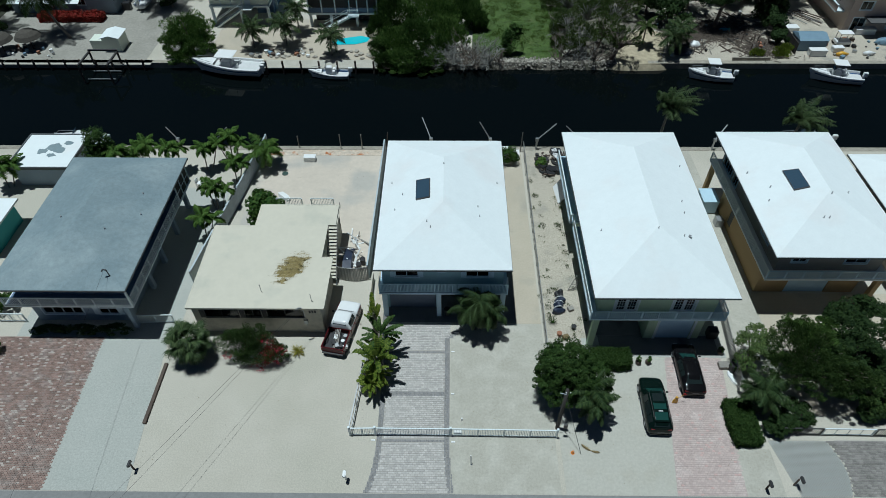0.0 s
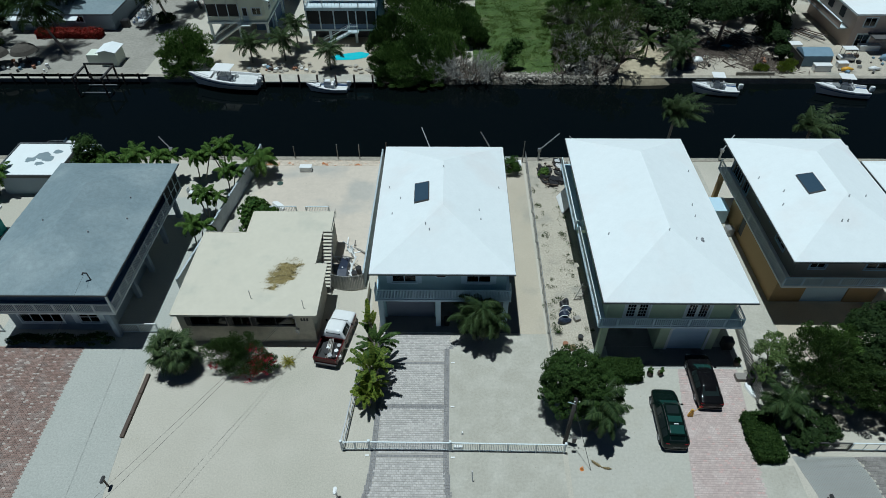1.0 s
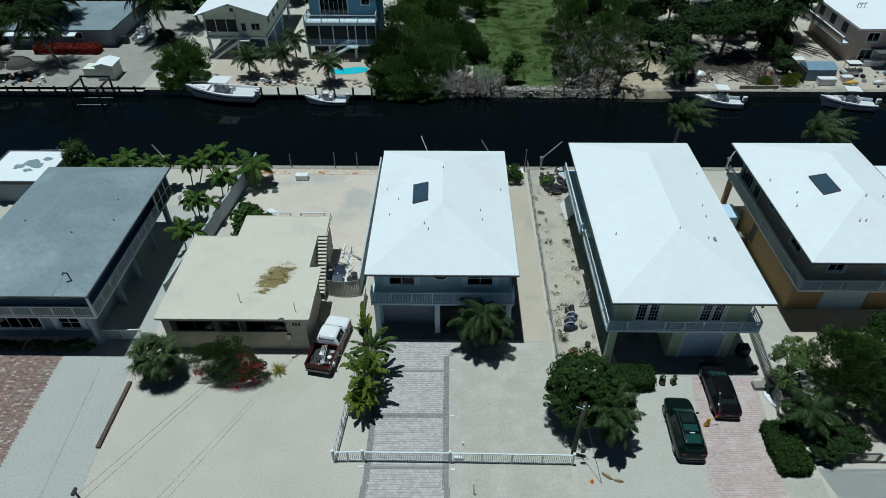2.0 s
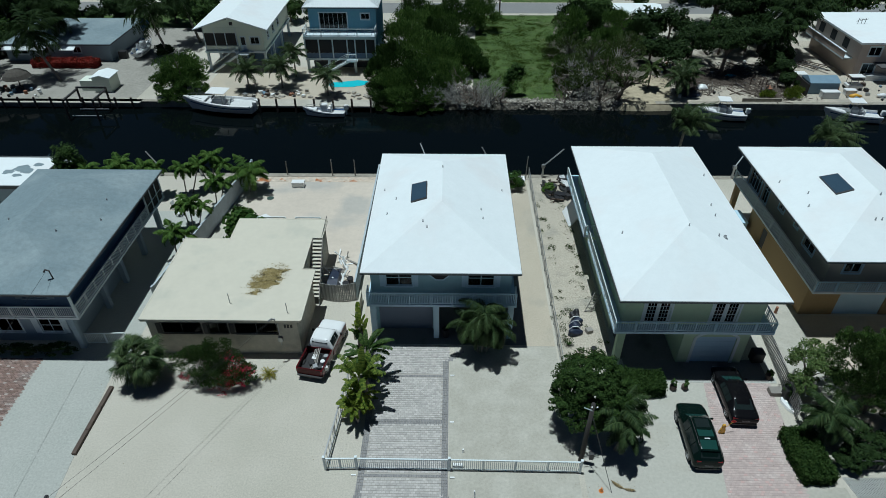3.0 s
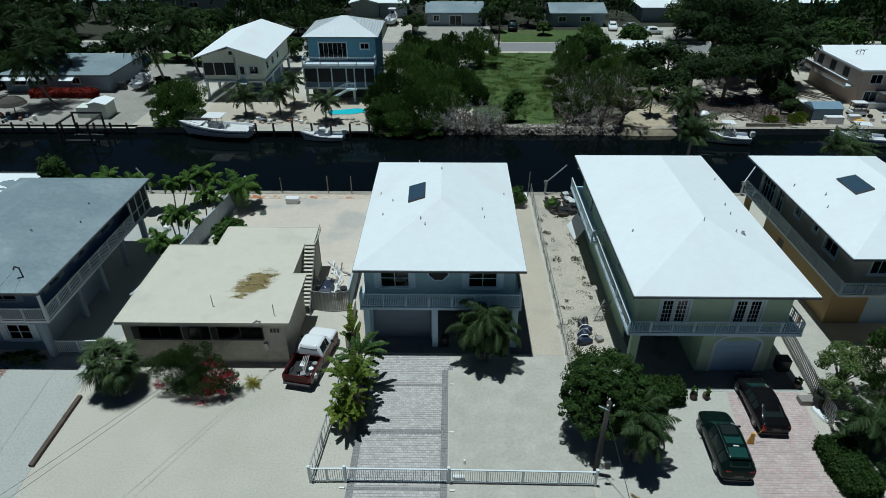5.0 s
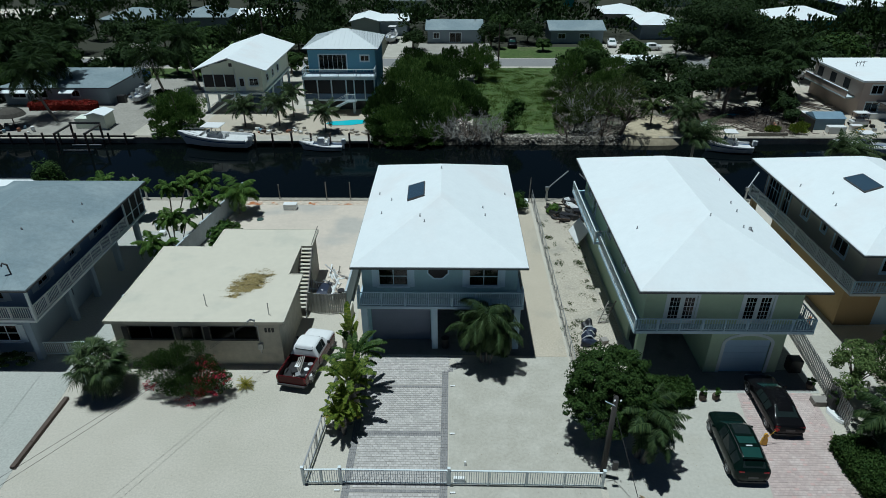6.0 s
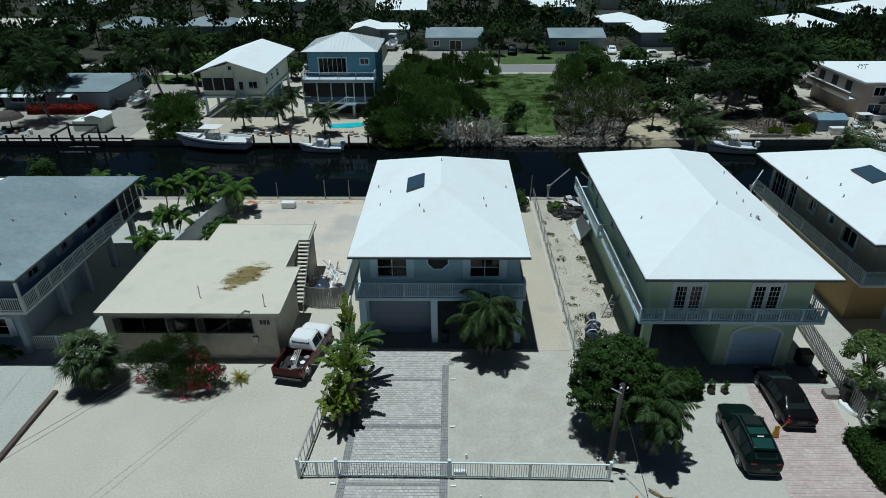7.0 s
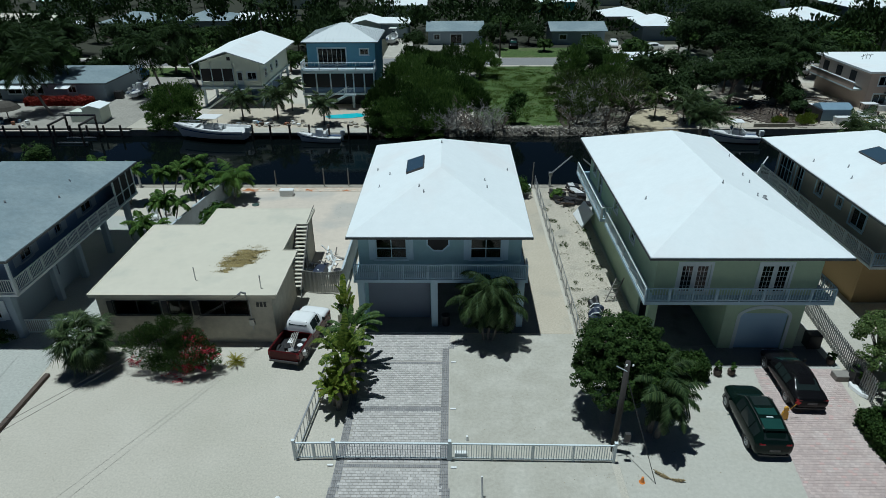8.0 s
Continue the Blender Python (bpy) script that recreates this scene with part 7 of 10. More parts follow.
for x, y in lit:
    s, a = rng.uniform(0.008, 0.026), rng.uniform(0, 3.14)
    dx, dy = math.cos(a) * s, math.sin(a) * s
    k = len(v)
    v += [(x - dx, y - dy, 0.034), (x + dy * 0.5, y - dx * 0.5, 0.045), (x + dx, y + dy, 0.036), (x - dy * 0.5, y + dx * 0.5, 0.042)]
    f.append((k, k + 1, k + 2, k + 3))
tagged(new("ground_litter", cloud("ground_litter", v, f, M["straw"])), "dry leaves and grit scattered on the ground", "leaf litter", "", "stuff")
# weeds and grit along the side yard
rng = np.random.default_rng(29)
weed = [(rng.choice((8.75, 9.2, 11.0)) + rng.normal(0, 0.25), rng.uniform(29.5, 53), 0.05, rng.uniform(0.12, 0.4), rng.uniform(0.12, 0.5), rng.uniform(0.05, 0.22)) for _ in range(70)]
me, _ = leaf_mesh("weeds", weed, 5200, 0.06, 13, M["leaf_olive"], 0.25, clumps=3, spread=0.7, spray=0.6)
tagged(new("weeds", me), "small olive weeds along a sandy side yard", "weeds", "", "stuff")
# tufts in the rough grass
rng = np.random.default_rng(9)
tuft = [(rng.uniform(4.0, 16.2), rng.uniform(77.8, 112), 0.05, rng.uniform(0.4, 1.6), rng.uniform(0.3, 1.4), rng.uniform(0.06, 0.2)) for _ in range(320)]
me, _ = leaf_mesh("grass_tufts", tuft, 46000, 0.1, 12, M["leaf_grass"], 0.2, clumps=3, spread=0.7, spray=0.5)
tagged(new("rough_grass", me), "tufts of rough grass on an empty lot", "grass", "", "stuff")


# ---------- houses beyond the canal ----------
def gable_roof(parent, x0, x1, y0, y1, ze, rise, mat, along="y", thick=0.14):
    bm = bmesh.new()
    if along == "y":
        mid = (x0 + x1) / 2
        a = [(x0, ze), (mid, ze + rise), (x1, ze), (x1, ze + thick), (mid, ze + rise + thick), (x0, ze + thick)]
        loft(bm, [[(x, y, z) for x, z in a] for y in (y0, y1)])
    else:
        mid = (y0 + y1) / 2
        a = [(y0, ze), (mid, ze + rise), (y1, ze), (y1, ze + thick), (mid, ze + rise + thick), (y0, ze + thick)]
        loft(bm, [[(x, y, z) for y, z in a] for x in (x0, x1)])
    return part("roof", bm, M[mat], parent)


def gable_end(parent, x0, x1, y, ze, rise, mat, thick=0.15):
    bm = bmesh.new()
    loft(bm, [[(x0, yy, ze), (x1, yy, ze), ((x0 + x1) / 2, yy, ze + rise)] for yy in (y, y + thick)])
    return part("gable_wall", bm, M[mat], parent)


def rib_lines(roof_parent, x0, x1, y0, y1, ze, slope, mat, gap=0.6, thick=0.14):
    """Standing seams up the four slopes of a hipped metal roof."""
    half = min(x1 - x0, y1 - y0) / 2
    seam = []
    x = x0 + gap
    while x < x1 - 0.1:
        d = min(x - x0, x1 - x, half)
        z0, z1 = ze + thick, ze + thick + slope * d
        seam.append(((x, y0, z0 + 0.01), (x, y0 + d, z1 + 0.01)))
        x += gap
    y = y0 + gap
    while y < y1 - 0.1:
        d = min(y - y0, y1 - y, half)
        for xe, dd in ((x1, -d), (x0, d)):
            seam.append(((xe, y, ze + thick + 0.01), (xe + dd, y, ze + thick + slope * d + 0.01)))
        y += gap
    for a, b in seam:
        bm = bmesh.new()
        bar(bm, a, b, 0.05, 0.05)
        part("roof_seam", bm, M[mat], roof_parent)


def stair_run(parent, top, foot, width, n, mat="rail_white", across=(0, 1, 0)):
    """An open stair between two points, with rails."""
    top, foot, ac = Vector(top), Vector(foot), Vector(across)
    bm = bmesh.new()
    for s in (-0.5, 0.5):
        bar(bm, top + ac * width * s, foot + ac * width * s, 0.08, 0.22)
        bar(bm, top + ac * width * s + UP * 0.95, foot + ac * width * s + UP * 0.95, 0.06)
    st = part("stair", bm, M[mat], parent)
    d = (foot - top)
    for i in range(n):
        p = top + d * ((i + 0.5) / n)
        bm = bmesh.new()
        w = Vector((abs(ac.x), abs(ac.y), 0)) * width
        way = Vector((d.x, d.y, 0)).normalized() * 0.28
        sx, sy = max(w.x, abs(way.x)), max(w.y, abs(way.y))
        box(bm, p.x - sx / 2, p.x + sx / 2, p.y - sy / 2, p.y + sy / 2, p.z - 0.03, p.z + 0.02)
        part("tread", bm, M[mat], st)


def cream_stilt_house():
    h = thing("cream_stilt_house", (-30.5, 95, 0), "cream gabled house on stilts with a pale metal roof", "house")
    FL = 2.75
    x0, x1, y0, y1 = -34.6, -26.3, 89.2, 104.5
    bm = bmesh.new()
    wall(bm, (-29.9, y0), (x1, y0), FL, 6.0, 0.16, [(0.3, 1.15, FL + 0.02, 4.85), (1.75, 3.0, 3.7, 4.7)])
    part("wall", bm, M["wall_cream"], h)
    window(h, (-29.9, y0), (x1, y0), 1.75, 3.0, 3.7, 4.7, bars=(1, 0))
    bm = bmesh.new()
    box(bm, -29.58, -28.77, y0 + 0.03, y0 + 0.08, FL + 0.03, 4.83)
    d = part("door", bm, M["trim"], h)
    bm = bmesh.new()
    box(bm, -29.45, -28.9, y0 + 0.01, y0 + 0.028, 3.6, 4.65)
    part("pane", bm, M["screen_mesh"], d)
    for p, q, holes in (((x1, y0 + 0.16), (x1, y1), [(2, 3, 3.7, 4.7), (5, 6, 3.7, 4.7), (8, 9, 3.7, 4.7)]), ((x1, y1), (x0, y1), ()), ((x0, y1 - 0.16), (x0, 92.5), [(3, 4, 3.7, 4.7)]), ((x0, 92.4), (-29.9, 92.4), ()), ((-29.9, 92.3), (-29.9, 89.36), ())):
        bm = bmesh.new()
        wall(bm, p, q, FL, 6.0, 0.16, holes)
        part("wall", bm, M["wall_cream"], h)
    for u in (2, 5, 8):
        window(h, (x1, y0 + 0.16), (x1, y1), u, u + 1, 3.7, 4.7, bars=(0, 1))
    # screened porch
    for i in range(4):
        x = -34.55 + i * 1.5
        flat_box(h, "porch_post", x - 0.06, x + 0.06, 89.2, 89.32, FL, 6.0, "trim")
        if i < 3:
            flat_box(h, "screen", x + 0.07, x + 1.43, 89.24, 89.27, FL + 0.75, 5.2, "screen_mesh")
            flat_box(h, "porch_panel", x + 0.07, x + 1.43, 89.235, 89.275, FL, FL + 0.7, "wall_cream")
    flat_box(h, "porch_lintel", -34.6, -29.92, 89.2, 89.34, 5.22, 6.0, "wall_cream")
    flat_box(h, "floor_slab", -34.75, -26.1, 89.0, 104.7, 2.5, FL, "trim")
    gable_roof(h, -35.6, -25.3, 88.3, 106.3, 5.85, 1.65, "roof_white")
    gable_end(h, x0 + 0.02, x1 - 0.02, 89.22, 6.0, 1.2, "wall_cream")
    gable_end(h, x0 + 0.02, x1 - 0.02, 104.3, 6.0, 1.2, "wall_cream")
    flat_box(h, "gable_vent", -30.65, -30.2, 89.17, 89.215, 6.3, 6.75, "black")
    for x in (-34.5, -30.4, -26.4):
        for y in (89.3, 94.0, 99.0, 104.0):
            flat_box(h, "stilt", x - 0.16, x + 0.16, y - 0.16, y + 0.16, 0.0, 2.5, "trim")
    stair_run(h, (-29.6, 88.4, 2.7), (-33.9, 88.4, 0.0), 1.0, 13)
    flat_box(h, "landing", -29.7, -28.4, 87.9, 88.98, 2.55, 2.7, "trim")
    flat_box(h, "storage_wall", -29.0, -26.5, 92.6, 100.8, 0.0, 2.49, "wall_slate")
    h.location += Vector((0.2, -2.5, 0))


def blue_stilt_house():
    h = thing("blue_stilt_house", (-15.3, 92, 0), "tall blue house on stilts with porches and a pale metal roof", "house")
    x0, x1, y0, y1 = -20.3, -10.1, 89.0, 98.0
    L1, L2 = 2.1, 5.15
    top = [(1.6, 5.8, 5.4, 7.6), (7.9, 9.2, 6.7, 7.5)]
    bm = bmesh.new()
    wall(bm, (x0, y0), (x1, y0), L2 + 0.02, 8.4, 0.16, top)
    part("wall", bm, M["wall_blue_far"], h)
    window(h, (x0, y0), (x1, y0), *top[0], bars=(5, 0), pane_mat="glass")
    window(h, (x0, y0), (x1, y0), *top[1], bars=(1, 0))
    for p, q in (((x1, y0 + 0.16), (x1, y1)), ((x1 - 0.16, y1), (x0, y1)), ((x0, y1 - 0.16), (x0, y0 + 0.16))):
        bm = bmesh.new()
        wall(bm, p, q, 0.0, 8.4, 0.16)
        w = part("wall", bm, M["wall_blue_far"], h)
    lap_lines(h, (x1, y0 + 0.2), (x1, y1), 0.3, 8.3, "wall_blue_far", 0.3)
    bm = bmesh.new()
    wall(bm, (x0, y0), (x1, y0), L1, L2 - 0.2, 0.16)
    part("wall", bm, M["wall_blue_far"], h)
    hip_roof(h, -20.95, -9.55, 88.2, 98.7, 8.4, 0.34, "roof_metal", caps=True)
    rib_lines(h, -20.95, -9.55, 88.2, 98.7, 8.4, 0.34, "roof_metal", 0.6)
    flat_box(h, "balcony_floor", -20.9, -10.0, 86.4, 88.98, 4.75, L2, "trim")
    railing(h, (-20.8, 86.5), (-10.1, 86.5), L2, 1.0, 0.5, 2.6, "rail_white", 0.07)
    railing(h, (-20.8, 86.6), (-20.8, 88.9), L2, 1.0, 0.5, 2.3, "rail_white", 0.07)
    railing(h, (-10.1, 86.6), (-10.1, 88.9), L2, 1.0, 0.5, 2.3, "rail_white", 0.07)
    flat_box(h, "porch_floor", -20.9, -10.0, 86.4, 88.98, 1.85, L1, "trim")
    xs = [-20.75, -18.7, -16.6, -14.4, -13.2, -11.6, -10.15]
    for i, x in enumerate(xs):
        flat_box(h, "porch_post", x - 0.09, x + 0.09, 86.45, 86.62, L1, 4.75, "trim")
        if i < len(xs) - 1:
            flat_box(h, "screen", x + 0.1, xs[i + 1] - 0.1, 86.52, 86.55, L1 + 0.75, 4.7, "screen_mesh")
            flat_box(h, "porch_panel", x + 0.1, xs[i + 1] - 0.1, 86.5, 86.56, L1 + 0.02, L1 + 0.72, "wall_slate")
    for x in (-20.6, -17.4, -13.4, -10.3):
        flat_box(h, "stilt", x - 0.18, x + 0.18, 86.5, 86.86, 0.0, 1.85, "trim")
    flat_box(h, "under_wall", -20.2, -10.3, 88.6, 88.98, 0.0, 1.84, "dark_void")
    stair_run(h, (-14.0, 85.9, 2.05), (-18.4, 85.9, 0.0), 0.9, 10)
    flat_box(h, "landing", -14.6, -12.9, 85.4, 86.38, 1.9, 2.05, "trim")
    railing(h, (-14.5, 85.45), (-13.0, 85.45), 2.05, 0.95, 0.2, 1.5, "rail_white", 0.06)
    flat_box(h, "curtain", x0 + 1.7, x0 + 5.7, y0 + 0.2, y0 + 0.23, 5.45, 7.55, "trim_blue")
    h.location += Vector((0.2, -0.8, 0))
    h.scale.x = 0.92


def simple_house(x0, x1, y0, y1, hgt, roof, roof_mat, wall_mat, label, slope=0.3, over=0.5, wins=(), name="house", group="houses beyond the canal"):
    h = thing(name, ((x0 + x1) / 2, (y0 + y1) / 2, 0), label, "house", group)
    shell(h, x0, x1, y0, y1, 0.0, hgt, wall_mat, {"s": [w[:4] for w in wins]})
    for w in wins:
        window(h, (x0, y0), (x1, y0), *w[:4], bars=(1, 0))
    if roof == "hip":
        hip_roof(h, x0 - over, x1 + over, y0 - over, y1 + over, hgt, slope, roof_mat, caps=False)
    elif roof == "gable":
        gable_roof(h, x0 - over, x1 + over, y0 - over, y1 + over, hgt, (x1 - x0) / 2 * slope, roof_mat)
        gable_end(h, x0 + 0.02, x1 - 0.02, y0 + 0.01, hgt, (x1 - x0) / 2 * slope * 0.93, wall_mat)
        gable_end(h, x0 + 0.02, x1 - 0.02, y1 - 0.2, hgt, (x1 - x0) / 2 * slope * 0.93, wall_mat)
    elif roof == "gable_x":
        gable_roof(h, x0 - over, x1 + over, y0 - over, y1 + over, hgt, (y1 - y0) / 2 * slope, roof_mat, "x")
    else:
        flat_box(h, "roof", x0 - over, x1 + over, y0 - over, y1 + over, hgt, hgt + 0.25, roof_mat)
    return h


cream_stilt_house()
blue_stilt_house()

# long grey house at the far left with white awnings
g = simple_house(-65.5, -50.0, 90.0, 101.5, 2.5, "hip", "roof_grey", "wall_grey", "long low grey house with an old streaked roof", 0.2, 0.5,
                 [(1.2, 3.2, 1.0, 2.1), (4.4, 6.4, 1.0, 2.1), (10, 11.2, 1.2, 2.1)], "grey_house")
for a, b in ((-65.2, -58.9), (-56.6, -54.6)):
    bm = bmesh.new()
    loft(bm, [[(a, 88.6, 2.0), (b, 88.6, 2.0), (b, 89.98, 2.42), (a, 89.98, 2.42)], [(a, 88.6, 2.06), (b, 88.6, 2.06), (b, 89.98, 2.48), (a, 89.98, 2.48)]])
    part("awning", bm, M["roof_white"], g, "white sloping awning")
# pale utility shed by the water
s = thing("utility_shed", (-46.2, 79.7, 0), "small pale shed with a white gabled roof", "shed")
shell(s, -47.3, -45.0, 78.5, 81.0, 0.0, 1.9, "wall_cream")
gable_roof(s, -47.5, -44.8, 78.3, 81.2, 1.9, 0.35, "roof_white", "y", 0.08)
gable_end(s, -47.28, -45.02, 78.52, 1.9, 0.32, "wall_cream", 0.1)
gable_end(s, -47.28, -45.02, 80.88, 1.9, 0.32, "wall_cream", 0.1)
flat_box(s, "lean_to", -49.3, -47.35, 79.0, 80.9, 0.0, 1.35, "wall_cream")
# two storey pinkish house at the far right
p = simple_house(55.6, 72.0, 84.3, 97.0, 4.9, "flat", "roof_white", "wall_pink", "two-storey pinkish stucco house with a flat white roof", 0.2, 0.6,
                 [(1.2, 2.8, 3.2, 4.4), (1.0, 2.8, 0.2, 2.1), (6, 8, 3.2, 4.4), (6, 8, 0.6, 2.1)], "stucco_house")
flat_box(p, "balcony_floor", 54.3, 55.58, 85.5, 96.8, 2.3, 2.5, "trim")
flat_box(p, "balcony_wall", 54.3, 54.42, 85.5, 96.8, 2.5, 3.3, "wall_pink")
flat_box(p, "balcony_cap", 54.24, 54.48, 85.4, 96.9, 3.3, 3.38, "trim")
for y in (87.5, 91, 94.5):
    flat_box(p, "window", 55.52, 55.596, y, y + 1.3, 3.1, 4.4, "screen_mesh")
flat_box(p, "awning", 57.9, 66.0, 82.2, 84.28, 2.2, 2.35, "dark_void")
bm = bmesh.new()
for i in range(3):
    bar(bm, (58.6 + i * 0.5, 92, 5.15), (58.6 + i * 0.5, 92, 5.9), 0.05)
    bar(bm, (58.3 + i * 0.5, 91.9, 5.5 + 0.1 * i), (59.0 + i * 0.5, 92.1, 5.8), 0.05)
part("roof_antenna", bm, M["metal_dark"], p)

FAR = [
    (-4.8, 6.4, 135, 144, 2.6, "gable_x", "roof_grey", "wall_grey", "low grey house across the far street", [(1.2, 2.4, 1.0, 2.1), (4.6, 7.0, 0.2, 2.1)]),
    (20.8, 31.6, 134.5, 143, 2.6, "gable_x", "roof_grey", "wall_grey", "low grey house with a grey roof", [(1.5, 3, 1.0, 2.0), (6, 8, 1.0, 2.0)]),
    (40.6, 49.4, 139, 151, 2.9, "hip", "roof_white", "wall_grey", "house with a bright white hipped roof", [(4.6, 6.6, 1.0, 2.1)]),
    (36.0, 45.0, 153, 163, 3.0, "hip", "roof_white", "wall_pink", "house with a white roof and a brick porch", [(1.5, 3, 1.0, 2.0)]),
    (68.5, 82.5, 138, 150, 4.0, "hip", "roof_white", "wall_teal", "teal house with a white hipped roof", [(2, 4, 1.0, 2.4), (8, 10, 1.0, 2.4)]),
    (90.0, 112, 150, 164, 5.0, "hip", "roof_white", "wall_grey", "two-storey pale house with a white roof", [(2, 4, 3.0, 4.2), (8, 10, 3.0, 4.2), (2, 4, 0.8, 2.0)]),
    (-79.5, -66.5, 147, 158, 2.8, "hip", "roof_grey", "wall_grey", "low house with a grey hipped roof", [(3, 5, 1.0, 2.0)]),
    (-63.0, -51.5, 150, 161, 2.8, "hip", "roof_grey", "wall_grey", "low house with a grey hipped roof", [(3, 5, 1.0, 2.0)]),
    (-110, -92, 148, 158, 2.7, "gable_x", "roof_beige", "wall_cream", "low house with a pale roof", [(3, 5, 1.0, 2.0)]),
    (-90, -84, 146, 152, 2.5, "flat", "roof_white", "wall_cream", "carport with a white roof", []),
    (-49.5, -38.0, 152, 160, 2.7, "gable_x", "roof_white", "wall_grey", "low house with a white roof", [(3, 5, 1.0, 2.0)]),
    (-15.5, -9.6, 143, 152, 3.0, "flat", "roof_white", "wall_grey", "carport with a white flat roof", []),
    (-22.0, -15.8, 144, 153, 2.8, "gable", "roof_white", "wall_cream", "small house with a pale gabled roof", []),
    (-20, -7, 176, 188, 3.0, "gable_x", "roof_white", "wall_cream", "low house with a white roof", [(3, 5, 1.0, 2.0)]),
    (22, 34, 184, 196, 2.8, "gable_x", "roof_white", "wall_teal", "low house with a white roof", []),
    (-60, -44, 196, 208, 3.0, "hip", "roof_white", "wall_cream", "house with a white hipped roof", []),
    (60, 74, 186, 198, 3.0, "hip", "roof_white", "wall_cream", "house with a white hipped roof", []),
    (84, 100, 196, 208, 3.2, "hip", "roof_white", "wall_cream", "house with a white hipped roof", []),
    (44, 52, 200, 210, 3.0, "hip", "roof_white", "wall_cream", "house with a white hipped roof", []),
    (-120, -104, 190, 202, 3.0, "hip", "roof_white", "wall_cream", "house with a white hipped roof", []),
]
for x0, x1, y0, y1, hgt, rf, rm, wm, lab, wins in FAR:
    simple_house(x0, x1, y0, y1, hgt, rf, rm, wm, lab, 0.3, 0.5, wins)
# pale canopy behind the scrub trees
t = thing("canopy", (31, 108, 0), "pale fabric canopy among trees", "canopy")
for x in (27.2, 34.6):
    for y in (105.2, 110.8):
        flat_box(t, "leg", x - 0.05, x + 0.05, y - 0.05, y + 0.05, 0, 2.6, "metal")
gable_roof(t, 26.8, 35.0, 104.8, 111.2, 2.6, 0.7, "roof_white", "x", 0.05)


# ---------- far woods ----------
def far_woods():
    rng = np.random.default_rng(77)
    taken = [(h[0] - 2, h[1] + 2, h[2] - (3 if h[0] < -30 else 8), h[3] + 3) for h in FAR] + [(-72, -42, 112, 141), (8, 32, 112, 133), (-8, 8, 112, 136), (30, 46, 112, 134), (-90, -60, 108, 136), (-24, -8, 112, 146), (44, 74, 100, 116)]
    blobs = []
    while len(blobs) < 820:
        y = rng.uniform(122, 300) if len(blobs) > 260 else rng.uniform(121.5, 165)
        x = rng.uniform(-1, 1) * (40 + y * 0.78)
        if any(a < x < b and c < y < d for a, b, c, d in taken):
            continue
        r = rng.uniform(2.2, 4.6)
        h = rng.uniform(3.0, 6.5) * (1.25 if y > 205 else 1)
        blobs.append((x, y, h * 0.6, r, r, h * 0.6))
    me, _ = leaf_mesh("woods", blobs, 150000, 0.44, 78, M["leaf_far"], 0.55, clumps=8, spread=0.4, spray=0.6)
    tagged(new("far_woods", me), "dark green woods between distant houses", "woods", "", "stuff")
    v, f = [], []
    for i in range(70):
        y = rng.uniform(122, 190)
        x = rng.uniform(-1, 1) * (40 + y * 0.7)
        if any(a < x < b and c < y < d for a, b, c, d in taken):
            continue
        h = rng.uniform(4, 8)
        a, b = palm_crown((x, y, h), 12, rng.uniform(2.2, 3.2), 300 + i, leaflets=12, width=0.13, leaf_len=0.3)
        f += [tuple(q + len(v) for q in face) for face in b]
        v += a
        k = len(v)
        for z, r in ((0, 0.18), (h, 0.12)):
            v += [(x - r, y, z), (x + r, y, z), (x, y + r, z)]
        f += [(k, k + 1, k + 4, k + 3), (k + 1, k + 2, k + 5, k + 4), (k + 2, k, k + 3, k + 5)]
    tagged(new("far_palms", cloud("far_palms", v, f, M["leaf_far"])), "dark palms between distant houses", "palms", "", "stuff")


def left_thicket():
    rng = np.random.default_rng(81)
    blobs = []
    while len(blobs) < 95:
        x, y = rng.uniform(-150, -67), rng.uniform(86, 144)
        if 113 < y < 121.5 or (x > -74 and y > 108):
            continue
        r, h = rng.uniform(2.4, 4.4), rng.uniform(3.0, 6.0)
        blobs.append((x, y, h * 0.55, r, r, h * 0.6))
    me, _ = leaf_mesh("thicket", blobs, 60000, 0.36, 82, M["leaf_far"], 0.5, clumps=9, spread=0.36, spray=0.6)
    tagged(new("far_thicket", me), "dark green trees crowding far canal lots", "woods", "", "stuff")


far_woods()
left_thicket()
# nearer dark trees along the far street and at the left
for i, (x, y, r, h) in enumerate(((-64, 105, 3.0, 5.0), (-56, 107.5, 2.8, 4.6), (-47, 108, 2.8, 4.4), (-42.5, 105.5, 2.4, 4.0), (-60, 124, 3.4, 5.4), (-52, 125, 3.2, 5.2), (-47, 123.5, 3.0, 5.0), (-70, 104, 4.0, 6.0), (-76, 96, 4.2, 6.0), (-72, 112, 3.6, 5.0), (-58, 110.5, 2.2, 2.4), (-84, 106, 4.5, 6.5), (33, 116.0, 2.6, 4.0), (52, 108, 3.6, 6.0), (60, 104, 3.6, 5.4), (66, 110, 4.2, 6.0), (47, 99.5, 3.0, 5.0), (31.0, 99.5, 2.8, 4.6), (43, 122.5, 4.5, 6.5), (54, 124, 4.5, 7.0), (64, 126, 4.5, 6.0), (49.2, 97, 2.4, 3.4), (74, 104, 4, 5.0))):
    broad_tree("shade_tree", x, y, [(0, 0, h * 0.62, r, r, h * 0.42), (r * 0.4, -r * 0.3, h * 0.5, r * 0.6, r * 0.6, h * 0.35)], 2600, 0.34, 400 + i, "leaf_far" if i % 3 else "leaf_dark", "dark green tree by the far street", trunk=0.2, limbs=7, group="trees by the far street")


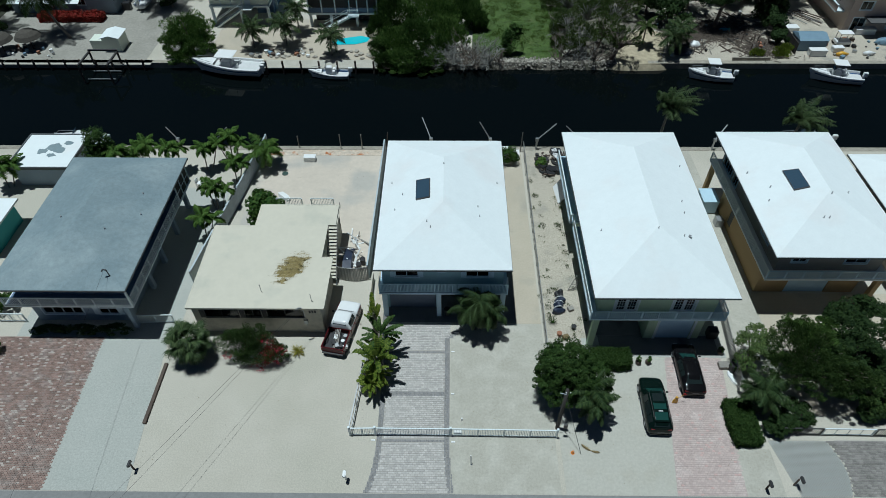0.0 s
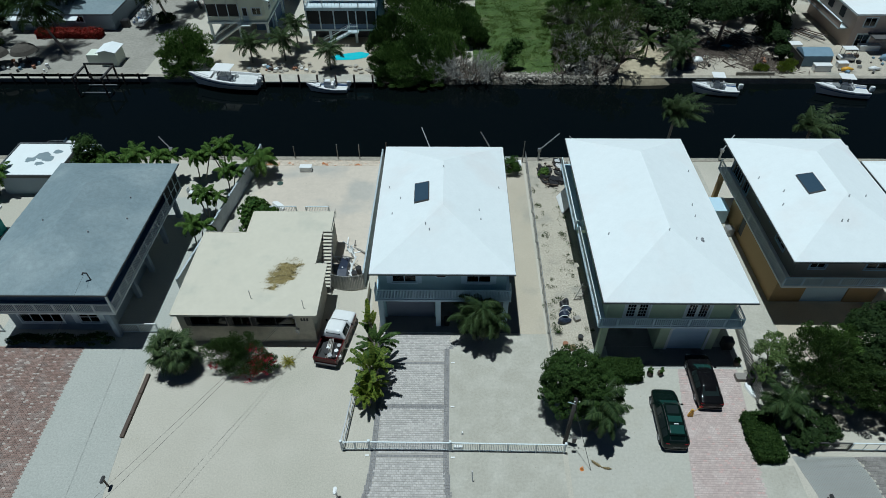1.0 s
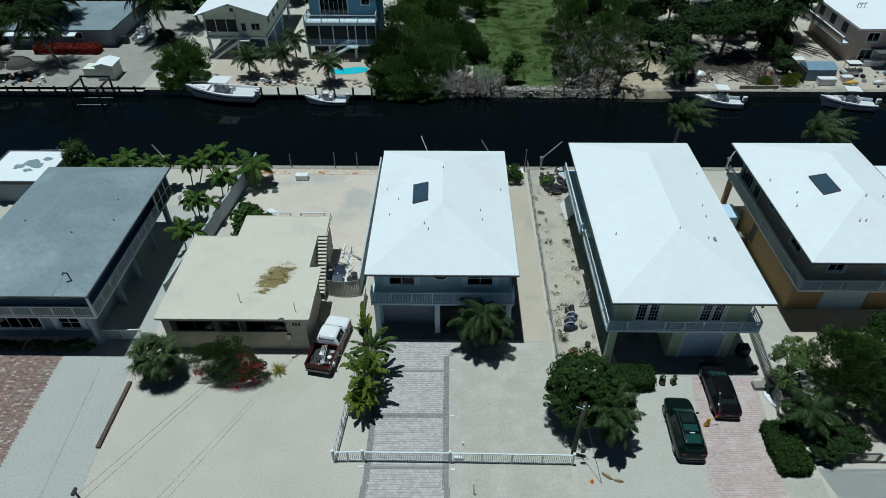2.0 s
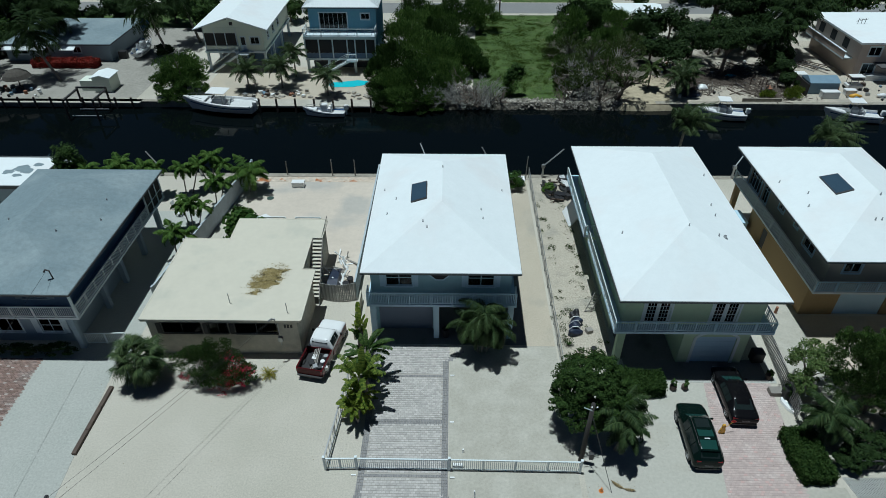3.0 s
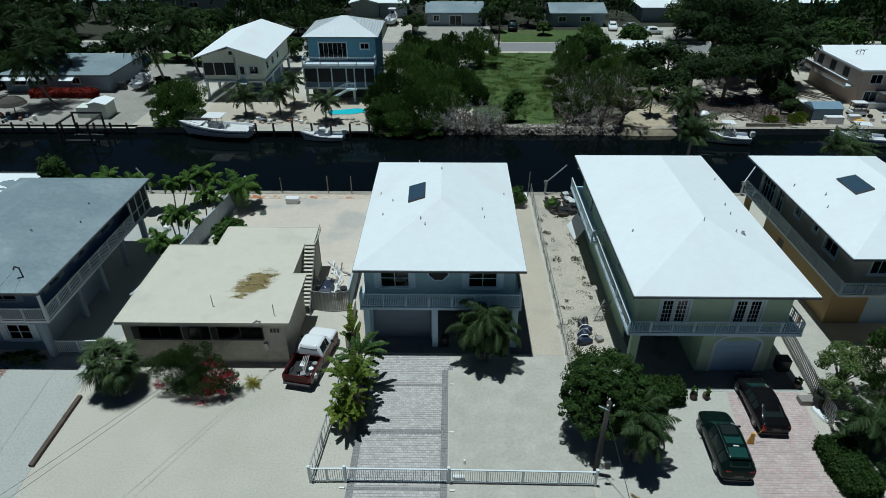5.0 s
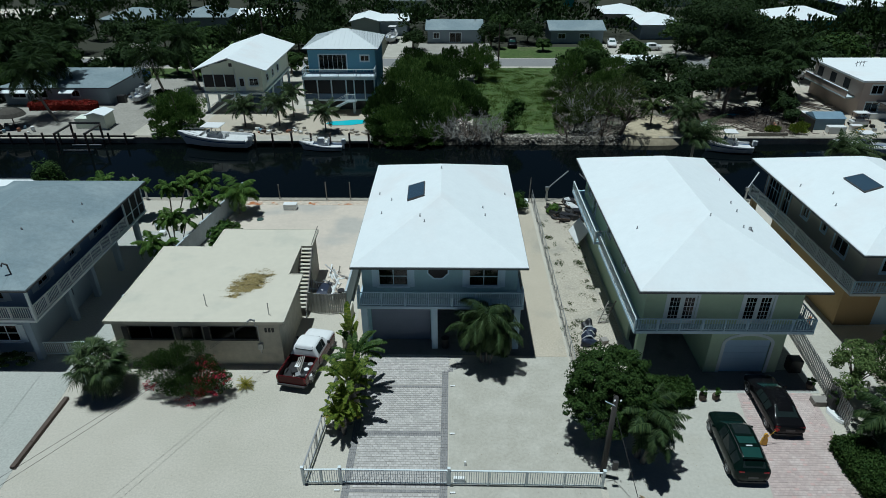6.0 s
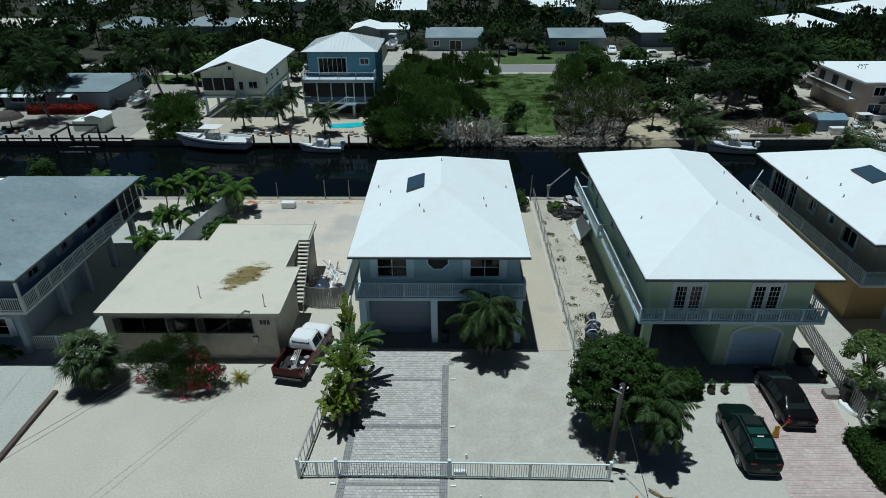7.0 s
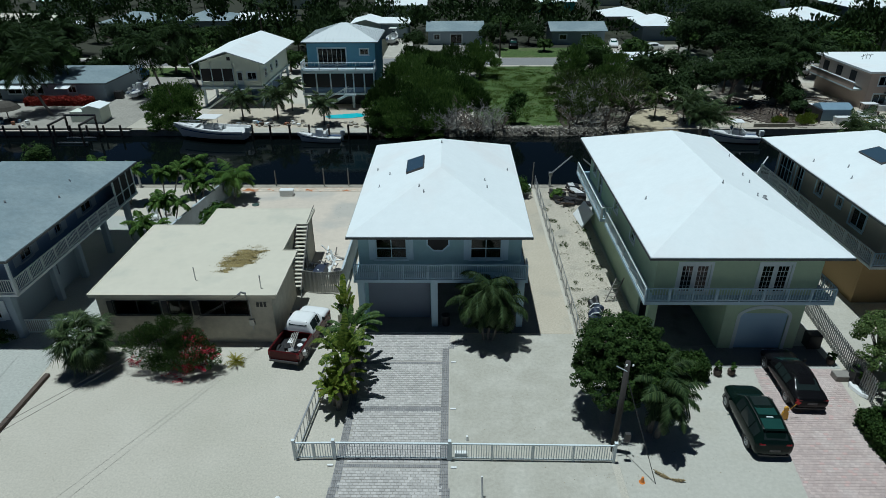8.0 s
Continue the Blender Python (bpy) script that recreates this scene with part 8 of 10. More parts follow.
# ---------- vehicles ----------
def car_ring(s):
    y, zb, zs, zt, wb, ws, wt = s
    k = min(0.1, (zt - zs) * 0.4)
    half = [(wb * 0.86, zb), (wb, zb + 0.12), (ws, zb + (zs - zb) * 0.5), (ws * 0.985, zs - (zs - zb) * 0.1), (ws * 0.945, zs), (wt + (ws * 0.945 - wt) * 0.1, zt - k), (wt * 0.9, zt - k * 0.32), (wt * 0.62, zt)]
    return [(x, y, z) for x, z in half] + [(-x, y, z) for x, z in half[::-1]]


def smooth_stations(st, n=4):
    out = []
    for i in range(len(st) - 1):
        p0, p1, p2, p3 = (np.array(st[max(0, min(len(st) - 1, i + k))], float) for k in (-1, 0, 1, 2))
        for k in range(n):
            t = k / n
            lin = p1 + (p2 - p1) * t
            cr = 0.5 * (2 * p1 + (p2 - p0) * t + (2 * p0 - 5 * p1 + 4 * p2 - p3) * t * t + (3 * p1 - p0 - 3 * p2 + p3) * t ** 3)
            out.append(tuple(0.5 * lin + 0.5 * cr))
    return out + [tuple(st[-1])]


def wheel(parent, x, y, r=0.34, w=0.23):
    s = 1 if x > 0 else -1
    bm = bmesh.new()
    prof = [(r * 0.62, 0), (r * 0.92, 0), (r, 0.04), (r, w - 0.04), (r * 0.92, w), (r * 0.62, w)]
    rings = [[(x + s * (d - w), y + q * math.cos(a), r + q * math.sin(a)) for q, d in prof] for a in np.linspace(0, 2 * math.pi, 25)]
    loft(bm, rings, closed=True, caps=False)
    ty = part("tyre", bm, M["rubber"], parent, local=True, smooth=False)
    bm = bmesh.new()
    tube(bm, [(x - s * w * 0.8, y, r), (x - s * 0.05, y, r)], r * 0.24, 10)
    for k in range(6):
        a = k * math.pi / 3
        c = Vector((x - s * 0.04, y, r))
        bar(bm, c, c + Vector((0, math.cos(a), math.sin(a))) * r * 0.6, 0.045, 0.05)
    rings = [[(x + s * dx, y + q * math.cos(a), r + q * math.sin(a)) for q, dx in ((r * 0.57, -0.05), (r * 0.64, -0.05), (r * 0.64, 0.0), (r * 0.57, 0.0))] for a in np.linspace(0, 2 * math.pi, 25)]
    loft(bm, rings, closed=True, caps=False)
    part("rim", bm, M["metal"], ty, local=True)
    bm = bmesh.new()
    rings = [[(x + s * dx, y + q * math.cos(a), r + q * math.sin(a)) for q, dx in ((r * 1.02, -0.012), (r * 1.18, -0.012), (r * 1.18, 0.008), (r * 1.02, 0.008))] for a in np.linspace(-0.2, math.pi + 0.2, 15)]
    loft(bm, rings, closed=True)
    part("wheel_arch", bm, M["black"], parent, local=True)


def strip(st, i0, i1, k0, k1, lift, inset=(0.04, 0.04)):
    """A patch of the car's skin between stations and ring points, lifted off it a little."""
    a, b = car_ring(st[i0]), car_ring(st[i1])
    q = [Vector(a[k0]), Vector(a[k1]), Vector(b[k1]), Vector(b[k0])]
    c = sum(q, Vector()) / 4
    n = (q[2] - q[0]).cross(q[3] - q[1]).normalized()
    if n.dot(c - Vector((0, c.y, 0.7))) < 0:
        n = -n
    q = [p + (c - p) * 0.07 + n * lift for p in q]
    return q, n


def slab_patch(bm, q, n, t=0.012):
    lo = [bm.verts.new(p - n * t) for p in q]
    hi = [bm.verts.new(p) for p in q]
    bm.faces.new(hi)
    bm.faces.new(lo[::-1])
    for i in range(4):
        j = (i + 1) % 4
        bm.faces.new((lo[i], lo[j], hi[j], hi[i]))


def car(name, at, turn, st, paint, label, wheels, glass_side, front, rear, sunroof=None, tail=0.78):
    """A car from its stations, rear to front: skin, windows, lamps, wheels, plates and mirrors."""
    t = thing(name, at, label, "car", "", "", turn)
    dense = smooth_stations(st, 4)
    bm = bmesh.new()
    loft(bm, [car_ring(s) for s in dense])
    part("body", bm, M[paint], t, local=True, smooth=True)
    for s0, s1 in glass_side:
        for k0, k1 in ((4, 5), (11, 10)):
            bm = bmesh.new()
            slab_patch(bm, *strip(st, s0, s1, k0, k1, 0.02))
            part("side_window", bm, M["car_window"], t, local=True)
    for nm, (s0, s1) in (("windscreen", front), ("rear_window", rear)):
        bm = bmesh.new()
        slab_patch(bm, *strip(st, s0, s1, 6, 9, 0.022))
        part(nm, bm, M["roof_glass" if nm == "windscreen" else "car_window"], t, local=True)
    for s in sunroof or ():
        bm = bmesh.new()
        y0, y1, w, z = s
        box(bm, -w, w, y0, y1, z - 0.02, z + 0.008)
        part("roof_glass", bm, M["roof_glass"], t, "roof glass tinted green with sky reflection", local=True)
    L0, L1 = st[0][0], st[-1][0]
    w, wide = st[1][5], max(q[5] for q in st) - 0.03
    for s in (-1, 1):
        bm = bmesh.new()
        cbox(bm, (s * (w - 0.2), L0 + 0.1, tail + 0.1), (0.3, 0.12, 0.1))
        part("tail_lamp", bm, M["lamp_red"], t, local=True, bevel=0.02)
        bm = bmesh.new()
        cbox(bm, (s * (w - 0.26), L1 - 0.17, 0.66), (0.34, 0.16, 0.12))
        part("headlight", bm, M["lamp_clear"], t, local=True, bevel=0.02)
        bm = bmesh.new()
        cbox(bm, (s * (wide + 0.09), st[front[1]][0] - 0.25, 1.02), (0.2, 0.11, 0.13))
        part("mirror", bm, M[paint], t, local=True, bevel=0.03)
    bm = bmesh.new()
    box(bm, -0.25, 0.25, L0 - 0.012, L0 + 0.05, 0.6, 0.72)
    part("number_plate", bm, M["metal_dark"], t, local=True)
    bm = bmesh.new()
    box(bm, -w * 0.9, w * 0.9, L0 - 0.02, L0 + 0.2, 0.3, 0.42)
    part("bumper", bm, M["black"], t, local=True, bevel=0.03)
    for y in wheels:
        for s in (-1, 1):
            wheel(t, s * (wide + 0.012), y)
    return t


# green glass whose base colour also carries the teal sky reflection
M["roof_glass"] = surface("green glass with sky reflection tint", (0.014, 0.048, 0.041), (0.02, 0.062, 0.052), 1, 10, 0.6, 0.07, 0.0, 0)
SUV = [(-2.36, 0.46, 0.72, 0.76, 0.58, 0.64, 0.54), (-2.31, 0.36, 0.92, 1.0, 0.76, 0.8, 0.68), (-2.2, 0.3, 1.02, 1.2, 0.86, 0.9, 0.68), (-1.9, 0.28, 1.07, 1.53, 0.9, 0.94, 0.6), (-1.3, 0.28, 1.06, 1.66, 0.91, 0.955, 0.62),
       (-0.2, 0.28, 1.03, 1.7, 0.91, 0.955, 0.64), (0.4, 0.28, 1.01, 1.62, 0.91, 0.95, 0.63), (1.1, 0.28, 0.98, 1.1, 0.91, 0.935, 0.76), (1.7, 0.3, 0.92, 1.0, 0.88, 0.9, 0.74), (2.12, 0.34, 0.8, 0.87, 0.78, 0.82, 0.64), (2.32, 0.42, 0.62, 0.66, 0.56, 0.62, 0.5)]
suv = car("suv", (15.75, 24.5, 0.02), -2.0, SUV, "paint_green", "dark green SUV with tinted roof glass", (-1.42, 1.45), ((3, 4), (4, 5), (5, 6)), (6, 7), (2, 3),
          ((-1.0, -0.5, 0.46, 1.685),), 0.88)
bm = bmesh.new()
box(bm, -0.42, 0.42, -0.36, 0.3, 1.675, 1.708)
part("sunroof", bm, M["car_window"], suv, "black sunroof", local=True, bevel=0.01)
bm = bmesh.new()
slab_patch(bm, [Vector((-0.46, -1.86, 1.565)), Vector((0.46, -1.86, 1.565)), Vector((0.48, -1.25, 1.68)), Vector((-0.48, -1.25, 1.68))], Vector((0, -0.18, 0.98)))
part("roof_glass", bm, M["roof_glass"], suv, "roof glass tinted green with sky reflection", local=True)
bm = bmesh.new()
bar(bm, (-0.56, -1.9, 1.56), (0.56, -1.9, 1.56), 0.16, 0.035)
part("spoiler", bm, M["paint_green"], suv, local=True, bevel=0.02)
bm = bmesh.new()
box(bm, -0.16, 0.16, -1.2, -1.12, 1.68, 1.7)
part("roof_strip", bm, M["lamp_clear"], suv, local=True)
for sg in (-1, 1):
    bm = bmesh.new()
    tube(bm, [(sg * 0.57, -1.6, 1.6), (sg * 0.58, -1.1, 1.7), (sg * 0.59, 0.0, 1.72), (sg * 0.58, 0.4, 1.63)], 0.02, 6)
    part("roof_rail", bm, M["metal_dark"], suv, local=True)
SEDAN = [(-2.35, 0.4, 0.7, 0.74, 0.68, 0.74, 0.62), (-2.25, 0.32, 0.85, 0.95, 0.82, 0.86, 0.74), (-1.75, 0.28, 0.92, 1.05, 0.87, 0.9, 0.72), (-1.1, 0.27, 0.93, 1.4, 0.88, 0.91, 0.6), (-0.6, 0.27, 0.92, 1.45, 0.88, 0.91, 0.61),
         (0.05, 0.27, 0.91, 1.44, 0.88, 0.91, 0.61), (0.4, 0.27, 0.9, 1.36, 0.88, 0.91, 0.61), (1.1, 0.27, 0.88, 1.0, 0.88, 0.9, 0.72), (1.75, 0.29, 0.82, 0.9, 0.86, 0.88, 0.7), (2.15, 0.33, 0.72, 0.78, 0.82, 0.84, 0.64), (2.35, 0.4, 0.56, 0.6, 0.68, 0.72, 0.58)]
car("sedan", (19.15, 27.75, 0.02), -2.0, SEDAN, "paint_black", "black sedan parked before a garage", (-1.4, 1.45), ((3, 4), (4, 5), (5, 6)), (6, 7), (2, 3), None, 0.74)
for x, y, tn, pt in ((12.6, 131.6, 175, "paint_black"), (33.0, 132.2, 170, "paint_white"), (36.2, 130.5, 10, "paint_silver"), (53.6, 104.6, 100, "paint_silver"), (56.8, 105.2, 100, "paint_white"), (39.5, 128.0, 90, "paint_white")):
    car("sedan" if pt == "paint_white" else "suv", (x, y, 0.02), tn, SEDAN if pt == "paint_white" else SUV, pt, {"paint_white": "white sedan", "paint_silver": "silver SUV", "paint_black": "black SUV"}[pt] + " parked across the far street", (-1.4, 1.45), ((3, 4), (4, 5), (5, 6)), (6, 7), (2, 3))
car("suv", (-51.6, 104.6, 0.02), 8, SUV, "paint_blue", "blue SUV beside the grey house", (-1.4, 1.45), ((3, 4), (4, 5), (5, 6)), (6, 7), (2, 3))


def pickup(at, turn):
    t = thing("pickup_truck", at, "dark red pickup with a white cab and a loaded bed", "truck", "", "", turn)
    st = [(-0.55, 0.4, 1.1, 1.16, 0.86, 0.92, 0.8), (-0.5, 0.36, 1.12, 1.5, 0.88, 0.94, 0.68), (-0.35, 0.35, 1.12, 1.74, 0.89, 0.95, 0.68), (0.4, 0.35, 1.1, 1.78, 0.89, 0.95, 0.69), (0.75, 0.35, 1.09, 1.7, 0.89, 0.95, 0.68), (1.25, 0.36, 1.07, 1.2, 0.89, 0.94, 0.76),
          (1.9, 0.36, 1.04, 1.12, 0.88, 0.92, 0.76), (2.35, 0.4, 0.95, 1.02, 0.86, 0.9, 0.72), (2.55, 0.45, 0.75, 0.8, 0.8, 0.84, 0.66)]
    dense = smooth_stations(st, 4)
    bm = bmesh.new()
    loft(bm, [car_ring(s) for s in dense])
    part("cab", bm, M["paint_white"], t, "white cab and bonnet", local=True, smooth=True)
    for s in (-1, 1):
        bm = bmesh.new()
        box(bm, s * 0.96 - 0.012, s * 0.96 + 0.012, -0.5, 2.2, 0.4, 0.95)
        part("lower_panel", bm, M["paint_red"], t, local=True)
    for nm, (a, b) in (("windscreen", (4, 5)), ("rear_window", (1, 2))):
        bm = bmesh.new()
        slab_patch(bm, *strip(st, a, b, 6, 9, 0.022))
        part(nm, bm, M["car_window"], t, local=True)
    for a, b in ((2, 3), (3, 4)):
        for k0, k1 in ((4, 5), (11, 10)):
            bm = bmesh.new()
            slab_patch(bm, *strip(st, a, b, k0, k1, 0.02))
            part("side_window", bm, M["car_window"], t, local=True)
    bm = bmesh.new()
    box(bm, -0.94, 0.94, -2.65, -0.6, 0.45, 0.62)
    part("bed_floor", bm, M["black"], t, local=True)
    for nm, b in (("bed_side", (-0.96, -0.86, -2.65, -0.6)), ("bed_side", (0.86, 0.96, -2.65, -0.6)), ("tailgate", (-0.855, 0.855, -2.68, -2.6)), ("bed_front", (-0.855, 0.855, -0.66, -0.6))):
        bm = bmesh.new()
        box(bm, *b, 0.5, 1.12)
        part(nm, bm, M["paint_red"], t, local=True, bevel=0.02)
    bm = bmesh.new()
    box(bm, -0.9, 0.9, -2.8, -2.69, 0.42, 0.54)
    part("bumper", bm, M["metal_dark"], t, local=True, bevel=0.02)
    for s in (-1, 1):
        bm = bmesh.new()
        cbox(bm, (s * 0.88, -2.68, 0.92), (0.12, 0.05, 0.3))
        part("tail_lamp", bm, M["lamp_red"], t, local=True)
        bm = bmesh.new()
        cbox(bm, (s * 1.06, 0.95, 1.18), (0.2, 0.1, 0.2))
        part("mirror", bm, M["black"], t, local=True, bevel=0.02)
        for y in (-1.7, 1.75):
            wheel(t, s * 0.97, y, 0.38, 0.26)
    return t


TRUCK = (-8.85, 31.65, 0.01)
pickup(TRUCK, -11.0)
# loose load in the truck's bed
rnd = random.Random(12)
for i, (dx, dy, mat, size) in enumerate(((-0.35, -1.3, "white_plastic", 0.34), (0.25, -1.7, "white_plastic", 0.3), (-0.2, -2.1, "metal", 0.3), (0.4, -1.2, "metal", 0.3), (-0.5, -1.8, "black", 0.36), (0.1, -2.2, "metal_dark", 0.26), (0.5, -2.2, "white_plastic", 0.28))):
    bm = bmesh.new()
    if i % 2:
        tube(bm, [(0, 0, 0), (0, 0, size * 1.1)], [size * 0.5, size * 0.55], 12)
    else:
        cbox(bm, (0, 0, size / 2), (size * 1.3, size, size), Euler((0, 0, rnd.uniform(0, 3))).to_matrix())
    solo("bucket" if i % 2 else "storage_box", bm, M[mat], "work bucket in a truck bed" if i % 2 else "work box in a truck bed", "bucket" if i % 2 else "box", "truck load")
    o = scene.collection.objects[-1]
    o.location = (TRUCK[0] + dx, TRUCK[1] + dy, 0.63)
for i in range(4):
    bm = bmesh.new()
    bar(bm, (0, -0.8, 0), (0.1, 0.8, 0.35), 0.06)
    o = solo("plank", bm, M["wood_grey"], "loose plank in a truck bed", "plank", "truck load")
    o.location = (TRUCK[0] - 0.5 + 0.12 * i, TRUCK[1] - 1.5, 0.72 + 0.03 * i)


# ---------- boats ----------
def boat(at, turn, length, beam, hull_mat, label, top="t", engines=2):
    """A motor boat, bow towards +x: lofted hull, deck, console, canopy and outboards."""
    t = thing("motor_boat", at, label, "boat", "moored boats", "", turn)
    L, B = length, beam / 2
    st = []
    for s in np.linspace(0, 1, 13):
        w = B * (0.92 + 0.08 * s * 4) if s < 0.25 else B * (1 - ((s - 0.25) / 0.75) ** 1.9)
        w = max(min(w, B), 0.03)
        z = 0.3 + (0.075 if top else 0.04) * L + 0.45 * s ** 2
        st.append((L * (s - 0.5), w, z))
    bm = bmesh.new()
    rake = lambda x: 0.09 * L * max(0.0, x / L + 0.1) ** 2 * 2.8
    loft(bm, [[(x, -w, z), (x - rake(x) * 0.5, -w * (0.98 - 0.3 * max(0, x / L)), z * 0.45), (x - rake(x), -w * 0.72, -0.1), (x - rake(x), 0, -0.25), (x - rake(x), w * 0.72, -0.1), (x - rake(x) * 0.5, w * (0.98 - 0.3 * max(0, x / L)), z * 0.45), (x, w, z), (x, w * 0.86, z + 0.02), (x, w * 0.8, z - 0.32), (x, -w * 0.8, z - 0.32), (x, -w * 0.86, z + 0.02)] for x, w, z in st])
    part("hull", bm, M[hull_mat], t, local=True, smooth=False)
    bm = bmesh.new()
    loft(bm, [[(x, -w * 1.01 - 0.03, z * 0.86), (x, -w - 0.03, z * 0.98), (x, -w, z * 0.98), (x, -w * 1.01, z * 0.86)] for x, w, z in st[:-1]])
    loft(bm, [[(x, w * 1.01 + 0.03, z * 0.86), (x, w + 0.03, z * 0.98), (x, w, z * 0.98), (x, w * 1.01, z * 0.86)] for x, w, z in st[:-1]])
    part("gunwale", bm, M["gelcoat"], t, local=True)
    for sg in (1, -1):
        bm = bmesh.new()
        loft(bm, [[(x - rake(x) * 0.4, sg * (w * (0.985 - 0.22 * max(0, x / L)) + 0.02), z * 0.58), (x - rake(x) * 0.3, sg * (w * (0.99 - 0.18 * max(0, x / L)) + 0.02), z * 0.68), (x - rake(x) * 0.3, sg * w * 0.6, z * 0.68), (x - rake(x) * 0.4, sg * w * 0.6, z * 0.58)] for x, w, z in st[:-1]])
        part("hull_stripe", bm, M["gelcoat_blue"], t, "thin navy stripe along the hull", local=True)
    bm = bmesh.new()
    loft(bm, [[(x, -w * 0.84, z - 0.3), (x, w * 0.84, z - 0.3), (x, w * 0.84, z - 0.26), (x, -w * 0.84, z - 0.26)] for x, w, z in st[:-1]])
    part("deck", bm, M["boat_deck"], t, local=True)
    bm = bmesh.new()
    loft(bm, [[(x, -w * 0.82, z - 0.02), (x, w * 0.82, z - 0.02), (x, w * 0.8, z + 0.05), (x, -w * 0.8, z + 0.05)] for x, w, z in st[8:]])
    part("foredeck", bm, M["gelcoat"], t, local=True)
    bm = bmesh.new()
    cx = -0.02 * L
    cbox(bm, (cx, 0, 0.95), (0.16 * L, beam * 0.36, 0.9))
    part("console", bm, M["gelcoat"], t, local=True, bevel=0.06)
    bm = bmesh.new()
    cbox(bm, (cx + 0.08 * L, 0, 1.55), (0.04, beam * 0.34, 0.4), Euler((0, -0.4, 0)).to_matrix())
    part("windscreen", bm, M["solar"], t, local=True)
    for yy in (-0.18, 0.18):
        bm = bmesh.new()
        cbox(bm, (cx - 0.14 * L, yy * beam, 0.75), (0.45, 0.5, 0.5))
        cbox(bm, (cx - 0.14 * L - 0.2, yy * beam, 1.1), (0.1, 0.5, 0.4))
        part("seat", bm, M["white_plastic"], t, local=True, bevel=0.04)
    if top == "t":
        for sx in (-0.07, 0.07):
            for sy in (-0.2, 0.2):
                bm = bmesh.new()
                tube(bm, [(cx + sx * L, sy * beam, 0.6), (cx + sx * L * 0.9, sy * beam * 1.1, 2.3)], 0.03, 6)
                part("top_post", bm, M["metal"], t, local=True)
        bm = bmesh.new()
        cbox(bm, (cx, 0, 2.34), (0.27 * L, beam * 0.68, 0.07))
        part("hard_top", bm, M["white_plastic"], t, local=True, bevel=0.03)
    for k in range(engines):
        y = (k - (engines - 1) / 2) * 0.6
        bm = bmesh.new()
        cbox(bm, (-L / 2 - 0.3, y, 0.95), (0.55, 0.36, 0.6))
        cbox(bm, (-L / 2 - 0.25, y, 0.35), (0.22, 0.16, 0.8))
        part("outboard", bm, M["white_plastic"], t, local=True, bevel=0.05)
    bm = bmesh.new()
    pts = [(x, -w * 0.88, z + 0.35) for x, w, z in st[8:-1]]
    tube(bm, pts + [(x, -y, z) for x, y, z in pts[::-1]], 0.025, 6)
    part("bow_rail", bm, M["metal"], t, local=True)
    return t


boat((-29.4, 74.2, WATER_Z + 0.5), 174, 9.2, 3.1, "gelcoat", "large white cabin boat moored at a seawall", engines=2)
boat((-15.9, 73.3, WATER_Z + 0.15), 180, 5.2, 1.9, "gelcoat", "small open white skiff moored at a dock", top="", engines=1)
boat((33.9, 73.0, WATER_Z + 0.2), 174, 5.8, 2.3, "gelcoat", "white centre console boat with a hard top", engines=1)
boat((49.9, 72.7, WATER_Z + 0.2), 171, 6.6, 2.3, "gelcoat", "white centre console boat at a seawall", engines=1)
boat((-46.4, 93.2, 0.55), 86, 5.2, 2.0, "gelcoat", "white boat on a trailer in a gravel yard", top="", engines=1)
boat((-12.3, 137.5, 0.7), 85, 6.5, 2.3, "gelcoat", "white boat stored before a carport", engines=1)
boat((-42.5, 58.6, WATER_Z + 0.3), 175, 6.0, 2.2, "gelcoat", "white boat moored behind a flat roof", top="", engines=1)
boat((40.5, 58.9, WATER_Z + 0.3), 175, 6.0, 2.2, "gelcoat", "white boat moored behind a raised house", top="", engines=1)
for x, y, tn in ((-47.4, 94.0, 62), (-12.3, 137.5, 85)):
    t = thing("boat_trailer", (x, y, 0), "steel boat trailer on small wheels", "trailer", "", "", tn)
    bm = bmesh.new()
    box(bm, -2.0, 2.4, -0.06, 0.06, 0.32, 0.4)
    part("beam", bm, M["metal"], t, local=True)
    for s in (-1, 1):
        bm = bmesh.new()
        box(bm, -1.6, 1.2, s * 0.6 - 0.05, s * 0.6 + 0.05, 0.28, 0.36)
        part("bunk", bm, M["metal"], t, local=True)
        bm = bmesh.new()
        tube(bm, [(-0.5, s * 0.85 - 0.09, 0.28), (-0.5, s * 0.85 + 0.09, 0.28)], 0.28, 14)
        part("tyre", bm, M["rubber"], t, local=True)


# ---------- fences, gates and walls ----------
def rail_fence(name, p, q, h, label, gap=0.13, post_gap=2.0, mat="rail_white", group="", size=0.055, category="fence"):
    t = thing(name, (*p, 0), label, category, group)
    railing(t, p, q, 0.02, h, gap, post_gap, mat, size, "top_rail")
    return t


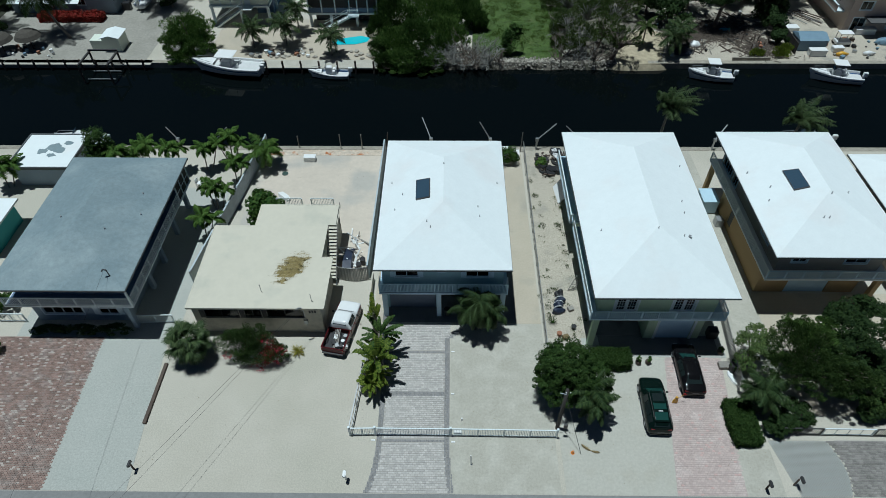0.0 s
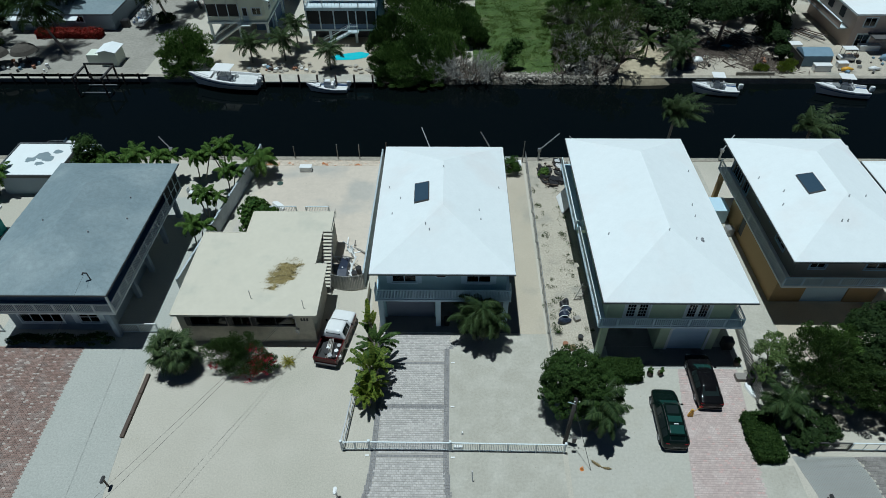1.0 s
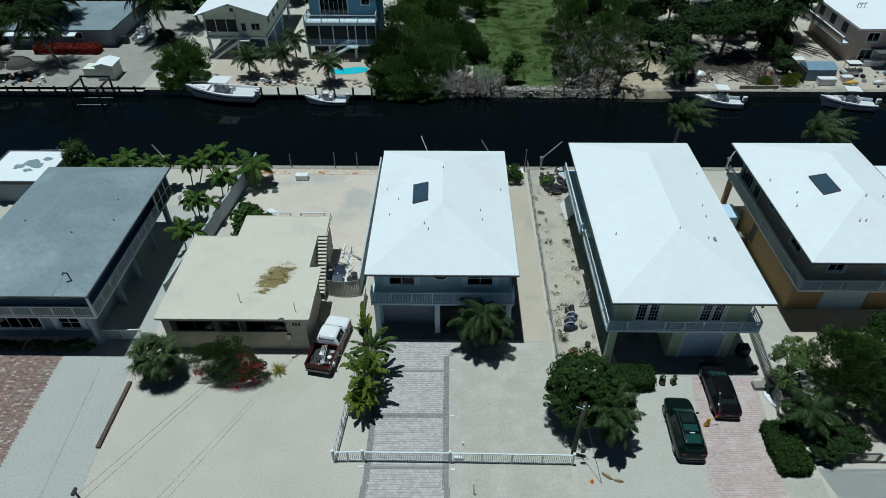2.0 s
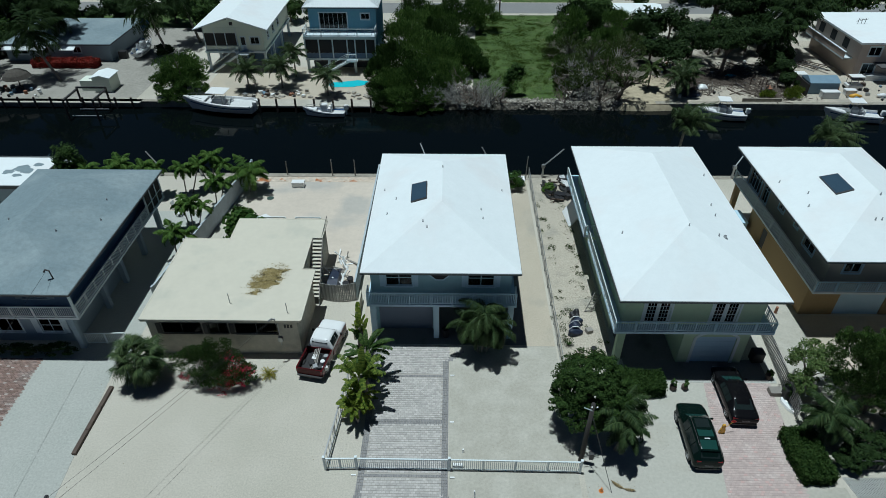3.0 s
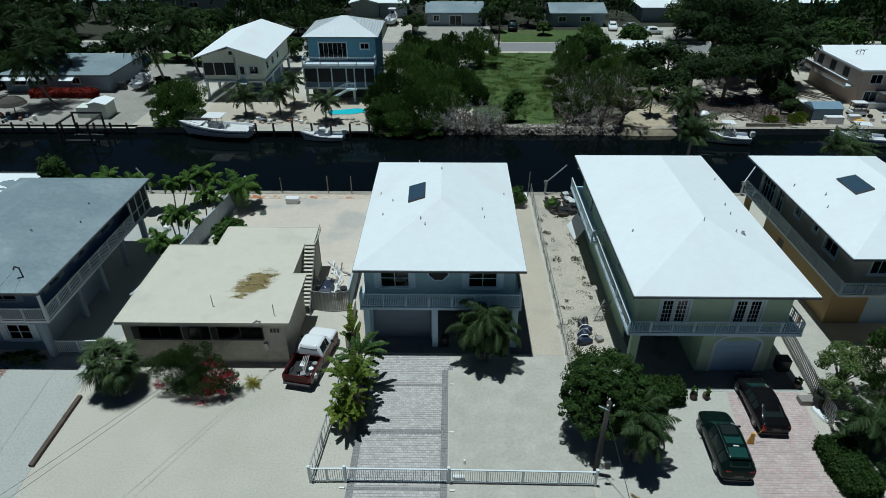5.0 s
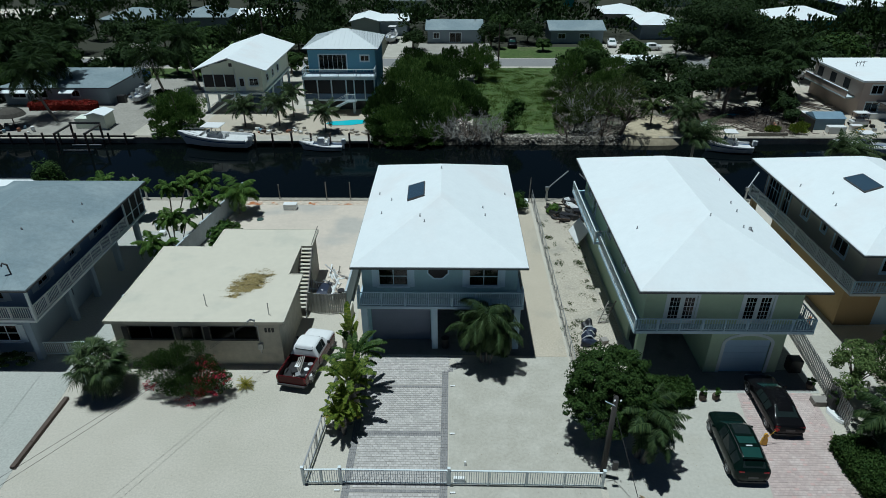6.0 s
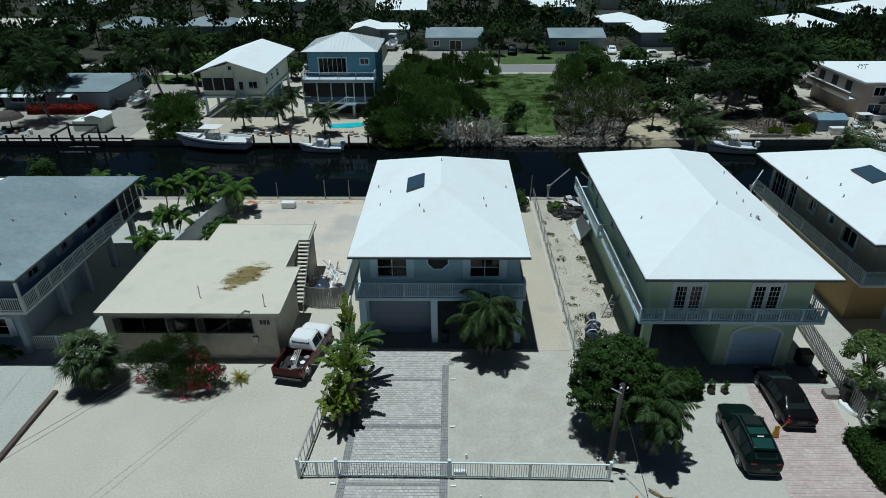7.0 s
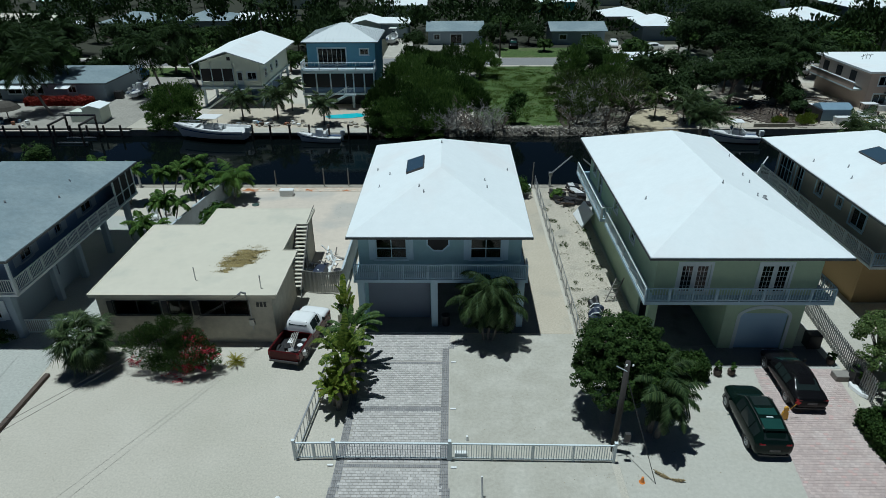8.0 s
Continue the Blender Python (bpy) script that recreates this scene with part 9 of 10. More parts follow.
rail_fence("fence", (-7.2, 22.1), (-5.35, 22.14), 1.05, "white metal picket fence beside a drive", group="white front fence", gap=0.12, post_gap=0.95)
rail_fence("gate", (-5.25, 22.14), (0.18, 22.12), 1.05, "long white sliding metal gate across pavers", gap=0.12, post_gap=5.5, category="gate")
rail_fence("fence", (0.34, 22.12), (8.1, 22.05), 1.05, "white metal picket fence along a concrete pad", group="white front fence", gap=0.12, post_gap=1.95)
rail_fence("fence", (-7.2, 22.2), (-6.6, 29.2), 1.05, "thin grey rail fence behind banana plants", gap=0.5, post_gap=2.3, mat="metal")
for x, y in ((-7.2, 22.1), (-5.3, 22.14), (0.26, 22.12), (8.1, 22.05)):
    bm = bmesh.new()
    box(bm, x - 0.06, x + 0.06, y - 0.06, y + 0.06, 0, 1.2)
    box(bm, x - 0.08, x + 0.08, y - 0.08, y + 0.08, 1.2, 1.25)
    solo("gate_post", bm, M["rail_white"], "white square gate post with a cap", "post", "white front fence", at=(x, y, 0))
bm = bmesh.new()
box(bm, 0.5, 1.1, 22.2, 22.4, 0.02, 0.35)
solo("gate_motor", bm, M["white_plastic"], "white gate opener box by a fence", "gate motor", bevel=0.02, at=(0.8, 22.3, 0))
rail_fence("fence", (-26.5, 32.3), (-23.5, 32.4), 1.05, "white metal picket gate between two houses", gap=0.13, post_gap=1.5)
rail_fence("fence", (-38.6, 32.4), (-36.3, 32.4), 1.05, "white metal picket gate beside a house", gap=0.5, post_gap=1.2)
rail_fence("fence", (24.3, 22.45), (27.6, 22.42), 0.95, "grey metal fence in tree shade", gap=0.16, post_gap=1.6, mat="metal_dark")
rail_fence("gate", (27.7, 22.42), (31.4, 22.38), 0.95, "pale sliding metal gate by brown pavers", gap=0.9, post_gap=3.7, mat="rail_white", category="gate")
rail_fence("fence", (31.5, 22.38), (38.0, 22.3), 0.95, "grey metal fence beside a gate", gap=0.16, post_gap=1.6, mat="metal_dark")


def chain_fence(p, q, h, label, n):
    t = thing("chain_fence", (*p, 0), label, "fence")
    p, q = Vector((*p, 0)), Vector((*q, 0))
    bm = bmesh.new()
    tube(bm, [p + UP * h, q + UP * h], 0.025, 6)
    part("top_rail", bm, M["metal"], t)
    for i in range(n + 1):
        c = p.lerp(q, i / n)
        bm = bmesh.new()
        tube(bm, [c, c + UP * (h + 0.05)], 0.035, 6)
        part("post", bm, M["metal"], t)
    bm = bmesh.new()
    length = (q - p).length
    d = (q - p).normalized()
    k, step = 0.0, 0.35
    while k < length + h:
        for s in (1, -1):
            a0, a1 = (k, 0.0), (k - h, h)
            pts = []
            for u, z in (a0, a1):
                pts.append((u if s > 0 else length - u, z))
            (u0, z0), (u1, z1) = pts
            if 0 <= u0 <= length and 0 <= u1 <= length:
                bar(bm, p + d * u0 + UP * (z0 + 0.02), p + d * u1 + UP * (z1 - 0.02), 0.008)
        k += step
    ob = part("wire_mesh", bm, M["metal"], t)
    return t


chain_fence((8.12, 28.2), (8.3, 56.6), 1.25, "old chain link fence along a side yard", 13)

bm = bmesh.new()
wall(bm, (-20.55, 57.0), (-23.05, 36.8), 0.0, 1.75, 0.16)
gw = solo("wall_garden", bm, M["garden_wall"], "blue grey rendered garden wall between two lots", "wall", "", "structure", at=(-21.8, 47, 0))
bm = bmesh.new()
for i in range(8):
    c = Vector((-20.55, 57.0, 0)).lerp(Vector((-23.05, 36.8, 0)), i / 7)
    bm2 = bmesh.new()
    box(bm2, c.x - 0.02, c.x + 0.14, c.y - 0.14, c.y + 0.14, 0, 1.8)
    part("pier", bm2, M["garden_wall"], gw)
bm.free()
bm = bmesh.new()
wall(bm, (-7.2, 56.4), (-7.35, 37.6), 0.0, 1.7, 0.15)
solo("wall_side", bm, M["garden_wall"], "weathered grey wall beside the blue house", "wall", "", "structure", at=(-7.3, 47, 0))
bm = bmesh.new()
wall(bm, (-6.75, 33.0), (-6.75, 37.4), 0.0, 1.0, 0.12)
solo("wall_low", bm, M["wall_beige"], "low beige wall beside a drive", "wall", "", "structure", at=(-6.8, 35, 0))

# corrugated gate beside the beige house
t = thing("yard_gate", (-8.7, 37.5, 0), "grey corrugated gate of upright boards", "gate")
bm = bmesh.new()
box(bm, -0.06, 0.06, -0.02, 0.02, 0.05, 1.7)
board = mesh_of("board", bm, M["fence_grey"])
for i in range(21):
    x = -10.0 + i * 0.135
    mesh_part("board", board, t, (x, 37.45 - 0.25 * math.sin(math.pi * i / 20), 0), 0.25 * (-1) ** i)
for z in (0.35, 1.35):
    bm = bmesh.new()
    bar(bm, (-10.05, 37.52, z), (-7.3, 37.52, z), 0.05)
    part("cross_rail", bm, M["metal"], t)

# grey picket fence beside the green house
t = thing("picket_fence", (23.0, 30.5, 0), "weathered grey picket fence between two houses", "fence")
bm = bmesh.new()
v = box(bm, -0.05, 0.05, -0.012, 0.012, 0.03, 1.45)
picket = mesh_of("picket", bm, M["fence_grey"])
p, q = Vector((23.75, 36.0, 0)), Vector((22.75, 26.2, 0))
way = math.atan2(q.y - p.y, q.x - p.x)
for i in range(52):
    mesh_part("picket", picket, t, p.lerp(q, i / 51), way)
for z in (0.4, 1.15):
    bm = bmesh.new()
    bar(bm, p + Vector((0.05, 0, z)), q + Vector((0.05, 0, z)), 0.05, 0.08)
    part("cross_rail", bm, M["fence_grey"], t)

# low timber edging between two drives
bm = bmesh.new()
for a, b in ((22.85, 24.6), (24.62, 26.4), (26.42, 28.2)):
    box(bm, -22.98, -22.72, a, b, 0.0, 0.2)
solo("timber_edging", bm, M["wood_dark"], "dark timber edging between gravel and concrete", "edging", bevel=0.01, at=(-22.85, 25.5, 0))


# ---------- poles, wires and small fixtures ----------
def pole(x, y, h, r, mat, label, name="post", top=None, lean=(0, 0)):
    bm = bmesh.new()
    tube(bm, [(x, y, -0.05), (x + lean[0], y + lean[1], h)], [r, r * 0.85], 9)
    return solo(name, bm, M[mat], label, "post", at=(x, y, 0))


t = thing("utility_pole", (8.6, 22.75, 0), "short timber utility pole with a lamp arm", "utility pole")
bm = bmesh.new()
tube(bm, [(8.25, 22.8, -0.1), (8.3, 22.85, 5.4)], [0.15, 0.12], 10)
part("pole", bm, M["pole_wood"], t, smooth=True)
bm = bmesh.new()
bar(bm, (8.32, 22.75, 4.9), (7.75, 22.65, 5.3), 0.04)
part("lamp_arm", bm, M["trim"], t)
for dx in (-0.12, 0.18):
    bm = bmesh.new()
    tube(bm, [(8.3 + dx, 22.7, 5.25), (8.3 + dx, 22.62, 5.4)], [0.03, 0.04], 8)
    part("lamp_head", bm, M["white_plastic"], t)
bm = bmesh.new()
box(bm, 8.5, 8.75, 22.12, 22.28, 1.2, 1.7)
part("meter_box", bm, M["metal_dark"], t)
bm = bmesh.new()
bar(bm, (8.32, 22.6, 4.6), (9.75, 20.75, 0.0), 0.025)
part("guy_wire", bm, M["black"], t)


bm = bmesh.new()
tube(bm, [(9.15, 20.85, 0.0), (9.15, 20.85, 0.05), (9.15, 20.85, 0.32)], [0.16, 0.1, 0.05], 12)
solo("orange_cone", bm, M["orange"], "small orange cone by a pole", "cone", at=(9.0, 21.3, 0))


def wire(a, b, sag, label, r=0.009, n=18):
    bm = bmesh.new()
    a, b = Vector(a), Vector(b)
    tube(bm, [a.lerp(b, s) - UP * (sag * 4 * s * (1 - s)) for s in np.linspace(0, 1, n)], r, 5)
    return solo("overhead_wire", bm, M["black"], label, "wire", "overhead wires", at=tuple(a))


wire((-12.0, 30.9, 3.85), (-27.0, 4.0, 6.3), 0.3, "thin black service wire to the beige house")
wire((-11.8, 31.0, 3.9), (-25.8, 4.0, 6.5), 0.35, "thin black service wire to the beige house")
wire((-26.7, 32.0, 7.1), (-24.5, 2.0, 7.6), 0.5, "thin black service wire to the slate house")

# mailbox posts by the street
for x, y, lean in ((-22.4, 19.35, 0.25), (22.25, 18.3, -0.2), (24.3, 18.6, 0.5)):
    t = thing("mailbox", (x, y, 0), "black mailbox on a short post", "mailbox", "mailboxes")
    bm = bmesh.new()
    bar(bm, (x, y, 0), (x, y, 1.0), 0.09)
    part("post", bm, M["wood_dark"], t)
    bm = bmesh.new()
    cbox(bm, (x + lean * 0.3, y - 0.1, 1.1), (0.2, 0.5, 0.22))
    part("box", bm, M["black"], t, bevel=0.04)
t = thing("mailbox", (-7.1, 18.75, 0), "white mailbox on a post", "mailbox", "mailboxes")
bm = bmesh.new()
bar(bm, (-7.1, 18.75, 0), (-7.1, 18.75, 1.0), 0.1)
part("post", bm, M["white_plastic"], t)
bm = bmesh.new()
cbox(bm, (-7.1, 18.65, 1.12), (0.22, 0.5, 0.24))
part("box", bm, M["white_plastic"], t, bevel=0.05)
pole(1.75, 19.9, 1.25, 0.05, "white_plastic", "white reflector post on a concrete apron", "marker_post", lean=(-0.05, 0.1))
bm = bmesh.new()
tube(bm, [(1.12, 23.4, 0.0), (1.12, 23.4, 0.28)], [0.09, 0.06], 9)
solo("sprinkler_cap", bm, M["white_plastic"], "small white cap on a concrete pad", "cap", at=(1.12, 23.4, 0))
for x, y in ((-5.45, 21.7), (0.45, 21.6), (0.42, 25.6), (0.45, 29.55)):
    bm = bmesh.new()
    cbox(bm, (x, y, 0.05), (0.28, 0.1, 0.06))
    solo("drive_light", bm, M["white_plastic"], "small white marker light beside pavers", "light", "drive lights", bevel=0.01, at=(x, y, 0))

# yellow caution figure with a red flag
t = thing("caution_figure", (17.55, 25.0, 0), "yellow plastic caution figure holding a red flag", "warning sign")
bm = bmesh.new()
prism(bm, [(17.4, 24.96), (17.7, 24.96), (17.7, 25.04), (17.4, 25.04)], 0.02, 0.08)
loft(bm, [[(17.55 + w * c, 25.0 + 0.05 * s, z) for c, s in ((-1, -1), (1, -1), (1, 1), (-1, 1))] for z, w in ((0.08, 0.2), (0.3, 0.17), (0.5, 0.14), (0.62, 0.07), (0.66, 0.11), (0.78, 0.11), (0.86, 0.05))])
part("figure", bm, M["yellow"], t)
bm = bmesh.new()
bar(bm, (17.62, 25.0, 0.5), (18.1, 25.15, 0.95), 0.02)
part("flag_pole", bm, M["yellow"], t)
bm = bmesh.new()
cbox(bm, (18.15, 25.16, 0.98), (0.26, 0.02, 0.2), Euler((0, 0.7, 0)).to_matrix())
part("flag", bm, M["red_cloth"], t)


def pot_plant(x, y, r, h, seed, label):
    t = thing("potted_plant", (x, y, 0), label, "potted plant", "potted plants")
    bm = bmesh.new()
    tube(bm, [(0, 0, 0.02), (0, 0, h * 0.6), (0, 0, h)], [r * 0.7, r, r * 0.9], 14)
    part("pot", bm, M["wood_dark"], t, local=True, smooth=False)
    me, _ = leaf_mesh("leaves", [(0, 0, h + 0.2, r, r, 0.25)], 130, 0.1, seed, M["leaf_mid"], 0.4, clumps=6)
    add_mesh("plant", me, t)


pot_plant(15.45, 28.55, 0.24, 0.42, 201, "round dark pot with a small plant")
pot_plant(16.25, 28.6, 0.22, 0.36, 202, "round dark pot with a small plant")
pot_plant(22.35, 29.6, 0.25, 0.4, 203, "dark pot with a green plant by a fence")

# bench, bin and planter by the picket fence
bm = bmesh.new()
loft(bm, [[(x, -w, z), (x, w, z), (x, w * 0.8, z + 0.2), (x, -w * 0.8, z + 0.2)] for x, w, z in ((-0.8, 0.1, 0.35), (-0.5, 0.28, 0.3), (0.4, 0.3, 0.3), (0.85, 0.14, 0.36))])
o = solo("kayak_hull", bm, M["white_plastic"], "upturned white dinghy hull beside a hedge", "dinghy", smooth=False)
o.matrix_basis = pose(22.65, 27.2, -0.22, 0, 0, -73) @ Matrix.Scale(0.78, 4)
bm = bmesh.new()
box(bm, -0.35, 0.35, -0.3, 0.3, 0.0, 1.0)
o = solo("wheeled_bin", bm, M["black"], "black wheeled bin beside a picket fence", "bin", bevel=0.04)
o.location = (22.9, 27.9, 0.0)
bm = bmesh.new()
box(bm, -0.4, 0.4, -0.35, 0.35, 0.0, 0.95)
o = solo("wheeled_bin", bm, M["black"], "black wheeled bin in house shade", "bin", bevel=0.04)
o.location = (22.1, 31.3, 0.02)
bm = bmesh.new()
box(bm, -0.45, 0.45, -0.3, 0.3, 0.0, 0.35)
o = solo("planter", bm, M["wood_grey"], "grey box planter by a fence", "planter", bevel=0.02)
o.location = (22.3, 28.3, 0.0)
bm = bmesh.new()
tube(bm, [(-0.05, 33.45, 0.02), (-0.05, 33.45, 0.75)], [0.24, 0.28], 14)
solo("black_bin", bm, M["black"], "round black bin beside a column", "bin", at=(-0.05, 33.45, 0))

# side yard clutter
M["leaf_lid"] = surface("dark green plastic", (0.03, 0.06, 0.05), (0.04, 0.075, 0.06), 3, 20, 0.5, 0.6)
t = thing("sun_lounger", (12.0, 55.2, 0), "white slatted sun lounger beside salvage", "lounger", "", "", 25)
for y0, y1, z0, z1 in ((-0.85, 0.35, 0.32, 0.32), (0.36, 0.95, 0.33, 0.72)):
    n = 9 if y1 < 0.5 else 5
    for k in range(n):
        ya, yb = y0 + (y1 - y0) * k / n, y0 + (y1 - y0) * (k + 0.75) / n
        za, zb = z0 + (z1 - z0) * k / n, z0 + (z1 - z0) * (k + 0.75) / n
        bm = bmesh.new()
        loft(bm, [[(x, ya, za), (x, yb, zb), (x, yb, zb + 0.03), (x, ya, za + 0.03)] for x in (-0.3, 0.3)])
        part("slat", bm, M["white_plastic"], t, local=True)
for x in (-0.33, 0.33):
    bm = bmesh.new()
    bar(bm, (x, -0.9, 0.31), (x, 0.9, 0.31), 0.05)
    part("side_rail", bm, M["white_plastic"], t, local=True)
    for y in (-0.8, 0.7):
        bm = bmesh.new()
        bar(bm, (x, y, 0.0), (x, y, 0.3), 0.05)
        part("leg", bm, M["white_plastic"], t, local=True)
bm = bmesh.new()
box(bm, -0.06, 0.06, -1.35, 1.35, 0.0, 1.55)
o = solo("leaning_board", bm, M["white_plastic"], "thick white board leaning against a green wall", "board", bevel=0.04)
o.matrix_basis = pose(11.1, 49.0, 0.03, 0, 36, 6)
def lumpy(name, x, y, rx, ry, h, seed, mat, label, category, group="", tilt=0.0):
    """A sagging, lumpy rounded heap: a squashed ball with uneven skin."""
    rn = random.Random(seed)
    bm = bmesh.new()
    bmesh.ops.create_icosphere(bm, subdivisions=3, radius=1.0)
    ph = [rn.uniform(0, 6.28) for _ in range(6)]
    for v in bm.verts:
        c = v.co
        k = 1 + 0.13 * math.sin(3.1 * c.x + ph[0]) + 0.12 * math.sin(4.3 * c.y + ph[1]) + 0.1 * math.sin(5 * c.z + 2 * c.x + ph[2])
        v.co = Vector((c.x * rx * k, c.y * ry * k, max(0.0, (c.z + 0.45) / 1.45) * h * k))
    o = solo(name, bm, M[mat], label, category, group, smooth=True)
    o.matrix_basis = pose(x, y, 0.012, 0, 0, tilt)
    return o


for i, (x, y, rx, ry, h) in enumerate(((9.62, 33.75, 0.5, 0.34, 0.55), (9.72, 34.3, 0.48, 0.32, 0.6), (9.85, 34.85, 0.46, 0.34, 0.55), (9.85, 35.5, 0.42, 0.4, 0.75))):
    lumpy("refuse_bag", x, y, rx, ry, h, 300 + i, "navy_tarp" if i < 3 else "black", "black bundled bag lying in a side yard", "bag", "side yard bags", 12)
    if i < 3:
        bm = bmesh.new()
        tube(bm, [(-0.4, 0, 0.3), (-0.2, -0.02, h + 0.03), (0.2, 0.02, h + 0.03), (0.42, 0, 0.32)], 0.035, 6)
        o = solo("white_strap", bm, M["white_plastic"], "white strap over a black bag", "strap", "side yard bags")
        o.location = (x, y + 0.22, 0.0)
rnd = random.Random(8)
for i, (x, y, mat, nm, lab) in enumerate(((10.7, 34.0, "wood_grey", "cart", "small faded garden cart"), (9.4, 31.3, "terracotta", "flower_pot", "terracotta pot on sandy ground"), (9.9, 31.0, "straw", "sack", "brown sack on sandy ground"), (10.7, 32.0, "black", "bucket", "black bucket on sandy ground"), (9.0, 32.6, "leaf_dark", "plant", "small dark plant by a fence"), (11.0, 36.2, "wood_grey", "ladder_rack", "grey timber frame leaning on a wall"))):
    bm = bmesh.new()
    if nm == "ladder_rack":
        for s in (-0.25, 0.25):
            bar(bm, (s, 0, 0), (s + 0.7, 0.5, 1.6), 0.06)
        for k in range(6):
            bar(bm, (-0.25 + 0.12 * k, 0.08 * k, 0.15 + 0.25 * k), (0.25 + 0.12 * k, 0.08 * k, 0.15 + 0.25 * k), 0.04)
    elif nm == "plant":
        for k in range(14):
            a = k * 2.4
            bar(bm, (0, 0, 0), (0.35 * math.cos(a), 0.35 * math.sin(a), 0.3 + 0.1 * (k % 3)), 0.05, 0.01)
    elif nm in ("cart", "sack"):
        cbox(bm, (0, 0, 0.16), (0.5, 0.4, 0.3), Euler((0.1, 0.1, 0.4)).to_matrix())
    else:
        tube(bm, [(0, 0, 0), (0, 0, 0.35)], [0.16, 0.22], 12)
    o = solo(nm, bm, M[mat], lab, nm.replace("_", " "))
    o.location = (x, y, 0.012)
# heap of dark salvage by the canal
for i in range(34):
    bm = bmesh.new()
    s = rnd.uniform(0.35, 0.85)
    if i % 4 == 0:
        rings = [[((0.42 + 0.13 * math.cos(b)) * math.cos(a), (0.42 + 0.13 * math.cos(b)) * math.sin(a), 0.13 + 0.13 * math.sin(b)) for b in np.linspace(0, 5.4, 7)] for a in np.linspace(0, 6.283, 19)]
        loft(bm, rings, caps=False)
        nm, lab, mat = "old_tyre", "worn black tyre on sand", "rubber"
    elif i % 4 == 1:
        for k in range(3):
            bar(bm, (rnd.uniform(-0.5, 0.5), rnd.uniform(-0.5, 0.5), 0.05 + 0.12 * k), (rnd.uniform(-0.8, 0.8), rnd.uniform(-0.6, 0.6), 0.2 + 0.12 * k), 0.12)
        nm, lab, mat = "scrap_timber", "dark scrap timber in a heap", "wood_dark"
    elif i % 4 == 2:
        cbox(bm, (0, 0, s / 3), (s * 1.4, s, s / 1.5), Euler((0.1, 0.15, rnd.uniform(0, 3))).to_matrix())
        nm, lab, mat = "scrap_box", "dark scrap container in a heap", "black"
    else:
        cbox(bm, (0, 0, s / 4), (s * 1.1, s * 0.8, s / 2), Euler((0.2, 0.1, rnd.uniform(0, 3))).to_matrix())
        nm, lab, mat = "scrap_casing", "dark broken casing among salvage", "metal_dark"
    o = solo(nm, bm, M[mat], lab, nm.replace("_", " "), "salvage heap", bevel=0.02 if i % 4 == 2 else 0.0)
    a = rnd.uniform(0, 6.28)
    o.location = (11.1 + rnd.uniform(-1.5, 1.5), 54.0 + rnd.uniform(-2.0, 2.1), 0.012)
for i in range(60):
    bm = bmesh.new()
    s = rnd.uniform(0.05, 0.14)
    cbox(bm, (0, 0, s * 0.2), (s * 1.5, s, s * 0.5), Euler((rnd.uniform(-0.3, 0.3), rnd.uniform(-0.3, 0.3), rnd.uniform(0, 3))).to_matrix())
    o = solo("rubble_stone", bm, M["sand"], "pale broken stone on sandy ground", "stone", "side yard rubble", bevel=0.015)
    o.location = (rnd.uniform(10.4, 11.9), rnd.uniform(36.5, 51), 0.012)

# equipment between the green and ochre houses
bm = bmesh.new()
box(bm, -0.75, 0.75, -1.0, 1.0, 0.0, 1.5)
box(bm, -0.8, 0.8, -1.05, 1.05, 1.5, 1.56)
o = solo("pump_house", bm, M["trim_blue"], "pale blue equipment cabinet in a side path", "cabinet", bevel=0.02)
o.location = (26.1, 47.4, 0.012)
bm = bmesh.new()
box(bm, -0.35, 0.35, -0.4, 0.4, 0.0, 0.85)
o = solo("air_conditioner", bm, M["metal"], "grey outdoor air conditioner unit", "air conditioner", bevel=0.03)
o.location = (26.6, 44.8, 0.012)
pole(25.6, 36.3, 0.6, 0.12, "terracotta", "terracotta urn beside a wall", "urn")

# back yard of the beige house
bm = bmesh.new()
box(bm, -0.62, 0.62, -0.32, 0.32, 0.0, 0.5)
box(bm, -0.65, 0.65, -0.35, 0.35, 0.5, 0.58)
o = solo("cooler_box", bm, M["white_plastic"], "white dock cooler on pale concrete", "cooler", bevel=0.02)
o.location = (-15.35, 54.75, 0.012)
for x, y, h in ((-16.95, 57.0, 1.6), (-12.2, 56.9, 1.9), (-9.8, 56.9, 1.9)):
    pole(x, y, h, 0.06, "wood_grey", "slim grey mooring post on the seawall", "mooring_post")
bm = bmesh.new()
tube(bm, [(0, 0, 0.0), (0, 0, 0.05), (0, 0, 0.07)], [0.33, 0.33, 0.28], 18)
o = solo("cistern_lid", bm, M["leaf_lid"], "round dark green lid on pale concrete", "lid")
o.location = (-17.7, 52.4, 0.012)
bm = bmesh.new()
loft(bm, [[(x, -w, 0.02), (x, w, 0.02), (x, w * 0.7, h), (x, -w * 0.7, h)] for x, w, h in ((-0.9, 0.12, 0.15), (-0.4, 0.36, 0.4), (0.5, 0.36, 0.4), (0.9, 0.2, 0.25))])
o = solo("upturned_dinghy", bm, M["white_plastic"], "upturned white dinghy beside a shrub", "dinghy")
o.matrix_basis = pose(-17.1, 48.6, 0.0, 0, 0, -40)
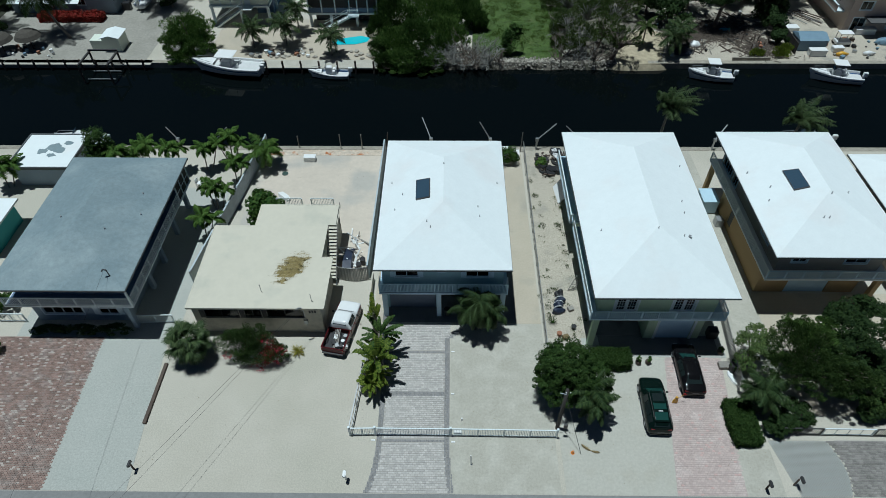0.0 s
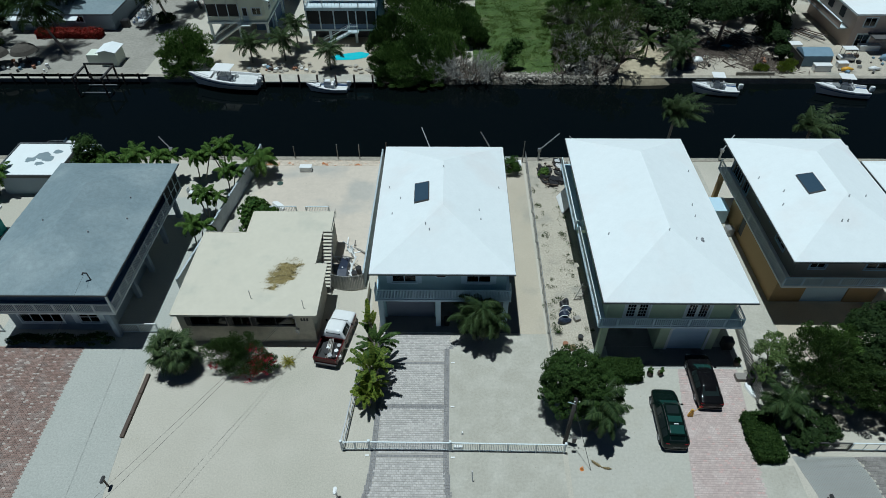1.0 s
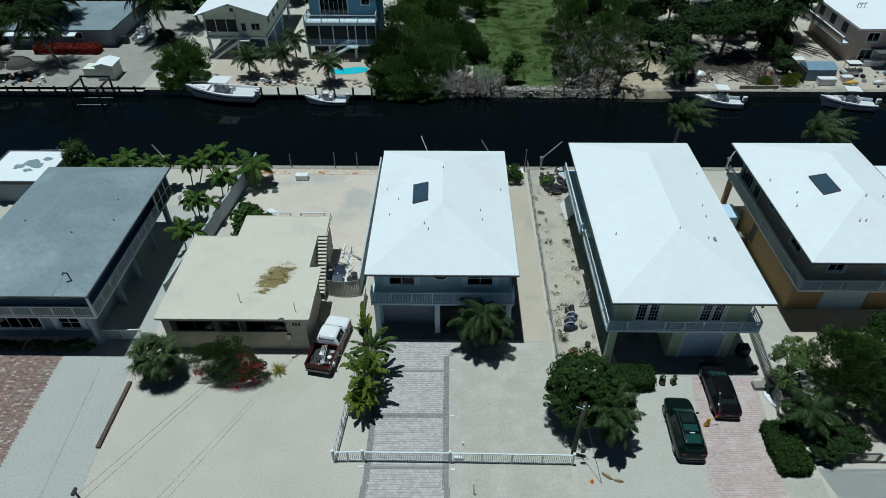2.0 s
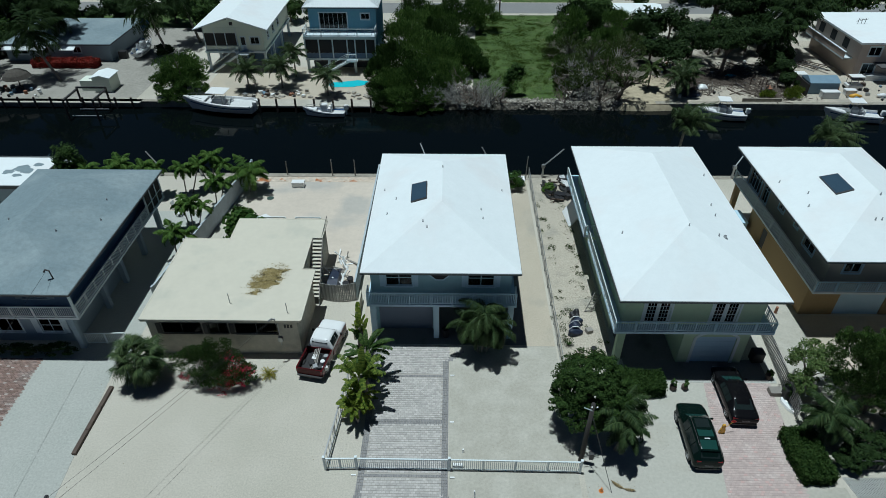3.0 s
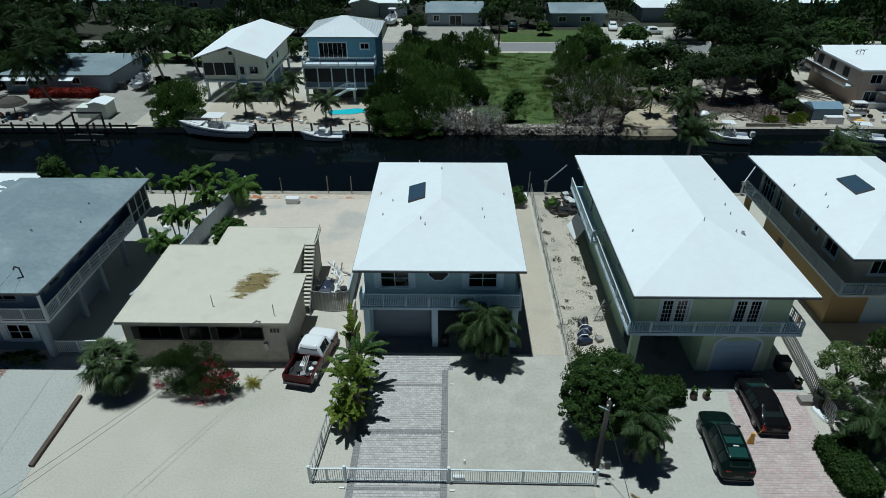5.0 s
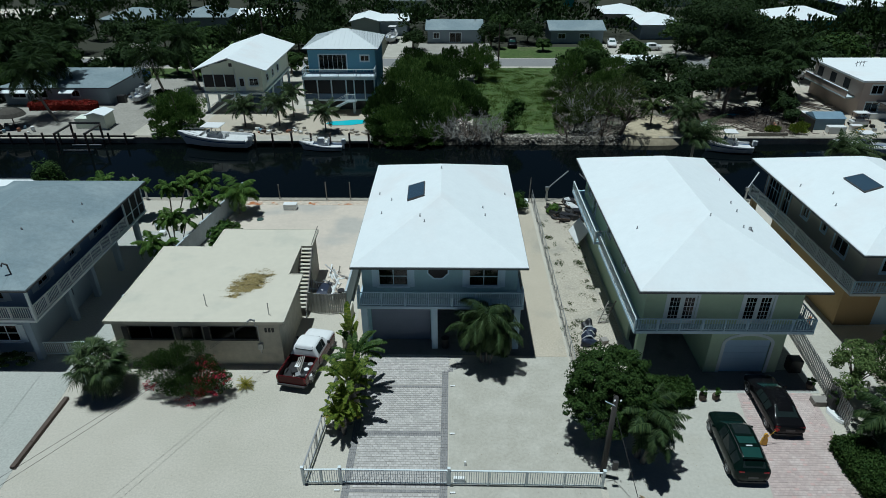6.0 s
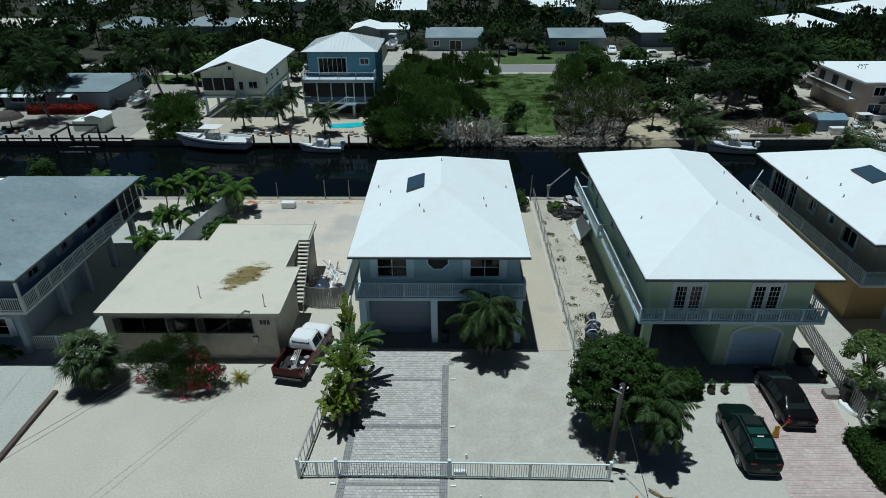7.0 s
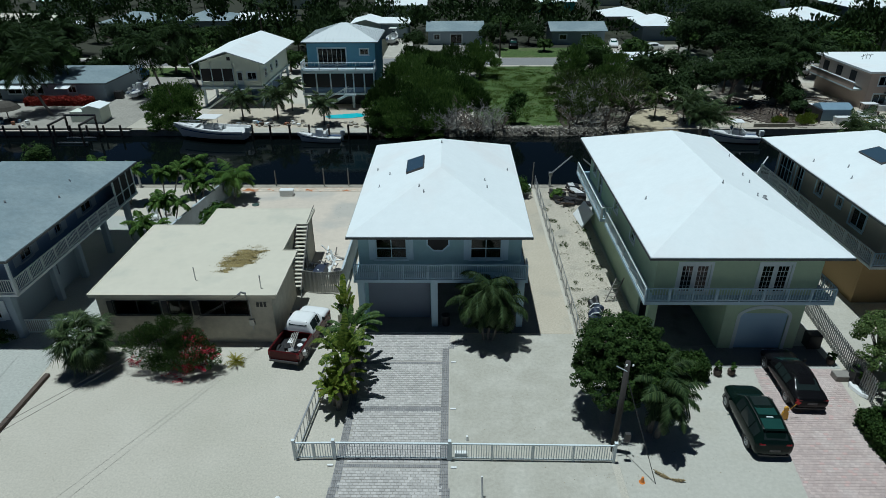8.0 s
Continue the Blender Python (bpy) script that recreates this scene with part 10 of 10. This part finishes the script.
for i in range(34):
    bm = bmesh.new()
    ln = rnd.uniform(0.5, 1.6)
    d = Vector((rnd.uniform(-1, 1), rnd.uniform(-1, 1), rnd.uniform(0.0, 0.9))).normalized()
    bar(bm, (0, 0, 0), d * ln, rnd.uniform(0.05, 0.16), 0.04)
    o = solo("scrap_board", bm, M["white_plastic" if i % 3 else "wood_grey"], "pale scrap board in a debris heap", "board", "debris heap")
    o.location = (-9.2 + rnd.uniform(-0.7, 0.9), 40.6 + rnd.uniform(-1.7, 2.2), 0.03)
bm = bmesh.new()
loft(bm, [[(-9.85, y, 0.02), (-8.85, y, 0.02), (-8.95, y, h), (-9.8, y, h * 0.8)] for y, h in ((38.2, 0.4), (39.2, 0.7), (40.4, 0.55), (41.0, 0.3))])
solo("tarp_cover", bm, M["navy_tarp"], "navy tarp over a debris heap", "tarp", at=(-9.3, 39.5, 0))
for x, y in ((-7.95, 39.3), (-8.25, 38.7)):
    bm = bmesh.new()
    tube(bm, [(x, y, 0.01), (x, y, 0.7)], [0.22, 0.27], 12)
    solo("black_bin", bm, M["black"], "round black bin behind a gate", "bin", "yard bins", at=(x, y, 0))
for i, (x, y) in enumerate(((-25.6, 49.2), (-24.9, 50.2), (-26.4, 50.4))):
    t = thing("patio_chair", (x, y, 0), "white plastic patio chair on sand", "chair", "patio chairs", "", 40 * i)
    bm = bmesh.new()
    box(bm, -0.25, 0.25, -0.25, 0.25, 0.38, 0.43)
    part("seat", bm, M["white_plastic"], t, local=True)
    bm = bmesh.new()
    box(bm, -0.25, 0.25, 0.22, 0.27, 0.43, 0.9)
    part("backrest", bm, M["white_plastic"], t, local=True)
    for a in (-0.22, 0.22):
        for b in (-0.22, 0.22):
            bm = bmesh.new()
            box(bm, a - 0.03, a + 0.03, b - 0.03, b + 0.03, 0.012, 0.38)
            part("leg", bm, M["white_plastic"], t, local=True)


def davit(x, y, dx, dz, label, dy=0.6):
    """A boat crane at the seawall: a post with a slanting boom."""
    t = thing("boat_davit", (x, y, 0), label, "boat crane", "boat davits")
    bm = bmesh.new()
    tube(bm, [(x, y, -0.05), (x, y, 1.35)], [0.12, 0.1], 9)
    part("post", bm, M["metal"], t)
    bm = bmesh.new()
    cbox(bm, (x, y, 1.3), (0.34, 0.3, 0.34))
    part("winch", bm, M["metal"], t)
    bm = bmesh.new()
    bar(bm, (x, y, 1.3), (x + dx, y + dy, 1.3 + dz), 0.09)
    part("boom", bm, M["metal"], t)


davit(-2.0, 56.9, -1.0, 1.5, "steel boat davit with a slanting boom", 2.0)
davit(4.6, 56.9, -1.2, 1.7, "steel boat davit with a slanting boom", 0.9)
davit(9.8, 56.9, 2.1, 1.5, "steel boat davit with a slanting boom", 0.9)
davit(-30.3, 56.8, -1.2, 1.2, "steel boat davit with a slanting boom")
davit(-26.0, 56.8, 1.3, 1.2, "steel boat davit with a slanting boom")
davit(14.6, 56.9, -1.6, 1.2, "steel boat davit with a slanting boom", 0.9)
davit(29.5, 56.9, 1.2, 1.4, "steel boat davit with a slanting boom", 0.9)
for x, y, mat in ((6.3, 56.0, "white_plastic"), (7.4, 55.4, "white_plastic"), (5.9, 55.0, "metal")):
    bm = bmesh.new()
    box(bm, -0.35, 0.35, -0.5, 0.5, 0.0, 0.6)
    box(bm, -0.38, 0.38, -0.53, 0.53, 0.6, 0.66)
    o = solo("dock_box", bm, M[mat], "pale dock storage box at the seawall", "dock box", "dock boxes", bevel=0.02)
    o.location = (x, y, 0.012)
pole(8.0, 56.4, 2.6, 0.06, "wood_grey", "grey timber post at a fence end", lean=(0.1, 0.1))
pole(-7.0, 56.3, 2.4, 0.07, "wood_dark", "dark timber post at a wall end", lean=(0.25, 0.3))

# ---------- far bank details ----------
bm = bmesh.new()
prism(bm, [(-16.6, 81.2), (-15.6, 80.4), (-13.2, 80.5), (-11.6, 81.2), (-11.2, 82.4), (-12.6, 82.9), (-14.8, 82.3), (-16.2, 82.0)], 0.02, 0.06)
solo("pool", bm, M["pool"], "small turquoise pool on a patio", "pool", at=(-14, 81.6, 0))
bm = bmesh.new()
box(bm, -24.6, -9.6, 74.2, 76.25, -0.14, 0.06)
dk = solo("dock", bm, M["concrete"], "pale concrete dock on dark piles", "dock", at=(-17, 75, 0))
bm = bmesh.new()
tube(bm, [(0, 0, -2.6), (0, 0, 1.1)], 0.13, 9)
pile = mesh_of("dock_post", bm, M["wood_dark"])
for x in (-24.2, -22.0, -19.6, -17.2, -14.8, -12.4, -10.0):
    mesh_part("dock_post", pile, dk, (x, 74.1, 0))
bm = bmesh.new()
box(bm, -64.5, -40.0, 75.0, 76.2, -0.1, 0.05)
dk = solo("dock", bm, M["concrete"], "weathered pale dock on short piles", "dock", at=(-52, 75.6, 0))
for i in range(12):
    mesh_part("dock_post", pile, dk, (-64 + i * 2.1, 74.95, -0.3))
t = thing("boat_lift", (-45.7, 73, 0), "dark steel boat lift frame over the water", "boat lift")
for x in (-47.6, -43.9):
    for y in (71.6, 75.2):
        bm = bmesh.new()
        tube(bm, [(x, y, -2.9), (x, y, 1.9)], 0.13, 8)
        part("corner_post", bm, M["wood_dark"], t)
    bm = bmesh.new()
    bar(bm, (x, 71.5, 1.8), (x, 75.3, 1.8), 0.2)
    part("beam", bm, M["metal_dark"], t)
for y in (72.4, 74.4):
    bm = bmesh.new()
    bar(bm, (-47.6, y, -0.6), (-43.9, y, -0.6), 0.14)
    part("cradle", bm, M["metal"], t)
bm = bmesh.new()
bar(bm, (-47.7, 75.25, 2.0), (-43.8, 75.25, 2.0), 0.2)
part("cross_beam", bm, M["metal_dark"], t)
t = thing("thatched_umbrella", (-60.5, 79.6, 0), "grey brown thatched umbrella in a canal yard", "umbrella", "thatched umbrellas")
bm = bmesh.new()
tube(bm, [(-60.5, 79.6, 0), (-60.5, 79.6, 2.3)], 0.07, 8)
part("pole", bm, M["wood_dark"], t)
bm = bmesh.new()
tube(bm, [(-60.5, 79.6, 1.6), (-60.5, 79.6, 2.1), (-60.5, 79.6, 2.5), (-60.5, 79.6, 2.75)], [1.75, 1.45, 0.9, 0.05], 18)
part("thatch", bm, M["thatch"], t)
t.location.x += 2.6
copy_thing(t, pose(-61.4, 78.6, 0))
for i in range(120):
    bm = bmesh.new()
    s = rnd.uniform(0.08, 0.3)
    bmesh.ops.create_icosphere(bm, subdivisions=1, radius=s)
    for v in bm.verts:
        v.co = Vector((v.co.x * rnd.uniform(0.8, 1.3), v.co.y * rnd.uniform(0.8, 1.2), v.co.z * 0.6 + s * 0.25)) * rnd.uniform(0.85, 1.1)
    o = solo("shore_rock", bm, M["rock"], "rough coral rock on the far shore", "rock", "shore rocks")
    x = rnd.uniform(-2.0, 21.5)
    dy = rnd.uniform(-0.3, 1.2)
    o.location = (x, FAR_BANK + dy, -0.9 - dy * 0.2 if dy < -0.45 else (rnd.uniform(-0.7, -0.2) if dy < 0 else 0.0))
rng = np.random.default_rng(23)
v, f = [], []
for i in range(1700):
    x, dy, r = rng.uniform(-1.0, 22.0), max(-0.5, rng.normal(0.3, 0.5)), rng.uniform(0.05, 0.2)
    z = 0.04 if dy > -0.02 else max(-1.05, 0.04 + dy * 1.9)
    k, turn = len(v), rng.uniform(0, 6.28)
    v += [(x + r * rng.uniform(0.7, 1.3) * math.cos(turn + q * 1.2566), FAR_BANK + dy + r * rng.uniform(0.6, 1.1) * math.sin(turn + q * 1.2566), z - 0.03) for q in range(5)]
    v += [(x + r * 0.6 * math.cos(turn + 0.5 + q * 1.2566), FAR_BANK + dy + r * 0.5 * math.sin(turn + 0.5 + q * 1.2566), z + r * rng.uniform(0.4, 0.8)) for q in range(5)]
    f += [(k + q, k + (q + 1) % 5, k + 5 + (q + 1) % 5, k + 5 + q) for q in range(5)] + [tuple(range(k + 5, k + 10))]
tagged(new("shore_rubble", cloud("shore_rubble", v, f, M["rock"])), "pale broken coral rubble along the far bank", "rubble", "", "stuff")
for i in range(120):
    bm = bmesh.new()
    ln = rnd.uniform(0.6, 2.6)
    a = rnd.uniform(-0.5, 0.5) + (0.7 if i % 2 else 2.2)
    w = rnd.uniform(0.05, 0.13)
    bar(bm, (-math.cos(a) * ln / 2, -math.sin(a) * ln / 2, w * 0.4), (math.cos(a) * ln / 2, math.sin(a) * ln / 2, w * 0.4 + rnd.uniform(0, 0.4)), w)
    o = solo("scrap_timber", bm, M[("wood_grey", "wood_dark", "wood_dark", "metal_dark", "bark")[i % 5]], "loose scrap timber in a sandy yard", "timber", "yard timber")
    o.location = (rnd.uniform(31, 45.5), rnd.uniform(77.6, 90), 0.014)
for i in range(110):
    bm = bmesh.new()
    s = rnd.uniform(0.18, 0.65)
    if i % 2:
        cbox(bm, (0, 0, s / 3), (s, s * 0.8, s * 0.66), Euler((0, 0, rnd.uniform(0, 3))).to_matrix())
    else:
        tube(bm, [(0, 0, 0), (0, 0, s * 0.8)], [s * 0.4, s * 0.45], 10)
    mat = ("white_plastic", "black", "metal", "blue_tarp", "white_plastic", "rock", "wood_dark", "terracotta", "metal_dark")[i % 9]
    o = solo("storage_tub" if i % 2 == 0 else "storage_crate", bm, M[mat], "plastic tub standing in a yard" if i % 2 == 0 else "storage crate standing in a yard", "tub" if i % 2 == 0 else "crate", "yard clutter", bevel=0.02)
    o.location = ((rnd.uniform(28, 44), rnd.uniform(76.8, 90), 0.014), (rnd.uniform(50, 62), rnd.uniform(76.8, 82), 0.014), (rnd.uniform(-64, -54), rnd.uniform(76.5, 80), 0.014), (rnd.uniform(-27, -19), rnd.uniform(76.8, 79), 0.014))[i % 4]
# brushwood and broken boards heaped over the sandy yard
rng = np.random.default_rng(77)
v, f = [], []
for i in range(2600):
    hx, hy = ((36.5, 84.0), (33.0, 82.5), (40.5, 84.5), (42.5, 80.0))[i % 4]
    x, y = hx + rng.normal(0, 1.7), hy + rng.normal(0, 1.6)
    a, ln, w, z, up = rng.uniform(0, 6.28), rng.uniform(0.3, 1.5), rng.uniform(0.015, 0.05), rng.uniform(0.03, 0.3), rng.uniform(-0.1, 0.35)
    dx, dy = math.cos(a), math.sin(a)
    k = len(v)
    for e in (-0.5, 0.5):
        v += [(x + dx * ln * e + ox * dy * w, y + dy * ln * e - ox * dx * w, max(0.02, z + up * e + oz * w)) for ox, oz in ((-1, 0), (1, 0), (0, 1.5))]
    f += [(k, k + 1, k + 4, k + 3), (k + 1, k + 2, k + 5, k + 4), (k + 2, k, k + 3, k + 5)]
tagged(new("brushwood", cloud("brushwood", v, f, M["bark"])), "dark broken branches and boards heaped in a sandy yard", "brushwood", "", "stuff")
for i in range(22):
    bm = bmesh.new()
    hgt = rnd.uniform(0.6, 1.5)
    bar(bm, (0, 0, 0), (rnd.uniform(-0.4, 0.4), rnd.uniform(-0.3, 0.3), hgt), 0.1)
    o = solo("stake", bm, M["wood_dark" if i % 3 else "wood_grey"], "dark leaning timber stake in a sandy yard", "post", "yard stakes")
    o.location = (rnd.uniform(40.5, 44.8), rnd.uniform(77.6, 82.5), 0.0) if i % 3 else (rnd.uniform(30.0, 35.0), rnd.uniform(77.4, 82.0), 0.0)
for i, (x, y, rx, ry, h, mat, lab) in enumerate(((31.6, 78.6, 1.5, 1.1, 0.35, "navy_tarp", "dark blue tarp lying over yard clutter"), (33.8, 80.2, 0.8, 0.6, 0.7, "white_plastic", "white plastic sheet heaped on sand"), (39.2, 84.6, 0.9, 0.5, 0.4, "pool", "teal plastic sheet on brushwood"),
                                                 (60.0, 81.0, 1.1, 0.7, 0.8, "blue_tarp", "blue covered boat gear on a canal yard"), (62.6, 81.4, 1.0, 0.7, 0.8, "blue_tarp", "blue covered boat gear on a canal yard"))):
    bm = bmesh.new()
    bmesh.ops.create_icosphere(bm, subdivisions=3, radius=1.0)
    for vert in bm.verts:
        c = vert.co
        k = 1 + 0.25 * noise.noise(c * 2.2 + Vector((i * 5, 0, 0)))
        vert.co = Vector((c.x * rx * k, c.y * ry * k, max(0.0, c.z * k) * h))
    o = solo("tarp", bm, M[mat], lab, "tarp", "yard tarps", smooth=True)
    o.location = (x, y, 0.015)
for x0, x1, y0, y1, h, mat, lab in ((48.4, 50.6, 77.3, 78.2, 0.9, "white_plastic", "white dock box on the canal edge"), (57.2, 60.0, 83.4, 84.3, 0.8, "white_plastic", "long white storage bench in a canal yard"), (52.0, 53.4, 78.4, 79.2, 0.7, "gelcoat", "white cooler on a canal yard"), (47.6, 49.6, 84.2, 85.4, 0.6, "white_plastic", "white crate beside a tarp shed")):
    bm = bmesh.new()
    w, d = (x1 - x0) / 2, (y1 - y0) / 2
    box(bm, -w, w, -d, d, 0.0, h * 0.8)
    box(bm, -w - 0.04, w + 0.04, -d - 0.04, d + 0.04, h * 0.82, h)
    o = solo("storage_chest", bm, M[mat], lab, "storage chest", "storage chests", bevel=0.03)
    o.location = ((x0 + x1) / 2, (y0 + y1) / 2, 0.014)
for i in range(9):
    bm = bmesh.new()
    bar(bm, (0, 0, 0.1), (rnd.uniform(1.8, 2.6), rnd.uniform(-4.6, -3.4), 0.25 + 0.05 * i), 0.09)
    o = solo("spar", bm, M["wood_dark" if i % 3 else "metal"], "long dark spar lying beside a drive", "spar", "spars beside the drive")
    o.location = (49.6 + i * 0.34, 90.6 + rnd.uniform(-0.6, 0.6), 0.0)
for i in range(46):
    bm = bmesh.new()
    s = rnd.uniform(0.12, 0.4)
    bmesh.ops.create_icosphere(bm, subdivisions=1, radius=s)
    for v in bm.verts:
        v.co = Vector((v.co.x * rnd.uniform(0.8, 1.3), v.co.y * rnd.uniform(0.8, 1.2), v.co.z * 0.6 + s * 0.3)) * rnd.uniform(0.85, 1.1)
    o = solo("border_rock", bm, M["rock"], "rough coral rock edging a patio", "rock", "patio rocks")
    o.location = (rnd.uniform(-27, -10), rnd.uniform(76.6, 78.6), 0.012)
bm = bmesh.new()
box(bm, -1.9, 1.9, -1.3, 1.3, 0.0, 1.5)
loft(bm, [[(-2.0, -1.4, 1.5), (2.0, -1.4, 1.5), (2.0, 1.4, 1.5), (-2.0, 1.4, 1.5)], [(-1.9, -0.2, 2.0), (1.9, -0.2, 2.0), (1.9, 0.2, 2.0), (-1.9, 0.2, 2.0)]])
o = solo("tarp_shed", bm, M["blue_tarp"], "low shed under a blue grey tarp", "shed")
o.location = (49.2, 80.2, 0.014)
t = thing("golf_cart", (54.0, 80.6, 0), "white golf cart with a pale roof", "golf cart")
bm = bmesh.new()
box(bm, 53.0, 55.0, 80.0, 81.2, 0.3, 0.75)
part("body", bm, M["white_plastic"], t, bevel=0.05)
bm = bmesh.new()
box(bm, 53.1, 54.9, 80.0, 81.2, 1.8, 1.88)
part("roof", bm, M["white_plastic"], t, bevel=0.02)
for x in (53.2, 54.8):
    for y in (80.1, 81.1):
        bm = bmesh.new()
        bar(bm, (x, y, 0.7), (x, y, 1.8), 0.05)
        part("roof_post", bm, M["metal_dark"], t)
        bm = bmesh.new()
        tube(bm, [(x, y - 0.08, 0.24), (x, y + 0.08, 0.24)], 0.24, 12)
        part("tyre", bm, M["rubber"], t)
for x, y in ((52.8, 77.6), (56.5, 77.8)):
    bm = bmesh.new()
    tube(bm, [(-0.7, 0, 0.25), (0, 0, 0.3), (0.9, 0, 0.25)], [0.2, 0.34, 0.1], 9)
    o = solo("kayak", bm, M["yellow" if x < 55 else "white_plastic"], "plastic kayak lying on a canal yard", "kayak", "kayaks", smooth=True)
    o.location = (x, y, 0.0)
pole(8.6, 113.2, 7.5, 0.14, "wood_dark", "dark timber street pole by the far street", "street_pole")
pole(-35.5, 122.0, 9.0, 0.15, "wood_dark", "dark timber street pole by the far street", "street_pole")
bm = bmesh.new()
box(bm, 37.8, 42.8, 76.3, 76.5, 0.0, 0.45)
solo("wall_far_garden", bm, M["seawall"], "low stained wall along the far bank", "wall", "", "structure", at=(40.3, 76.4, 0))
for i, (x, y, r) in enumerate(((41.4, 77.2, 1.0), (44.6, 77.6, 1.3), (45.6, 78.6, 0.9))):
    broad_tree("bush", x, y, [(0, 0, 0.5, r, r * 0.7, 0.55)], 1600, 0.2, 210 + i, "leaf_lime", "dry yellow green scrub by a low wall", "bush", trunk=0.04, limbs=4, group="scrub by the low wall", spray=1.0, aspect=0.15)
t = thing("board_fence", (46.7, 78, 0), "dark board fence between two far yards", "fence")
bm = bmesh.new()
box(bm, -0.06, 0.06, 0.0, 1.16, 0, 1.6)
board = mesh_of("board", bm, M["pole_wood"])
for i in range(14):
    mesh_part("board", board, t, (46.7, 78 + i * 1.2, 0))
bm = bmesh.new()
box(bm, -49.4, -48.3, 90.8, 91.7, 0, 1.1)
solo("waste_bin", bm, M["black"], "black bin beside a grey house", "bin", bevel=0.05, at=(-48.8, 91.3, 0))


# ---------- single pavers where the camera passes nearest ----------
rnd = random.Random(31)
bm = bmesh.new()
e = 0.012
a, b, c, d = -0.12, 0.12, -0.08, 0.08
lo = [bm.verts.new(p) for p in ((a, c, -0.03), (b, c, -0.03), (b, d, -0.03), (a, d, -0.03))]
hi = [bm.verts.new(p) for p in ((a + e, c + e, 0), (b - e, c + e, 0), (b - e, d - e, 0), (a + e, d - e, 0))]
bm.faces.new(hi)
for i in range(4):
    bm.faces.new((lo[i], lo[(i + 1) % 4], hi[(i + 1) % 4], hi[i]))
paver = mesh_of("paver", bm, M["paver_grey"])
j, y = 0, 17.8
while y < 32.4:
    x = -5.7 + (0.125 if j % 2 else 0) - 0.25
    while x < 0.4:
        cx, cy = x + 0.125, y + 0.085
        if in_field(cx, cy) and 19.4 < cy < 21.5 and -4.2 < cx < -0.3:
            mesh_part("paver", paver, drive, (cx, cy, 0.028 + rnd.uniform(-0.003, 0.003)))
        x += 0.25
    y += 0.17
    j += 1
